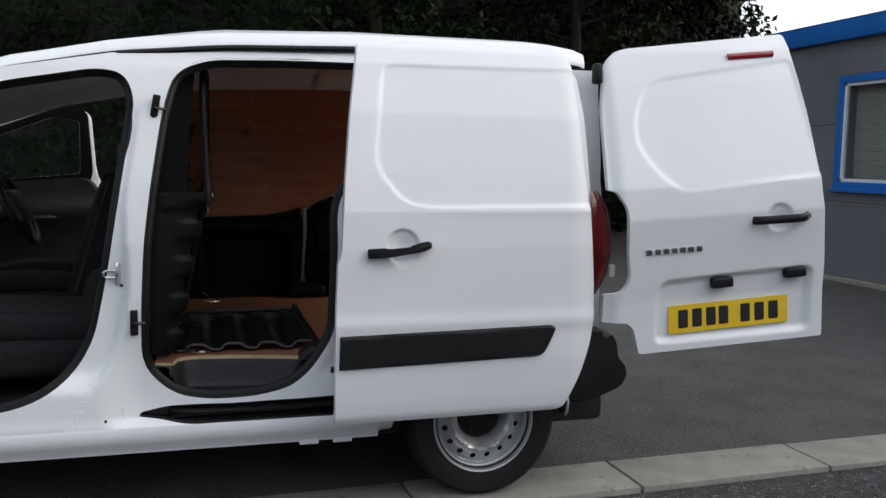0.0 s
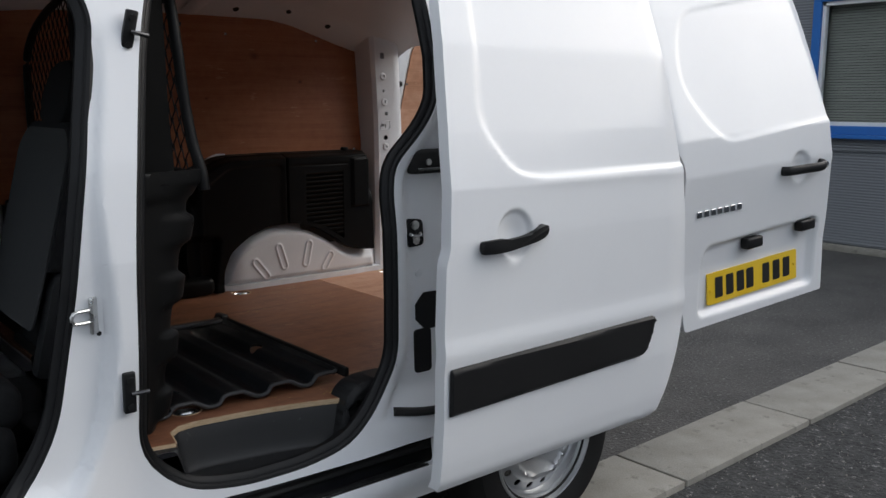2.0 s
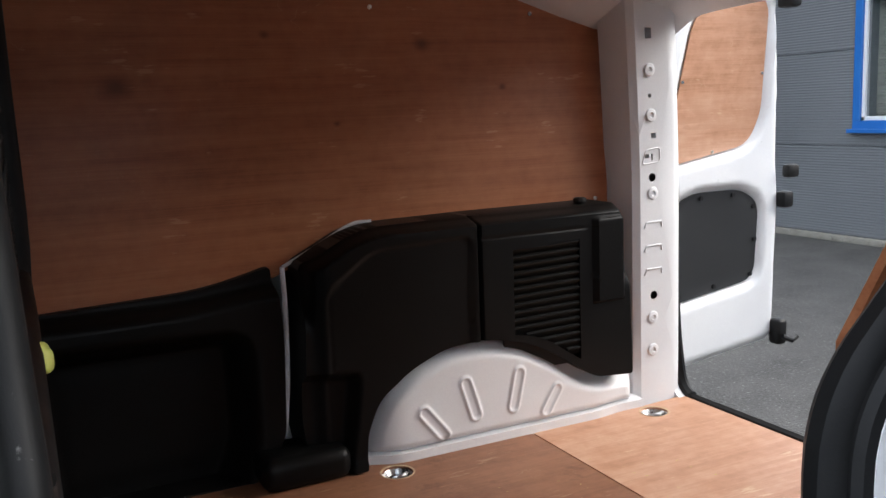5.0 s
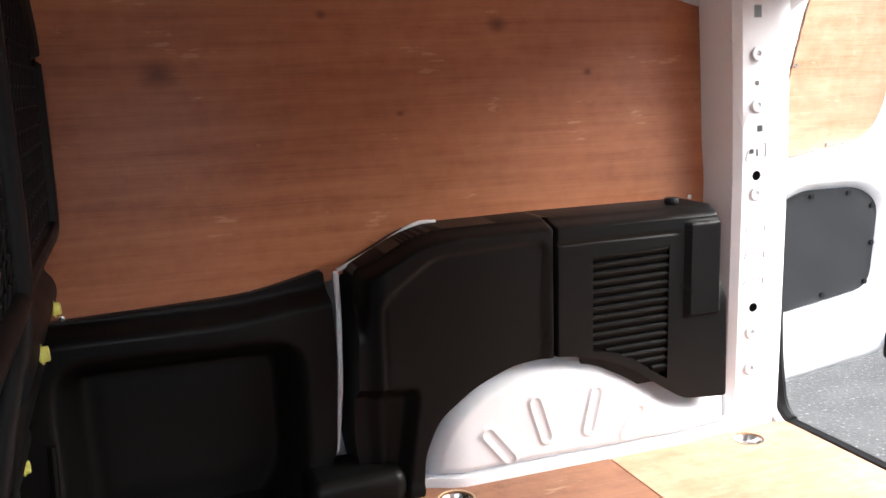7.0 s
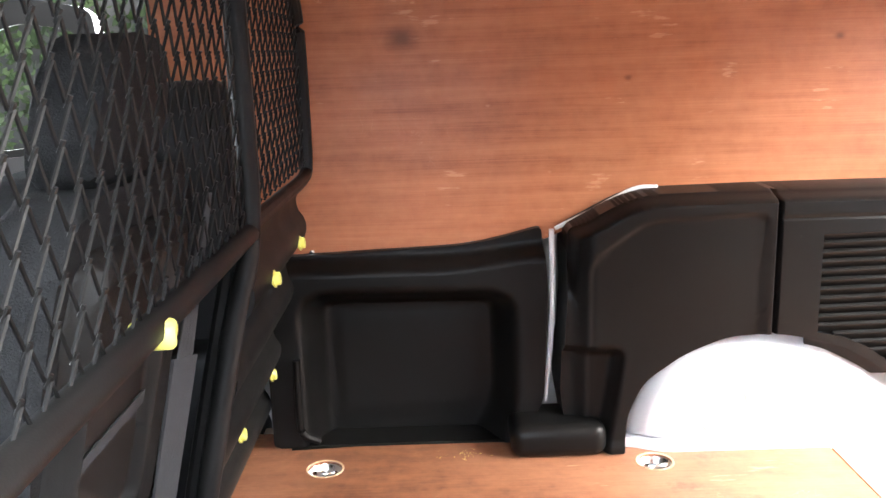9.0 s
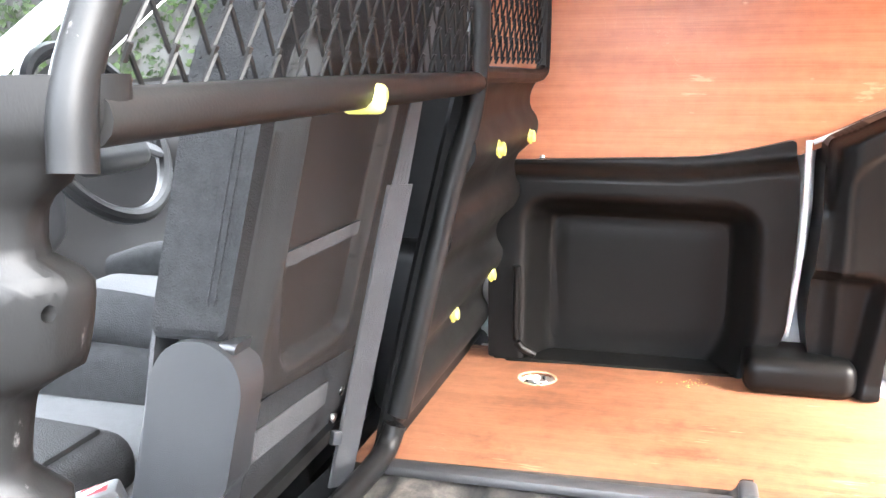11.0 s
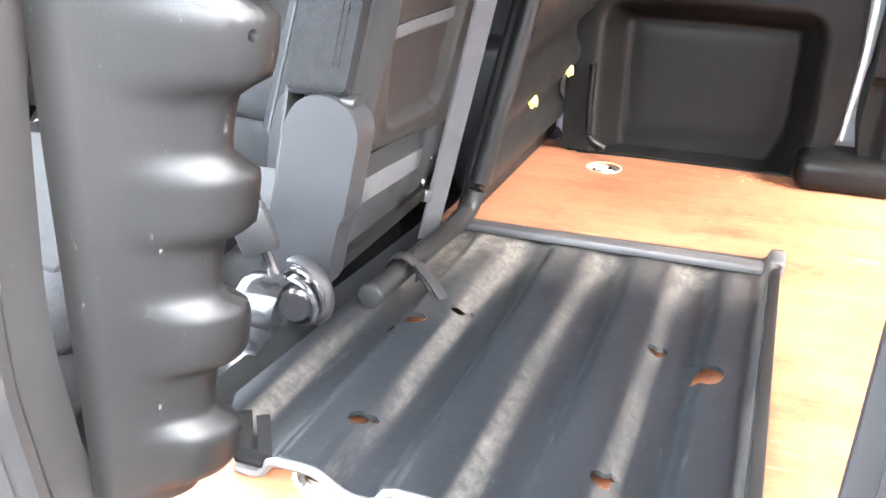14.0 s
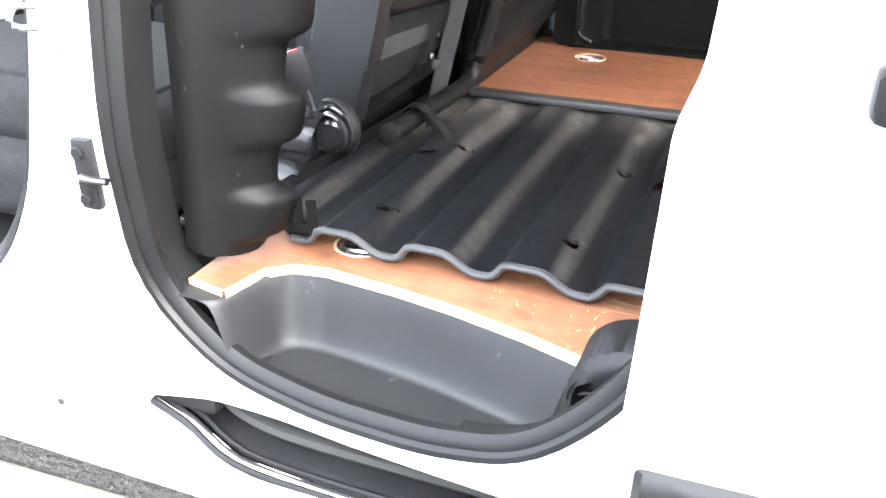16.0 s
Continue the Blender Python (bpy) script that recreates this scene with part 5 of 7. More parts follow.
part("post", tube([(-0.955, 1.055, 1.66), (-0.955, 1.055, 1.4), (-0.957, 1.05, 1.15), (-0.99, 1.03, 1.0), (-1.03, 0.995, 0.8), (-1.055, 0.975, 0.68), (-1.065, 0.955, 0.64), (-1.068, 0.915, 0.63), (-1.075, 0.8, 0.628), (-1.086, 0.62, 0.626)], TUBE, 12, per=5), BLACK_STEEL, bulkhead, "bent black steel tube")
part("end_cap", disc((-1.0865, 0.617, 0.626), (0.03, 1, 0), 0.018, 0.012, 16, 0.003), PLASTIC, bulkhead)
part("second_post", tube([(-0.985, 1.085, 1.14), (-1.015, 1.065, 1.0), (-1.06, 1.03, 0.78), (-1.09, 1.0, 0.6)], 0.015, 10, per=4), BLACK_STEEL, bulkhead)
clamp = bmesh.new()
sweep(clamp, [(-1.075 + 0.024 * math.sin(w), 0.705, 0.629 + 0.024 * math.cos(w)) for w in [i * 0.5 for i in range(-3, 5)]], 0.006, 6, up=(0, 1, 0), flat=(2.2, 0.5))
sweep(clamp, [(-1.05, 0.71, 0.63), (-1.03, 0.7, 0.61), (-1.0, 0.69, 0.605)], 0.006, 6, flat=(0.5, 1.6))
sweep(clamp, [(-1.05, 0.70, 0.645), (-1.02, 0.685, 0.625), (-1.0, 0.675, 0.606)], 0.006, 6, flat=(0.5, 1.6))
part("tube_clip", clamp, PLASTIC, bulkhead, "black plastic tube clip")
NEAR_FRAME = [(-0.958, 0.212, 1.122), (-0.959, 0.22, 1.165), (-0.962, 0.254, 1.225), (-0.966, 0.28, 1.32), (-0.972, 0.296, 1.45), (-0.972, 0.33, 1.56), (-0.966, 0.42, 1.65)]
part("post", tube(NEAR_FRAME + [(-0.962, 0.7, 1.665), (-0.955, 1.055, 1.66)], 0.0125, 12, per=5), TRIM, bulkhead)
part("far_frame", tube([(-0.955, 1.06, 1.16), (-0.955, 1.3, 1.157), (-0.953, 1.55, 1.156), (-0.952, 1.59, 1.19), (-0.952, 1.598, 1.3), (-0.952, 1.593, 1.42), (-0.952, 1.55, 1.5), (-0.952, 1.4, 1.575), (-0.955, 1.1, 1.64)], 0.013, 10, per=5), BLACK_STEEL, bulkhead)


def diamonds(inside, y0, y1, z0, z1, x, w=0.0445, h=0.062):
    bm = bmesh.new()
    rows, cols = int((z1 - z0) / (h / 2)) + 1, int((y1 - y0) / w) + 1
    for i in range(rows):
        za, zb = z0 + i * h / 2, z0 + (i + 1) * h / 2
        for j in range(cols):
            yb = y0 + j * w + (w / 2 if i % 2 else 0)
            for d in (-w / 2, w / 2):
                if inside(yb, za) and inside(yb + d, zb):
                    a, b = Vector((x - 0.002, yb, za)), Vector((x + 0.002, yb + d, zb))
                    sweep(bm, [a, b], 0.0015, 5, flat=(1.2, 0.9), up=(1, 0, 0))
            if inside(yb, za):
                sweep(bm, [Vector((x - 0.002, yb, za - 0.005)), Vector((x + 0.003, yb, za + 0.005))], 0.0025, 6, flat=(0.8, 1.0), up=(1, 0, 0))
    return bm


near_loop = [(0.25, 1.155), (1.05, 1.155), (1.05, 1.655), (0.42, 1.65), (0.335, 1.56), (0.3, 1.45), (0.282, 1.3)]
far_loop = [(1.06, 1.16), (1.55, 1.16), (1.595, 1.2), (1.598, 1.3), (1.59, 1.43), (1.55, 1.5), (1.4, 1.57), (1.06, 1.65)]
part("mesh", diamonds(lambda y, z: inside_depth(y, z, near_loop) > -0.006, 0.24, 1.06, 1.15, 1.66, -0.958), BLACK_STEEL, bulkhead, "black expanded steel mesh", smooth=False)
part("mesh", diamonds(lambda y, z: inside_depth(y, z, far_loop) > -0.006, 1.06, 1.61, 1.15, 1.66, -0.955), BLACK_STEEL, bulkhead, smooth=False)
yc = bmesh.new()
block(-0.98, -0.935, 0.6, 0.626, 1.136, 1.158, 0.009, 3, bm=yc)
block(-0.976, -0.933, 0.597, 0.612, 1.13, 1.155, 0.008, 3, bm=yc)
part("latch_knob", yc, PLUG, bulkhead, "bright yellow release knob")

# ---- corrugated loose sheet on the floor ----
def keyhole(cx, cy, degrees):
    """A round hole with a short narrower slot beside it."""
    c, s = math.cos(radians(degrees)), math.sin(radians(degrees))
    pts = [(0.011 * math.cos(w), 0.011 * math.sin(w)) for w in [radians(25 + 310 * i / 12) for i in range(13)]] + [(0.021, -0.005), (0.024, 0.0), (0.021, 0.005)]
    return [(cx + c * a - s * b, cy + s * a + c * b) for a, b in pts]


MAT_OUT = [(-1.1, 0.285), (-1.075, 0.276)] + [(x, 0.272 - 0.006 * smooth((x + 0.85) / 0.3)) for x in steps(-1.06, -0.58, 0.03)] + [(-0.572, 0.262), (-0.565, 1.0), (-1.07, 0.975), (-1.115, 0.7), (-1.135, 0.36)]
KEY = [capsule(-1.028, 0.604, 0.026, 0.014, 20), capsule(-0.637, 0.612, 0.012, 0.018, 75), keyhole(-0.976, 0.661, 35), keyhole(-0.986, 0.372, 35), keyhole(-0.717, 0.372, 55), keyhole(-0.706, 0.664, 55)]


def mat_put(u, v):
    k = ((u + 0.9) / 0.129) % 1.0
    wave = smooth((k - 0.84) / 0.16) if k > 0.8 else 1 - smooth((k - 0.3) / 0.38)
    z = 0.59 + 0.021 * wave
    far = smooth((v - 0.88) / 0.08)
    z = z * (1 - far) + (0.612) * far
    z += 0.018 * smooth((u + 0.59) / 0.01)
    return Vector((u, v, z))


fm = thing("floor_sheet", (-0.83, 0.6, 0.58), "scuffed black corrugated plastic sheet with slots on plywood", "floor sheet")
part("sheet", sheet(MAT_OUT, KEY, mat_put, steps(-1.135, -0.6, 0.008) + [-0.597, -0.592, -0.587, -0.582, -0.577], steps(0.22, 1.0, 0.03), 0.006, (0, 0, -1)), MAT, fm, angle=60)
part("edging", block(-1.045, -0.575, 0.935, 0.965, 0.612, 0.627, 0.005, 2, m=pose(0, 0, 0, 0, 0, 0.9)), GREY_RUBBER, fm, "grey rubber edge strip")
part("edging", block(-0.58, -0.565, 0.23, 0.985, 0.6, 0.626, 0.004, 2), BLACK_STEEL, fm, "black raised side rail")
part("rail_cap", block(-0.585, -0.56, 0.945, 0.995, 0.6, 0.632, 0.007, 3), GREY_RUBBER, fm)
near_rim = [mat_put(x, 0.271 - 0.006 * smooth((x + 0.85) / 0.3)) + Vector((0, -0.002, 0.0)) for x in steps(-1.085, -0.575, 0.01)]
part("rim", sweep(bmesh.new(), near_rim, 0.0055, 8), GREY_RUBBER, fm, "grey rolled wavy front edge")
ck = bmesh.new()
for dx in (0.0, 0.022):
    sweep(ck, [(-1.088 + dx, 0.31, 0.63), (-1.08 + dx, 0.298, 0.621), (-1.066 + dx, 0.275, 0.606)], 0.006, 6, flat=(0.5, 1.4))
block(-1.075, -1.04, 0.262, 0.282, 0.6, 0.61, 0.003, 1, bm=ck)
part("floor_clip", ck, MATT, fm, "black plastic clip")

crumbs = bmesh.new()
rng = random.Random(21)
for cx, cy, spread, count, low in ((-0.625, 0.2, 0.03, 60, 0.5805), (-0.66, 1.49, 0.03, 40, 0.5805), (-0.28, 1.19, 0.12, 26, 0.5805), (-0.7, 0.235, 0.06, 24, 0.5805), (0.0, 1.1, 0.25, 30, 0.5805), (-0.66, 0.125, 0.02, 9, 0.4765)):
    for _ in range(count):
        p = Vector((cx + rng.gauss(0, spread), cy + rng.gauss(0, spread * 0.4), low + rng.uniform(0, 0.002)))
        w, n = rng.uniform(0, 6.283), rng.uniform(0.0015, 0.005)
        d, t = Vector((math.cos(w), math.sin(w), rng.uniform(-0.1, 0.3))) * n, Vector((-math.sin(w), math.cos(w), 0.4)) * 0.0008
        q = [crumbs.verts.new(c) for c in (p - d, p + t, p + d, p - t)]
        crumbs.faces.new(q)
tagged(part("straw_crumbs", crumbs, STRAW, smooth=False), "pale yellow straw and sawdust crumbs on the plywood floor", "crumbs", kind="stuff")
part("floor_rail", block(-1.2, -1.125, 0.3, 0.99, 0.56, 0.594, 0.004, 2, m=Matrix.Translation((-1.16, 0.3, 0)) @ pose(0, 0, 0, 0, 0, -3.5) @ Matrix.Translation((1.16, -0.3, 0))), MATT, bulkhead, "black floor rail under the bulkhead")


def upper_put(u, v):
    front = lerp_table([(1.14, -1.15), (1.2, -1.135), (1.45, -1.095), (1.6, -1.055)], v)
    y0 = lerp_table(SIDE_Y, v) + 0.06
    frame_y = lerp_table([(z, y) for x, y, z in NEAR_FRAME], v)
    return Vector((front + (-0.992 - front) * u + 0.02 * math.sin(math.pi * u), y0 + (max(frame_y, y0) - y0) * u ** 1.3, v))


upper = part("upper_pillar_trim", sheet([(0, 1.14), (0.6, 1.14), (0.6, 1.6), (0, 1.6)], [], upper_put, steps(0, 0.6, 0.06), steps(1.14, 1.6, 0.04), 0.012, (-0.6, 0.3, 0)), MATT, van, "black upper pillar trim", angle=60)

# ---- van: door furniture, lamps, wheels ----
LEN = Vector((0.997, -0.072, 0.0))


def on_rd(u, v, out=0.0):
    return rd_put(u, v) + Vector((0, -out, 0))


def plate_at(u, v, w):
    """u along the plate from its hinge end, v up, w out of it."""
    o, ax = Vector((0.797, 0.052, 0.622)), Vector((0.975 * 0.52, -0.072 * 0.52, 0.078 * 0.52)) / 0.52
    up = Vector((-0.03, 0.06, 1.0)).normalized()
    ax.normalize()
    return o + ax * u + up * v + ax.cross(up).normalized() * -1 * -w


PLATE = rounded([(0, 0), (0.52, 0), (0.52, 0.111), (0, 0.111)], 0.008, 3)
plate = part("number_plate", poly_prism(PLATE, lambda u, v, w: plate_at(u, v, w), 0.006), YELLOW, rear_door, "yellow rear number plate with dark bars")
for k, u in enumerate((0.04, 0.1, 0.16, 0.215, 0.31, 0.372, 0.434)):
    w = 0.05
    bars = rounded([(u, 0.019), (u + w - 0.008, 0.019), (u + w - 0.008, 0.092), (u, 0.092)], 0.006, 2)
    part("bar", poly_prism(bars, lambda a, b, c: plate_at(a, b, c + 0.0062), 0.0008), INK, rear_door)
for u, v in ((0.016, 0.05), (0.504, 0.056)):
    part("plate_screw", disc(plate_at(u, v, 0.007), plate_at(0, 0, 1) - plate_at(0, 0, 0), 0.006, 0.005, 10), YELLOW, rear_door)
for u, v in ((1.005, 0.83), (1.322, 0.868)):
    c = on_rd(u, v, 0.012)
    part("plate_lamp", block(-0.045, 0.045, -0.026, 0.01, -0.02, 0.02, 0.008, 3, m=Matrix.Translation(c) @ pose(0, 0, 0, 0, -4.5, -4)), PLASTIC, rear_door, "black number plate lamp")
for k, u in enumerate((0.668, 0.704, 0.739, 0.773, 0.808, 0.842, 0.878)):
    c = on_rd(u + 0.012, 0.952 + 0.072 * (u - 0.668), 0.003)
    part("badge", block(-0.012, 0.012, -0.003, 0.003, -0.011, 0.011, 0.002, 1, m=Matrix.Translation(c) @ pose(0, 0, 0, 0, -4.1, -4)), CHROME, rear_door, "small chrome badge bar")
rh = [on_rd(1.112, 1.078, 0.0), on_rd(1.125, 1.079, 0.022), on_rd(1.2, 1.085, 0.05), on_rd(1.28, 1.092, 0.05), on_rd(1.325, 1.098, 0.026), on_rd(1.34, 1.1, 0.0)]
part("handle", tube(rh, 0.0165, 12, flat=(1.0, 0.6), per=4), PLASTIC, rear_door, "black plastic door handle")
part("lock", disc(on_rd(1.318, 1.098, 0.04), (0, -1, 0), 0.012, 0.008, 14), ZINC, rear_door)
bl = [on_rd(u, 1.727 + 0.105 * (u - 1.07), 0.004) for u in steps(1.06, 1.3, 0.02)]
part("brake_light", sweep(bmesh.new(), bl, 0.014, 10, flat=(1.0, 0.7)), RED, rear_door, "high red brake light")
# rear door inner board (plywood) and hinges
part("hinge", block(0.55, 0.63, 0.06, 0.11, 0.72, 0.77, 0.01, 2), PAINT, rear_door)
part("latch", block(0.5, 0.535, 0.17, 0.21, 1.6, 1.68, 0.01, 2), PLASTIC, van)

# tail lamp at the near rear corner
def lamp(side):
    bm = bmesh.new()
    rows = []
    for i in range(13):
        z = 0.785 + 0.4 * i / 12
        s = math.sin(math.pi * min(1, max(0, (i + 0.6) / 13.2))) ** 0.35
        pts = []
        for j in range(7):
            w = math.pi / 2 * j / 6
            x, y = 0.45 + 0.128 * math.sin(w) * s, 0.052 + 0.1 * (1 - math.cos(w)) + 0.06 * max(0, (z - 1.0)) + (1 - s) * 0.03
            pts.append(bm.verts.new((x, y if side > 0 else 2 * VC - y, z)))
        rows.append(pts)
    for a, b in zip(rows, rows[1:]):
        for j in range(6):
            bm.faces.new((a[j], a[j + 1], b[j + 1], b[j]))
    bmesh.ops.solidify(bm, geom=bm.faces[:], thickness=0.01)
    return bm


tl = part("tail_lamp", lamp(1), LAMP_RED, van, "glossy red tail lamp cluster")
part("reflector", block(0.545, 0.572, 0.082, 0.1, 0.85, 0.9, 0.008, 2), HEADLINER, tl, "pale lamp reflector")
part("tail_lamp", lamp(-1), LAMP_RED, van)

# wheels
def wheel(x, y, flip):
    w = part("wheel", lathe([(0.18, 0.0), (0.19, -0.006), (0.203, -0.012), (0.235, -0.022), (0.27, -0.02), (0.287, -0.002), (0.294, 0.03), (0.294, 0.15), (0.28, 0.175), (0.19, 0.18)], pose(x, y, 0.307, -90 * flip, 0, 0), 56), TYRE, van, "black road tyre")
    m = pose(x, y, 0.307, -90 * flip, 0, 0)
    part("rim", lathe([(0.2, -0.012), (0.196, -0.017), (0.191, -0.015), (0.187, -0.004), (0.181, 0.012), (0.176, 0.014), (0.173, 0.028), (0.167, 0.034)], m, 56), STEEL, w, "silver steel wheel rim")
    face = sheet(ring2(0, 0, 0.168, 56), [ring2(0.146 * math.cos(a), 0.146 * math.sin(a), 0.0115, 12) for a in [2 * math.pi * k / 16 + 0.2 for k in range(16)]] + [ring2(0, 0, 0.03, 20)], lambda u, v: m @ Vector((u, v, lerp_table([(0.03, 0.075), (0.07, 0.072), (0.085, 0.062), (0.1, 0.02), (0.112, 0.004), (0.124, 0.006), (0.136, 0.02), (0.155, 0.03), (0.168, 0.034)], math.hypot(u, v)))), steps(-0.18, 0.18, 0.012), steps(-0.18, 0.18, 0.012), 0.004, m.to_3x3() @ Vector((0, 0, 1)))
    part("disc", face, STEEL, w, "silver steel wheel disc with round vents")
    part("hub", lathe([(0.0, 0.04), (0.05, 0.042), (0.076, 0.05), (0.082, 0.058), (0.084, 0.07)], m, 32), PLASTIC, w, "black plastic hub cap")
    for k in range(4):
        a = 2 * math.pi * k / 4 + 0.5
        part("wheel_bolt", disc(m @ Vector((0.054 * math.cos(a), 0.054 * math.sin(a), 0.041)), m.to_3x3() @ Vector((0, 0, 1)), 0.01, 0.01, 6), DARK, w)


wheel(0.045, 0.1, 1)
wheel(-2.7, 0.085, 1)
wheel(0.045, 2 * VC - 0.1, -1)
wheel(-2.7, 2 * VC - 0.085, -1)


# door catches on the near pillar
def catch(x, z, tilt):
    p = side_put(x, z)
    m = Matrix.Translation(p + Vector((0, -0.004, 0))) @ pose(0, 0, 0, 8 if z > 1.2 else 2, tilt, 0)
    c = part("door_catch", block(-0.0125, 0.0125, -0.008, 0.006, -0.043, 0.043, 0.004, 2, m=m), PLASTIC, van, "black door guide catch with a pin")
    part("pin", sweep(bmesh.new(), [m @ Vector((0.0, -0.012, 0.0)), m @ Vector((0.02, -0.014, 0.0)), m @ Vector((0.036, -0.012, 0.0))], 0.005, 8), GLOSS_BLACK, c)
    for dz in (-0.028, 0.028):
        part("bolt", disc(m @ Vector((0, -0.012, dz)), m.to_3x3() @ Vector((0, -1, 0)), 0.007, 0.004, 10), PLASTIC, c)


catch(-1.13, 1.459, 10)
catch(-1.205, 0.738, 0)
sp = side_put(-1.268, 0.9)
st = part("striker", block(-0.01, 0.01, -0.006, 0.004, -0.038, 0.038, 0.004, 2, m=Matrix.Translation(sp + Vector((0.012, -0.006, 0))) @ pose(0, 0, 0, 0, 0, 40)), ZINC, van, "steel door striker")
part("striker_loop", tube([sp + Vector((0.008, -0.008, 0.012)), sp + Vector((-0.028, -0.016, 0.01)), sp + Vector((-0.028, -0.016, -0.01)), sp + Vector((0.008, -0.008, -0.012))], 0.004, 8, per=3), ZINC, st)
part("access_flap", tube([side_put(u, v) + Vector((0, -0.0005, 0)) for u, v in rounded([(-1.39, 0.395), (-1.39, 0.445), (-1.245, 0.45), (-1.245, 0.402)], 0.008, 3)], 0.0016, 6, True, per=1, up=(0, 1, 0)), PAINT_IN, van)
part("grommet", disc(side_put(-1.365, 0.475), (0, 1, 0), 0.006, 0.004, 10), PAINT_IN, van)

# quarter panel fittings behind the sliding door
def on_side(u, v, out=0.0):
    return side_put(u, v) + Vector((0, -out, 0))


rail = part("upper_rail", block(-0.458, -0.12, 0.094, 0.15, 1.138, 1.2, 0.012, 3), DARK, van, "black sliding door guide rail")
part("rail_lip", block(-0.44, -0.13, 0.09, 0.1, 1.146, 1.154, 0.003, 1), GLOSS_BLACK, rail)
part("rail_stop", disc((-0.405, 0.092, 1.168), (0, 1, 0), 0.008, 0.006, 10), ZINC, rail)
lk = poly_prism(rounded([(-0.474, 0.954), (-0.474, 1.028), (-0.423, 1.023), (-0.423, 0.958)], 0.012, 4), lambda u, v, w: on_side(u, v, w), 0.006)
lk = part("lock_striker", lk, PLASTIC, van, "steel lock striker on a black backing")
for dz in (0.02, -0.018):
    part("striker_bolt", disc(on_side(-0.449, 0.99 + dz, 0.008), (0, -1, 0), 0.012, 0.006, 14, 0.002), ZINC, lk)
part("striker_bar", tube([on_side(-0.466, 0.988, 0.006), on_side(-0.461, 0.985, 0.016), on_side(-0.439, 0.985, 0.016), on_side(-0.433, 0.988, 0.006)], 0.004, 8, per=3), ZINC, lk)
part("blanking_plug", poly_prism([(-0.407 + 0.052 * math.cos(2 * math.pi * (k + 0.5) / 8), 0.785 + 0.052 * math.sin(2 * math.pi * (k + 0.5) / 8)) for k in range(8)], lambda u, v, w: on_side(u, v, w), 0.004), PLASTIC, van, "black octagonal blanking plug")
part("blanking_strip", poly_prism(rounded([(-0.463, 0.625), (-0.463, 0.74), (-0.408, 0.74), (-0.408, 0.625)], 0.012, 4), lambda u, v, w: on_side(u, v, w), 0.004), PLASTIC, van, "black rectangular blanking pad")
part("rail_guide", tube([on_side(-0.545, 0.545, 0.0), on_side(-0.45, 0.53, 0.01), on_side(-0.3, 0.52, 0.01)], 0.012, 8), DARK, van)
part("door_edge_seal", tube([door_put(-0.495 + 0.05 * smooth((v - 1.0) / 0.7), v) + Vector((0, 0.04, 0)) for v in steps(0.45, 1.68, 0.1)], 0.008, 8, per=2), RUBBER, sliding_door)

# ---- far rear door, swung out, seen from inside ----
FD = rounded([(0.64, 0.55), (1.12, 0.61), (1.135, 1.05), (1.115, 1.35), (1.06, 1.7), (0.66, 1.7), (0.63, 1.2)], [0.03, 0.03, 0.05, 0.05, 0.05, 0.05, 0.05], 4)
FD_WIN = rounded([(0.702, 1.165), (1.0, 1.215), (1.045, 1.3), (1.035, 1.62), (0.96, 1.655), (0.82, 1.64), (0.765, 1.56)], [0.015, 0.06, 0.05, 0.06, 0.06, 0.06, 0.05], 5)
FD_LOW = rounded([(0.735, 0.765), (1.035, 0.81), (1.05, 1.04), (0.98, 1.085), (0.8, 1.085), (0.725, 1.05)], [0.03, 0.05, 0.05, 0.06, 0.06, 0.04], 5)


def fd_put(u, v):
    y = 1.70 - 0.02 * (u - 0.66) - 0.05 * smooth((v - 1.15) / 0.6)
    d = max(inside_depth(u, v, FD_WIN), inside_depth(u, v, FD_LOW))
    y += 0.028 * smooth((d + 0.025) / 0.03)
    y += 0.03 * (1 - smooth((inside_depth(u, v, FD) + 0.001) / 0.03))
    return Vector((u, y, v))


far_door = part("rear_door", sheet(FD, [], fd_put, steps(0.63, 1.135, 0.012), steps(0.55, 1.7, 0.012), 0.04, (0, 1, 0)), PAINT_IN, van, "white rear door swung open showing its inner side", angle=50)
part("plywood_insert", sheet(FD_WIN, [], lambda u, v: fd_put(u, v) + Vector((0, -0.012, 0)), steps(0.7, 1.05, 0.03), steps(1.16, 1.66, 0.03), 0.006, (0, 1, 0)), PLY_PALE, far_door, "pale plywood insert in place of the window", angle=60)
part("cover_panel", sheet(FD_LOW, [], lambda u, v: fd_put(u, v) + Vector((0, -0.012, 0)), steps(0.72, 1.05, 0.03), steps(0.76, 1.09, 0.03), 0.006, (0, 1, 0)), GREY_PLASTIC, far_door, "dark grey screwed-on cover panel", angle=60)
for u, v in ((0.74, 1.03), (0.735, 0.9), (0.748, 0.785), (0.88, 0.802), (1.02, 0.825), (1.035, 0.93), (1.03, 1.03), (0.95, 1.07), (0.83, 1.068)):
    part("panel_screw", disc(fd_put(u, v) + Vector((0, -0.015, 0)), (0, 1, 0), 0.007, 0.006, 10), PLASTIC, far_door)
for u, v in ((0.745, 1.4), (0.9, 1.64), (1.035, 1.42), (0.87, 1.2), (0.715, 1.18)):
    part("insert_screw", disc(fd_put(u, v) + Vector((0, -0.014, 0)), (0, 1, 0), 0.005, 0.004, 8), ZINC, far_door)
lb = bmesh.new()
block(1.09, 1.13, 1.655, 1.70, 0.6, 0.68, 0.012, 3, bm=lb)
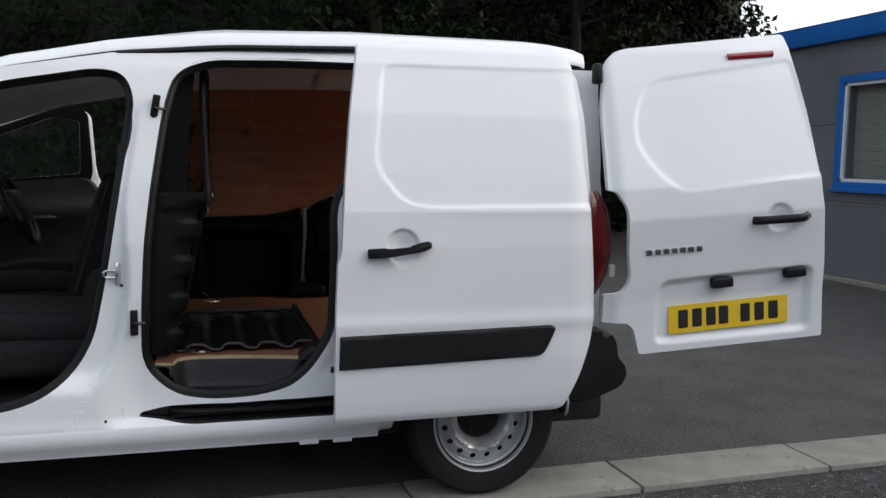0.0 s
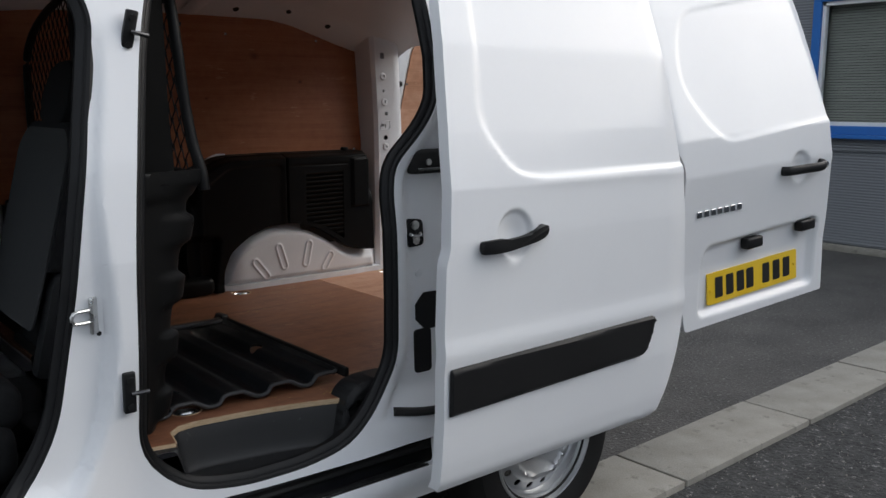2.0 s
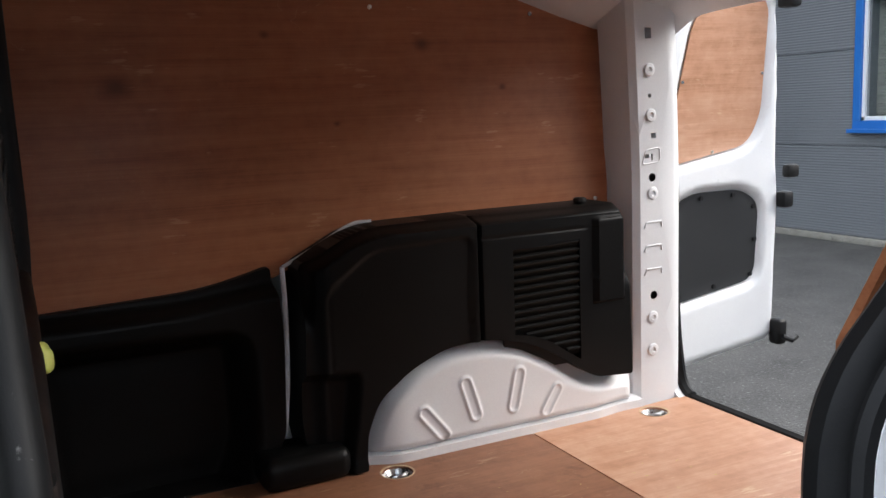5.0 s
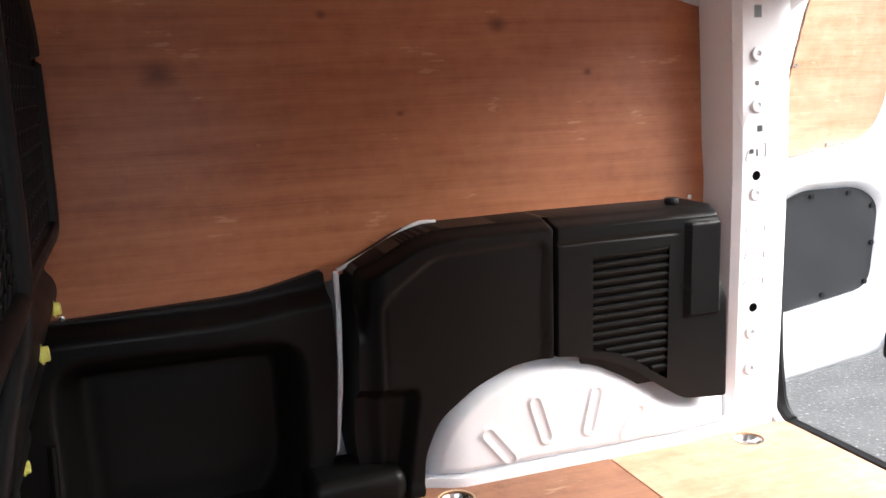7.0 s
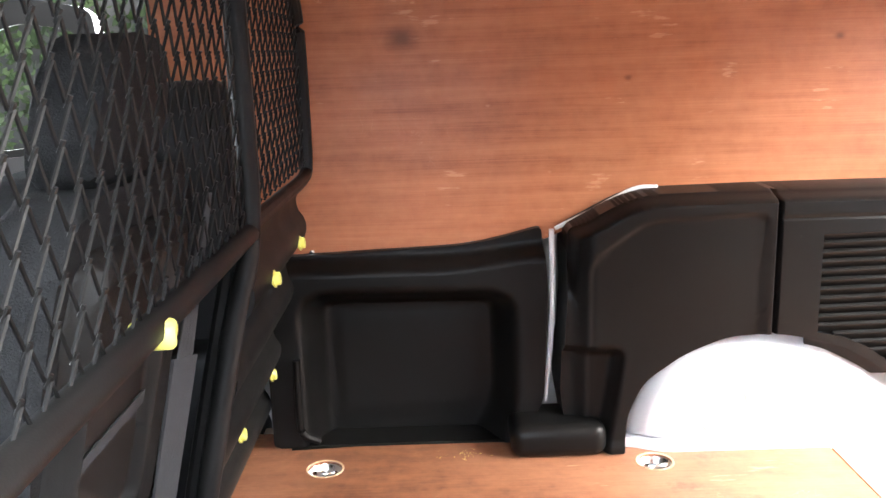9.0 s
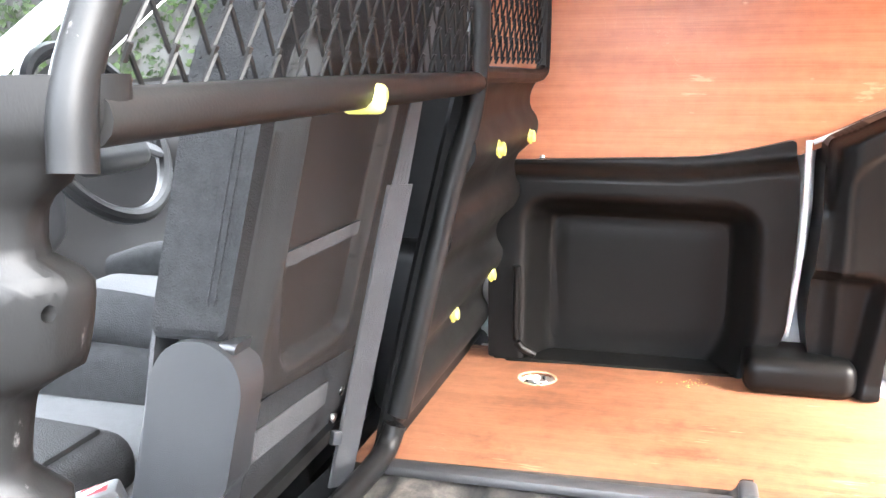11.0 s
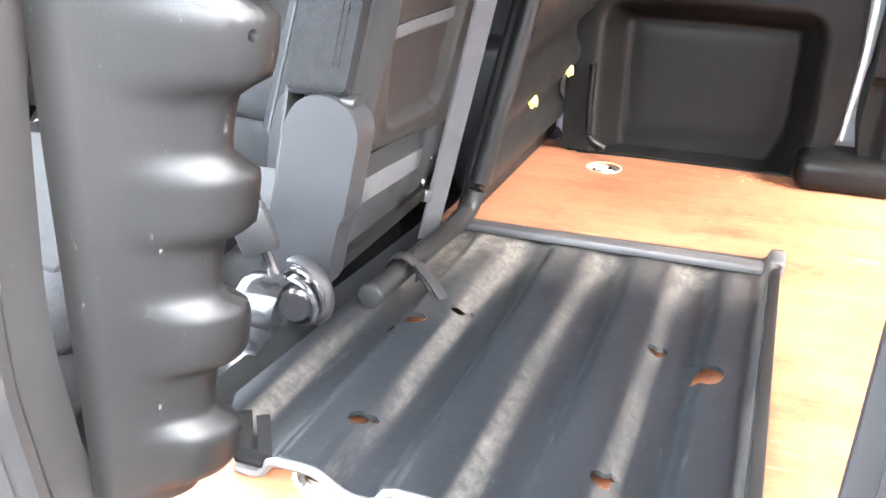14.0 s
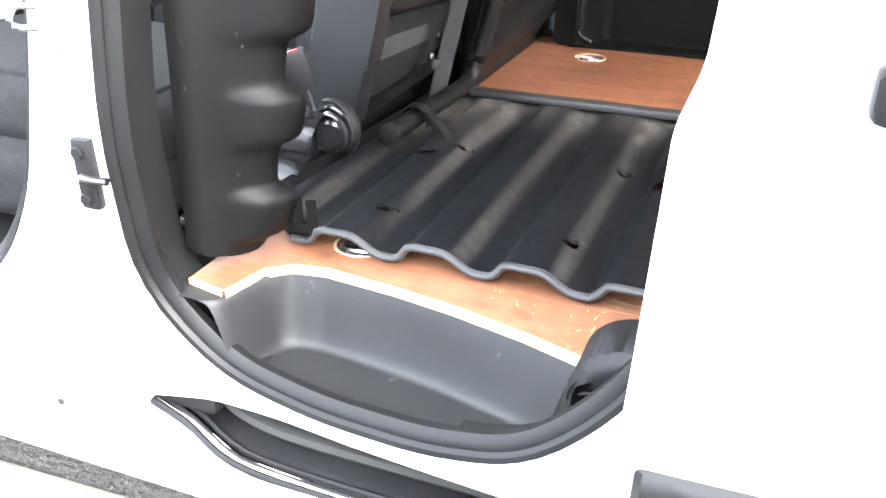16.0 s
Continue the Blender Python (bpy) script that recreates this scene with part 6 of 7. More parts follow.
sweep(lb, [(1.1, 1.65, 0.63), (1.13, 1.64, 0.615), (1.16, 1.65, 0.62)], 0.008, 8)
part("lower_latch", lb, PLASTIC, far_door, "black lower door latch")
part("lock_body", block(1.11, 1.15, 1.66, 1.7, 1.02, 1.07, 0.01, 2), PLASTIC, far_door, "black door lock")
part("inner_handle", block(1.125, 1.17, 1.66, 1.69, 1.11, 1.15, 0.008, 2), PLASTIC, far_door)
part("upper_latch", block(1.06, 1.1, 1.6, 1.66, 1.6, 1.67, 0.01, 2), PLASTIC, far_door)
part("door_buffer", disc(fd_put(0.68, 1.4) + Vector((0, -0.01, 0)), (0, 1, 0), 0.014, 0.03, 12, 0.003), PLASTIC, far_door)
# inner side of the near rear door
NDI = [(0.7, 1.25), (1.3, 1.3), (1.28, 1.7), (0.7, 1.62)]
part("plywood_insert", sheet(rounded(NDI, 0.05, 4), [], lambda u, v: rd_put(u, v) + Vector((0, 0.03, 0)), steps(0.7, 1.3, 0.05), steps(1.25, 1.7, 0.05), 0.006, (0, 1, 0)), PLY_PALE, rear_door)

# ---- cab ----
def cushion(outline, put, depth, bulge, us, vs):
    """A padded slab: put(u, v, w) with a front face bulging by bulge."""
    def f(u, v):
        d = inside_depth(u, v, outline)
        return put(u, v, depth * smooth(0.25 + d / 0.05) + bulge * smooth(d / 0.16))
    bm = sheet(outline, [], f, us, vs)
    tmp = sheet(outline, [], lambda u, v: put(u, v, 0), us, vs)
    rim = sheet(outline, [], f, (), ())
    rim.free()
    merge(bm, tmp)
    bmesh.ops.remove_doubles(bm, verts=bm.verts, dist=0.0005)
    holes = [ed for ed in bm.edges if len(ed.link_faces) == 1]
    if holes:
        bmesh.ops.bridge_loops(bm, edges=holes)
    return bm


def seat_back_put(y0, x0):
    """Backrest plane: u across (y), v up along the lean, w forward."""
    lean = radians(17)
    def put(u, v, w):
        return Vector((x0 + v * math.sin(lean) - w * math.cos(lean), y0 + u, 0.62 + v * math.cos(lean) + w * math.sin(lean)))
    return put


seat = thing("driver_seat", (-1.5, 1.3, 0.44), "dark grey fabric driver's seat with a hard plastic back", "seat")
sb = seat_back_put(1.32, -1.43)
BACK = rounded([(-0.27, -0.05), (0.31, -0.05), (0.32, 0.46), (0.26, 0.62), (-0.22, 0.62), (-0.27, 0.46)], [0.03, 0.03, 0.1, 0.08, 0.08, 0.1], 5)
part("backrest", cushion(BACK, sb, 0.13, 0.02, steps(-0.25, 0.25, 0.025), steps(0, 0.68, 0.03)), FABRIC, seat, angle=60)
BOARD = rounded([(-0.2, 0.06), (0.23, 0.04), (0.24, 0.5), (0.18, 0.63), (-0.17, 0.63), (-0.21, 0.5)], 0.04, 4)
board = part("back_board", sheet(BOARD, [], lambda u, v: sb(u, v, -0.012 + 0.01 * (1 - smooth((inside_depth(u, v, BOARD)) / 0.02)) + 0.006 * smooth((inside_depth(u, v, BOARD) - 0.045) / 0.01)), steps(-0.2, 0.24, 0.02), steps(0.04, 0.62, 0.02), 0.012, (-1, 0, 0)), SEAT_BACK, seat, "dark board with a raised border", angle=60)
part("board_border", sweep(bmesh.new(), [sb(u, v, -0.024) for u, v in rounded([(-0.15, 0.1), (0.18, 0.085), (0.19, 0.47), (0.14, 0.585), (-0.13, 0.585), (-0.16, 0.47)], 0.03, 4)], 0.007, 8, True, up=(1, 0, 0)), SEAT_BACK, board)
part("pocket_band", poly_prism([(-0.155, 0.33), (0.18, 0.33), (0.18, 0.362), (-0.155, 0.362)], lambda u, v, w: sb(u, v, -0.02 - w), 0.006), WEBBING, board, "light grey pocket band")
part("lower_band", poly_prism([(-0.2, -0.02), (0.2, -0.02), (0.2, 0.02), (-0.2, 0.02)], lambda u, v, w: sb(u, v - 0.02, -0.012 - w), 0.006), FABRIC_PALE, seat, "pale grey fabric band")
part("back_skirt", poly_prism([(-0.23, -0.16), (0.22, -0.16), (0.22, -0.04), (-0.23, -0.04)], lambda u, v, w: sb(u, v, 0.0 - w), 0.02), FABRIC, seat)
part("headrest", cushion(rounded([(-0.13, 0.65), (0.13, 0.65), (0.135, 0.77), (0.1, 0.81), (-0.1, 0.81), (-0.135, 0.77)], 0.04, 4), lambda u, v, w: sb(u, v, w + 0.02), 0.09, 0.01, steps(-0.13, 0.13, 0.025), steps(0.65, 0.81, 0.025)), FABRIC, seat, angle=60)
for u in (-0.07, 0.07):
    part("headrest_post", sweep(bmesh.new(), [sb(u, 0.58, 0.06), sb(u, 0.7, 0.06)], 0.006, 8), ZINC, seat)
part("seat_cushion", block(-1.95, -1.42, 1.1, 1.6, 0.52, 0.7, 0.035, 5), FABRIC, seat)
for y in (1.14, 1.56):
    part("cushion_bolster", tube([(-1.45, y, 0.71), (-1.6, y, 0.735), (-1.8, y, 0.74), (-1.94, y, 0.7)], 0.05, 12, flat=(1.0, 0.8), per=4), FABRIC, seat)
part("cushion_insert", block(-1.94, -1.46, 1.16, 1.54, 0.6, 0.72, 0.04, 4), FABRIC_PALE, seat)
rc = rounded([(-1.5, 0.46), (-1.36, 0.45), (-1.32, 0.7), (-1.33, 0.785), (-1.385, 0.815), (-1.445, 0.79), (-1.475, 0.7)], [0.02, 0.02, 0.05, 0.05, 0.05, 0.05, 0.05], 4)
part("recliner_cover", poly_prism(rc, lambda u, v, w: Vector((u, 1.045 - w, v)), 0.05), GREY_PLASTIC, seat, "grey plastic recliner cover")
part("seat_frame", block(-1.9, -1.33, 1.06, 1.5, 0.48, 0.56, 0.015, 2), GLOSS_BLACK, seat, "black steel seat frame")
part("seat_valance", block(-1.9, -1.34, 1.565, 1.63, 0.45, 0.74, 0.02, 3), PLASTIC, seat, "black plastic seat side cover")
part("seat_base", block(-1.9, -1.3, 1.0, 1.62, 0.43, 0.52, 0.02, 2), PLASTIC, seat, "black plastic seat base")
for bu in (1.12, 1.3, 1.47):
    part("bolt", disc((-1.328, bu, 0.545), (1, 0, 0), 0.009, 0.008, 8), ZINC, seat)
part("seam_piping", sweep(bmesh.new(), [sb(-0.262, v, 0.1) for v in steps(0.0, 0.62, 0.05)], 0.004, 6), FABRIC_PALE, seat)
part("rear_rail", block(-1.37, -1.33, 1.0, 1.56, 0.56, 0.6, 0.006, 2), GLOSS_BLACK, seat)

pseat = thing("passenger_seat", (-1.6, 0.55, 0.44), "folded passenger seat in dark and pale grey fabric", "seat")
part("seat_cushion", block(-1.88, -1.36, 0.29, 0.8, 0.5, 0.64, 0.05, 5), FABRIC, pseat)
part("folded_backrest", block(-1.93, -1.34, 0.32, 0.78, 0.62, 0.73, 0.045, 5, m=Matrix.Translation((-1.6, 0, 0.6)) @ pose(0, 0, 0, 0, 3, 0) @ Matrix.Translation((1.6, 0, -0.6))), FABRIC, pseat)
part("back_panel", block(-1.85, -1.38, 0.36, 0.74, 0.722, 0.737, 0.006, 2, m=Matrix.Translation((-1.6, 0, 0.6)) @ pose(0, 0, 0, 0, 3, 0) @ Matrix.Translation((1.6, 0, -0.6))), FABRIC, pseat)
hub = part("folding_hinge", lathe([(0.0, 0.0), (0.02, 0.0), (0.024, 0.004), (0.024, 0.03), (0.03, 0.034), (0.03, 0.06), (0.024, 0.062)], Matrix.Translation((-1.143, 0.51, 0.648)) @ pose(0, 0, 0, -88, 0, 14), 28), GLOSS_BLACK, pseat, "black folding hinge hub")
for off, rad in ((0.012, 0.031), (0.03, 0.037), (0.044, 0.035)):
    ringp = [Vector((-1.143 - 0.24 * off + rad * math.cos(a), 0.51 + off - 0.24 * rad * math.cos(a), 0.648 + rad * math.sin(a))) for a in [2 * math.pi * k / 28 for k in range(28)]]
    part("hinge_ring", sweep(bmesh.new(), ringp, 0.0045, 8, True, up=(0.25, 1, 0)), GLOSS_BLACK, hub)
part("hinge_claw", sweep(bmesh.new(), [Vector((-1.155 + 0.046 * math.cos(a), 0.552 - 0.011 * math.cos(a), 0.648 + 0.046 * math.sin(a))) for a in [radians(-50 + 10 * k) for k in range(17)]], 0.008, 8, up=(0.25, 1, 0), flat=(1.3, 0.45)), PLASTIC, hub)
STRIP_PROFILE = curve_points([(0.545, 0.672), (0.52, 0.682), (0.495, 0.679), (0.474, 0.662), (0.466, 0.635), (0.467, 0.61), (0.458, 0.588), (0.435, 0.573), (0.4, 0.566), (0.35, 0.563)], 5)
shell = bmesh.new()
lanes = []
for q, (py, pz) in enumerate(STRIP_PROFILE):
    wide = 0.062 + 0.035 * smooth((0.62 - pz) / 0.05)
    edge_x = -1.152 - 0.03 * smooth((0.64 - pz) / 0.06)
    lanes.append([shell.verts.new((edge_x - wide * k / 6, py + 0.006 * k / 6, pz - 0.004 * (abs(k - 3) / 3) ** 4)) for k in range(7)])
for a, b in zip(lanes, lanes[1:]):
    for k in range(6):
        shell.faces.new((a[k], a[k + 1], b[k + 1], b[k]))
bmesh.ops.solidify(shell, geom=shell.faces[:], thickness=0.004)
part("hinge_shell", shell, GLOSS_BLACK, pseat, "glossy black bent hinge bracket", angle=50)
part("hinge_slot", sweep(bmesh.new(), [Vector((x, y, 0.5705)) for x, y in capsule(-1.23, 0.395, 0.03, 0.009, 70)], 0.0028, 6, True), GLOSS_BLACK, pseat)
part("hinge_foot", block(-1.3, -1.14, 0.32, 0.6, 0.545, 0.562, 0.006, 2), GLOSS_BLACK, pseat)
part("hinge_bolt", disc((-1.175, 0.47, 0.572), (0, 0, 1), 0.009, 0.01, 6, 0.001), ZINC, pseat)
BK = Matrix.Translation((-1.194, 0.508, 0.75)) @ pose(0, 0, 0, 8, -16, 25)
bk = part("buckle", block(-0.024, 0.024, -0.013, 0.013, -0.034, 0.03, 0.006, 2, m=BK), GREY_PLASTIC, pseat, "grey seat belt buckle")
part("release_button", block(-0.014, 0.014, -0.007, 0.007, 0.024, 0.031, 0.002, 2, m=BK), RED, bk, "red release button")
part("buckle_stalk", tube([BK @ Vector((0, 0, -0.03)), BK @ Vector((0.002, 0, -0.06)), (-1.165, 0.52, 0.62)], 0.007, 8), GLOSS_BLACK, bk)

# middle seat, close behind the bulkhead
mseat = thing("middle_seat", (-1.45, 0.8, 0.44), "dark grey fabric middle seat with a hard plastic back", "seat")


def mid_put(u, v, w):
    """u: y, v: z, w: forward from the leaning back."""
    return Vector((-1.16 + 0.25 * (v - 0.7) - w, u, v))


MBACK = rounded([(0.602, 0.9), (0.602, 1.2), (0.66, 1.265), (1.0, 1.265), (1.07, 1.2), (1.07, 0.78), (0.68, 0.8), (0.66, 0.9)], [0.012, 0.06, 0.05, 0.05, 0.06, 0.03, 0.03, 0.012], 5)
bm = poly_prism(MBACK, lambda u, v, w: mid_put(u, v, w + 0.002), 0.085)
bmesh.ops.bevel(bm, geom=bm.edges[:], offset=0.009, segments=3, profile=0.5, affect="EDGES")
part("backrest", bm, FABRIC, mseat, angle=50)
FACING = rounded([(0.614, 0.93), (0.614, 1.2), (0.66, 1.25), (1.0, 1.25), (1.06, 1.2), (1.06, 0.75), (0.63, 0.75)], 0.03, 4)
part("facing", poly_prism(FACING, lambda u, v, w: mid_put(u, v, w + 0.088), 0.005), FABRIC_PALE, mseat, "pale woven fabric facing of the backrest")
for u, w0 in ((0.6085, 0.018), (0.6085, 0.026)):
    part("seam", sweep(bmesh.new(), [mid_put(u - 0.0068, v, w0) for v in steps(0.91, 1.2, 0.03)], 0.0009, 5), FABRIC, mseat)
MBOARD = rounded([(0.625, 0.855), (0.632, 1.16), (0.65, 1.21), (0.95, 1.21), (0.985, 1.16), (1.0, 0.815), (0.985, 0.765), (0.66, 0.8)], [0.03, 0.06, 0.05, 0.05, 0.05, 0.06, 0.05, 0.03], 5)
MPANEL = rounded([(0.7, 0.845), (0.66, 0.975), (0.655, 1.17), (0.905, 1.17), (0.9, 0.977), (0.892, 0.832)], [0.022, 0.03, 0.03, 0.03, 0.03, 0.022], 5)


def board_put(u, v):
    d, e = inside_depth(u, v, MBOARD), inside_depth(u, v, MPANEL)
    return mid_put(u, v, -0.026 * smooth((d + 0.001) / 0.02) + 0.014 * smooth((e + 0.004) / 0.009) - 0.004 * math.exp(-((e + 0.012) / 0.006) ** 2))


mb = part("back_board", sheet(MBOARD, [], board_put, steps(0.625, 1.0, 0.006), steps(0.765, 1.21, 0.006), 0.01, (-1, 0, 0)), SEAT_BACK, mseat, "dark hard plastic back board with a sunk panel", angle=60)
part("pocket_band", poly_prism([(0.66, 0.962), (0.898, 0.96), (0.898, 0.978), (0.66, 0.98)], lambda u, v, w: mid_put(u, v, -0.0135 - w), 0.003), FABRIC_PALE, mb, "light grey pocket band")
part("shoulder_clip", sheet(rounded([(0.6, 0.888), (0.672, 0.888), (0.672, 0.925), (0.65, 0.93), (0.65, 0.9), (0.6, 0.9)], 0.006, 3), [], lambda u, v: mid_put(u, v, -0.014), thick=0.02, direction=(-1, 0, 0)), GREY_PLASTIC, mseat)
part("back_skirt", sheet(rounded([(0.62, 0.655), (0.62, 0.8), (1.02, 0.78), (1.02, 0.655)], 0.02, 3), [], lambda u, v: mid_put(u, v, -0.006 - 0.012 * math.sin(math.pi * (v - 0.65) / 0.15)), steps(0.62, 1.02, 0.05), steps(0.655, 0.8, 0.012), 0.012, (-1, 0, 0)), FABRIC, mseat, angle=60)
part("lower_band", sheet([(0.63, 0.732), (0.63, 0.77), (0.9, 0.752), (0.9, 0.718)], [], lambda u, v: mid_put(u, v, -0.0075 - 0.013 * math.sin(math.pi * (v - 0.65) / 0.15)), steps(0.63, 0.93, 0.05), steps(0.708, 0.76, 0.01), 0.002, (-1, 0, 0)), FABRIC_PALE, mseat, "pale grey ribbed fabric band", angle=60)
part("lower_rail", poly_prism(rounded([(0.6, 0.628), (0.6, 0.652), (1.05, 0.658), (1.05, 0.634)], 0.004, 2), lambda u, v, w: mid_put(u, v, -0.02 + w), 0.03), BLACK_STEEL, mseat, "black steel cross rail")
for u, v in ((0.966, 0.67), (0.972, 0.712), (0.985, 0.64)):
    part("bolt", disc(mid_put(u, v, -0.014), (1, 0, -0.25), 0.008, 0.01, 10, 0.002), ZINC, mseat)
COVER = rounded([(-1.246, 0.64), (-1.202, 0.824), (-1.192, 0.868), (-1.170, 0.898), (-1.128, 0.906), (-1.095, 0.886), (-1.087, 0.856), (-1.112, 0.745), (-1.120, 0.735), (-1.145, 0.632)], [0.012, 0.03, 0.025, 0.025, 0.03, 0.025, 0.03, 0.006, 0.006, 0.012], 5)
bm = poly_prism(COVER, lambda u, v, w: Vector((u, 0.592 + w, v)), 0.05)
bmesh.ops.bevel(bm, geom=[e for e in bm.edges if abs(e.verts[0].co.y - e.verts[1].co.y) < 1e-5], offset=0.006, segments=3, profile=0.5, affect="EDGES")
part("recliner_cover", bm, GREY_PLASTIC, mseat, "smooth grey plastic recliner cover", angle=40)
part("cover_screw", disc((-1.125, 0.6, 0.737), (1, -0.4, 0), 0.005, 0.012, 10, 0.001), ZINC, mseat)
part("seat_cushion", block(-1.78, -1.22, 0.62, 1.06, 0.47, 0.63, 0.045, 5), FABRIC, mseat)
part("cushion_insert", block(-1.74, -1.24, 0.675, 1.005, 0.5, 0.65, 0.035, 4), FABRIC_PALE, mseat, "pale grey woven cushion centre")
part("cushion_roll", tube([(-1.27, 0.648, 0.59), (-1.5, 0.643, 0.6), (-1.72, 0.65, 0.6)], 0.026, 10, flat=(1.0, 0.8)), FABRIC, mseat)
part("seat_frame", block(-1.75, -1.2, 0.64, 1.04, 0.44, 0.5, 0.012, 2), GLOSS_BLACK, mseat)
MHEAD = rounded([(0.7, 1.3), (0.71, 1.39), (0.75, 1.425), (0.86, 1.42), (0.925, 1.385), (0.935, 1.3), (0.9, 1.262), (0.73, 1.262)], [0.04, 0.04, 0.04, 0.05, 0.03, 0.04, 0.03, 0.03], 5)
bm = poly_prism(MHEAD, lambda u, v, w: mid_put(u, v, w + 0.02), 0.07)
bmesh.ops.bevel(bm, geom=bm.edges[:], offset=0.008, segments=3, profile=0.5, affect="EDGES")
part("headrest", bm, FABRIC, mseat, angle=50)
for u in (0.77, 0.87):
    part("headrest_post", sweep(bmesh.new(), [mid_put(u, 1.2, 0.04), mid_put(u, 1.28, 0.04)], 0.006, 8), ZINC, mseat)

belt = thing("seat_belt", (-1.1, 0.9, 0.58), "grey seat belt sleeve running down beside the bulkhead", "seat belt")
def belt_at(u, v, w):
    return Vector((-1.138 + 0.118 * v - w + 0.8 * u, 0.9 - 0.04 * v + 0.6 * u, 0.565 + 0.465 * v))


part("sleeve", poly_prism([(0, 0), (0.03, 0), (0.03, 1), (0, 1)], lambda u, v, w: belt_at(u, v, w), 0.004), STRAP, belt, "flat grey belt sleeve")
for k in range(4):
    part("webbing", poly_prism([(0.004 + 0.006 * k, 1.0), (0.0085 + 0.006 * k, 1.0), (0.0115 + 0.003 * k, 1.45), (0.009 + 0.003 * k, 1.45)], lambda u, v, w: belt_at(u, v, w + 0.001 * k), 0.0018), STRAP, belt)
part("sleeve_clip", block(-0.008, 0.008, -0.005, 0.005, -0.01, 0.01, 0.002, 2, m=Matrix.Translation(belt_at(-0.006, 0.24, 0.0)) @ pose(0, 0, 0, 0, 14, 60)), GREY_PLASTIC, belt)

dash = thing("dashboard", (-2.25, VC, 0.7), "black moulded plastic dashboard under the windscreen", "dashboard")
part("fascia", block(-2.55, -2.1, 0.22, 1.66, 0.72, 1.06, 0.09, 5), PLASTIC, dash)
part("cowl", block(-2.3, -2.02, 1.14, 1.52, 0.98, 1.13, 0.05, 4), PLASTIC, dash)
sw = thing("steering_wheel", (-1.77, 1.32, 0.98), "dark grey three-spoke steering wheel", "steering wheel")
SWM = Matrix.Translation((-1.78, 1.325, 1.05)) @ pose(0, 0, 0, 0, 64, 0)
part("wheel_rim", sweep(bmesh.new(), [SWM @ Vector((0.178 * math.cos(a), 0.178 * math.sin(a), 0)) for a in [2 * math.pi * k / 40 for k in range(40)]], 0.0165, 10, True, up=(0.6, 0, 0.8)), PLASTIC, sw)
part("airbag_hub", block(-0.085, 0.085, -0.1, 0.1, -0.03, 0.035, 0.03, 4, m=SWM), GREY_PLASTIC, sw)
for a in (20, 160, 270):
    c, s = math.cos(radians(a)), math.sin(radians(a))
    part("spoke", sweep(bmesh.new(), [SWM @ Vector((0.07 * s, 0.07 * c, 0)), SWM @ Vector((0.18 * s, 0.18 * c, 0))], 0.02, 8, flat=(0.5, 1.0), up=(0.6, 0, 0.8)), GREY_PLASTIC, sw)
part("column", sweep(bmesh.new(), [SWM @ Vector((0, 0, -0.02)), SWM @ Vector((0, 0, -0.3))], 0.045, 10), PLASTIC, sw)
btrim = part("pillar_cover", block(-1.37, -1.1, 1.57, 1.72, 0.56, 1.35, 0.03, 4), PLASTIC, van, "black plastic inner pillar cover")
part("belt_reel_cover", block(-1.3, -1.12, 1.5, 1.66, 0.44, 0.82, 0.04, 4), PLASTIC, btrim)
part("sill_cover", block(-2.4, -1.1, 1.6, 1.8, 0.42, 0.57, 0.03, 3), PLASTIC, van, "black plastic cab sill cover")
part("hinge_pillar", block(-2.47, -2.43, 1.58, 1.8, 0.46, 1.15, 0.01, 2), PAINT_IN, van, "white far front hinge pillar")
part("check_strap", block(-2.43, -2.38, 1.68, 1.72, 0.86, 0.89, 0.006, 2), PLASTIC, van)
part("cable_grommet", lathe([(0.02, 0.0), (0.028, 0.01), (0.02, 0.02), (0.028, 0.03), (0.02, 0.04), (0.028, 0.05), (0.02, 0.06)], pose(-2.43, 1.7, 0.74, 0, 90, 0), 16), PLASTIC, van)

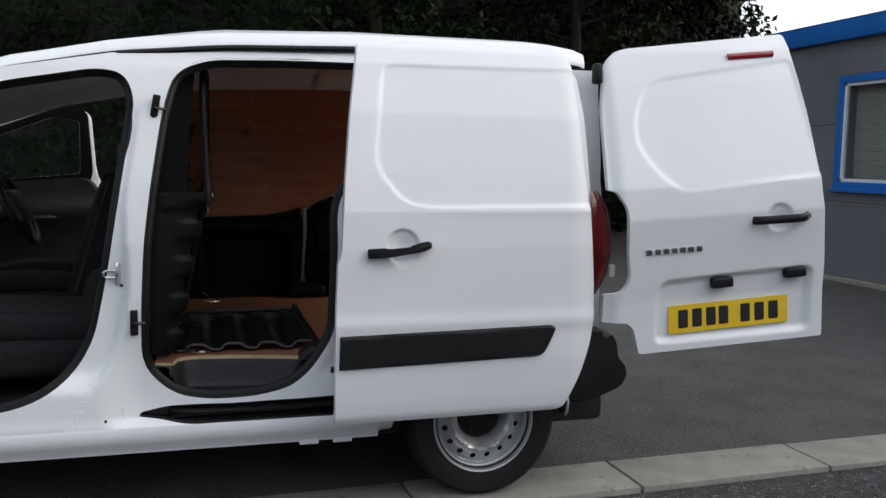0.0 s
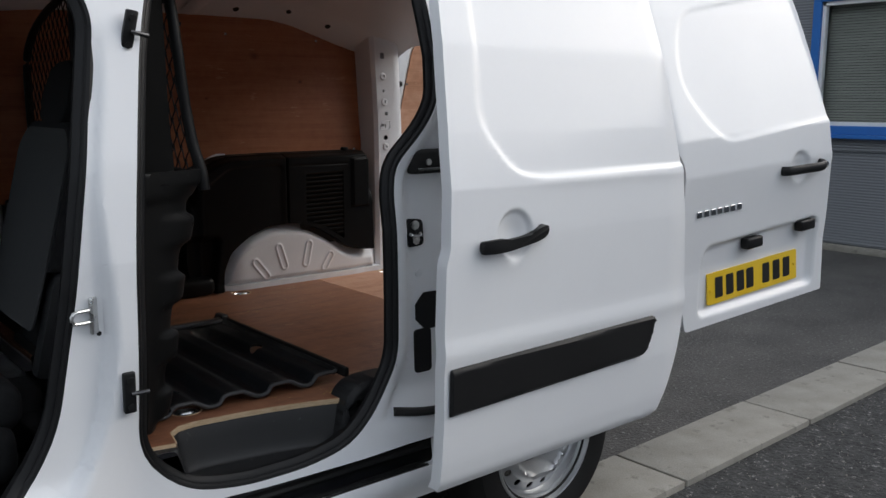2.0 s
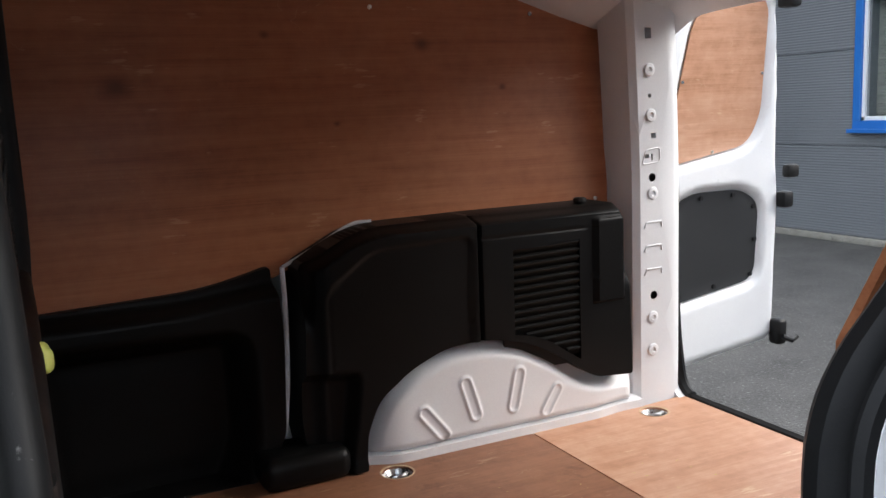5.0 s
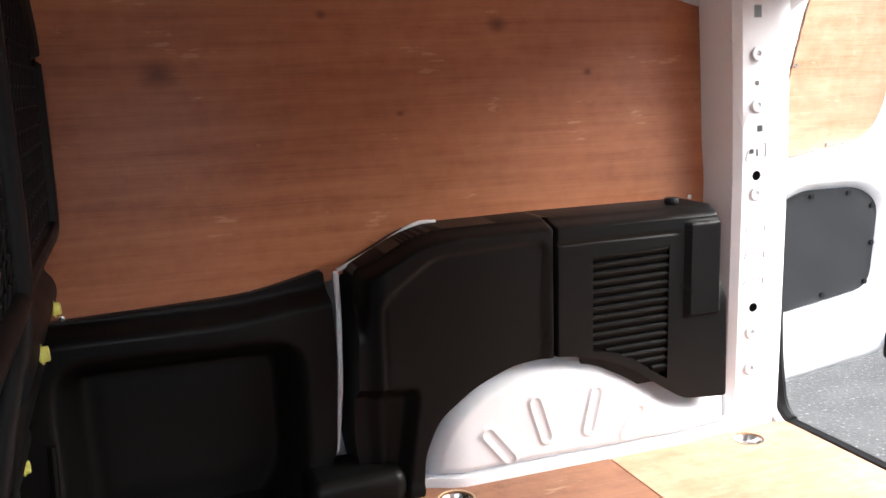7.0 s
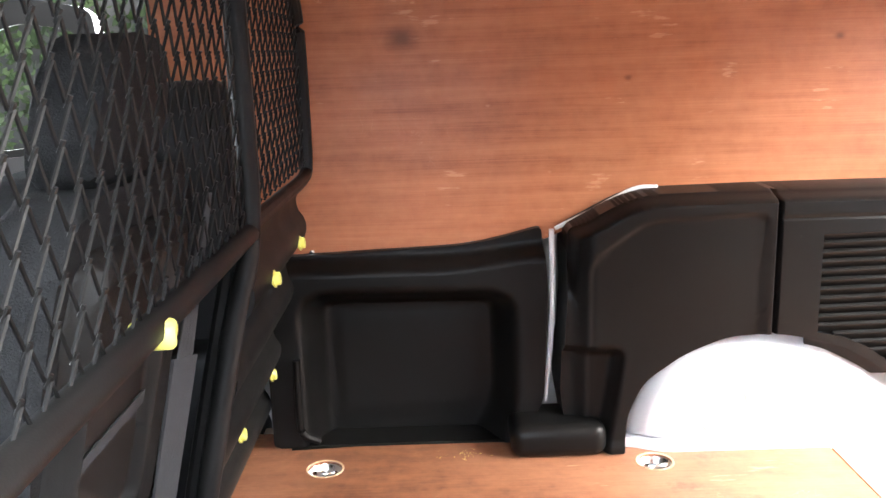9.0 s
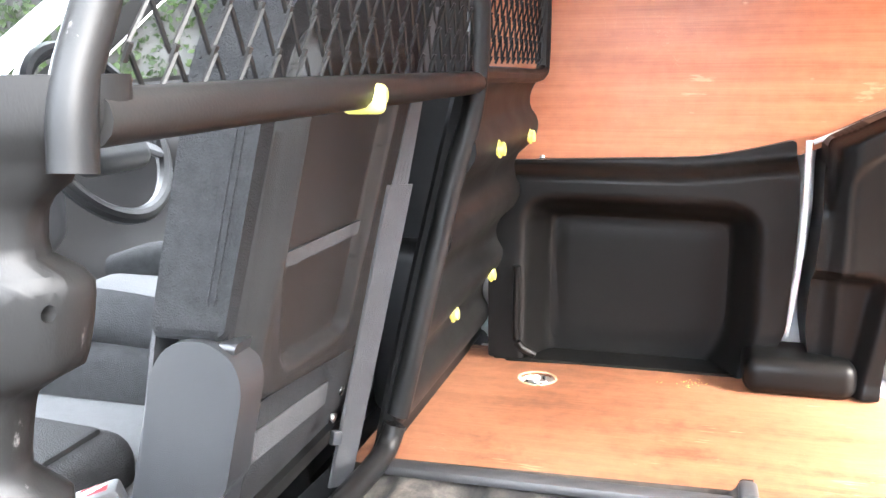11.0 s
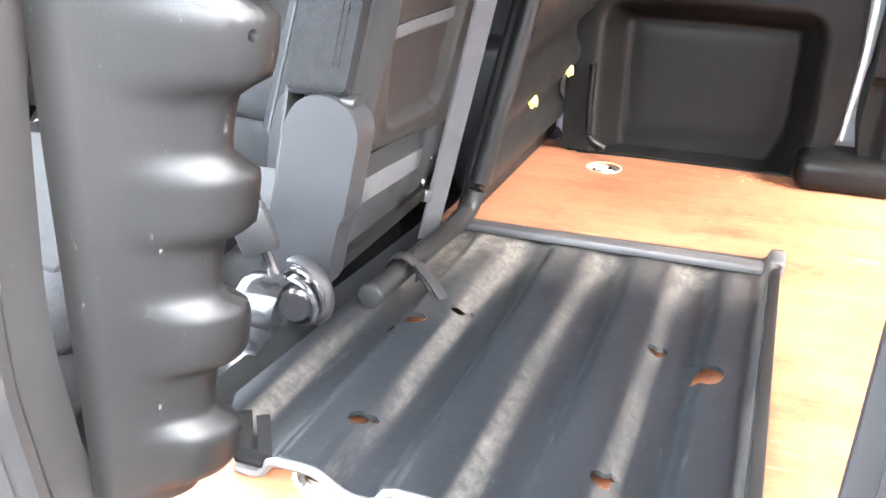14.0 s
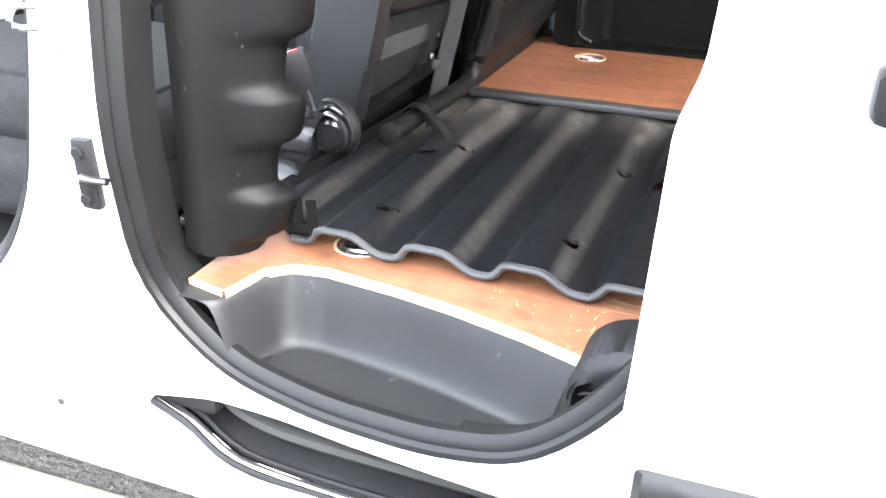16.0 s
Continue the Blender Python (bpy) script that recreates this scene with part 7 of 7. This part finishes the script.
# driver's door, swung open on the far side
dd = Matrix.Translation((-2.43, 1.85, 0)) @ pose(0, 0, 0, 0, 0, 21)
DD = rounded([(0.0, 0.45), (0.85, 0.5), (1.0, 0.75), (1.02, 1.05), (0.96, 1.2), (0.93, 1.52), (0.75, 1.55), (0.4, 1.4), (0.05, 1.15)], 0.05, 4)
DW = rounded([(0.16, 1.13), (0.88, 1.19), (0.875, 1.47), (0.74, 1.49), (0.42, 1.36)], 0.03, 4)
drv = part("driver_door", sheet(DD, [DW], lambda u, v: dd @ Vector((u, 0.1 * max(0, v - 1.15) * -1, v)), [], steps(0.45, 1.55, 0.1), 0.01, (0.5, 0.8, 0)), PAINT, van, "white driver's door swung open")
part("door_trim", sheet(rounded([(0.03, 0.5), (0.85, 0.53), (0.97, 0.78), (0.97, 1.08), (0.9, 1.17), (0.08, 1.12)], 0.05, 4), [], lambda u, v: dd @ Vector((u, -0.035 - 0.03 * math.exp(-((v - 0.98) / 0.07) ** 2) - 0.025 * math.exp(-((v - 0.62) / 0.08) ** 2), v)), steps(0.03, 0.97, 0.06), steps(0.5, 1.17, 0.025), 0.03, (0.5, 0.8, 0)), PLASTIC, drv, "black door trim")
dg = part("door_glass", sheet(DW, [], lambda u, v: dd @ Vector((u, 0.012 - 0.1 * max(0, v - 1.15), v)), [], []), GLASS, drv)
dg.visible_shadow = False
FRAME_IN = rounded([(0.03, 1.08), (0.93, 1.14), (0.945, 1.2), (0.915, 1.522), (0.75, 1.552), (0.4, 1.402), (0.05, 1.15)], 0.03, 4)
part("frame_cover", sheet(FRAME_IN, [DW], lambda u, v: dd @ Vector((u, -0.006 - 0.1 * max(0, v - 1.15), v)), [], steps(1.1, 1.52, 0.1), 0.003, (0.5, 0.8, 0)), MATT, drv, "black window frame cover")
part("pull_handle", tube([dd @ Vector((0.45, -0.07, 0.93)), dd @ Vector((0.5, -0.11, 0.95)), dd @ Vector((0.68, -0.11, 0.96)), dd @ Vector((0.73, -0.07, 0.95))], 0.014, 8), PLASTIC, drv)
part("jamb_plug", disc(on_side(-0.44, 0.885, 0.001), (0, 1, 0), 0.011, 0.004, 14, 0.001), PAINT_IN, van)
for x in (-0.62, -0.5):
    part("sill_clip", block(x - 0.035, x + 0.035, 0.07, 0.078, 0.272, 0.292, 0.003, 1), PAINT, van)
for x, z in ((-1.3, 0.41), (-1.245, 0.86)):
    part("blanking_dot", disc(side_put(x, z) + Vector((0, -0.0005, 0)), (0, 1, 0), 0.005, 0.003, 10), DARK, van)
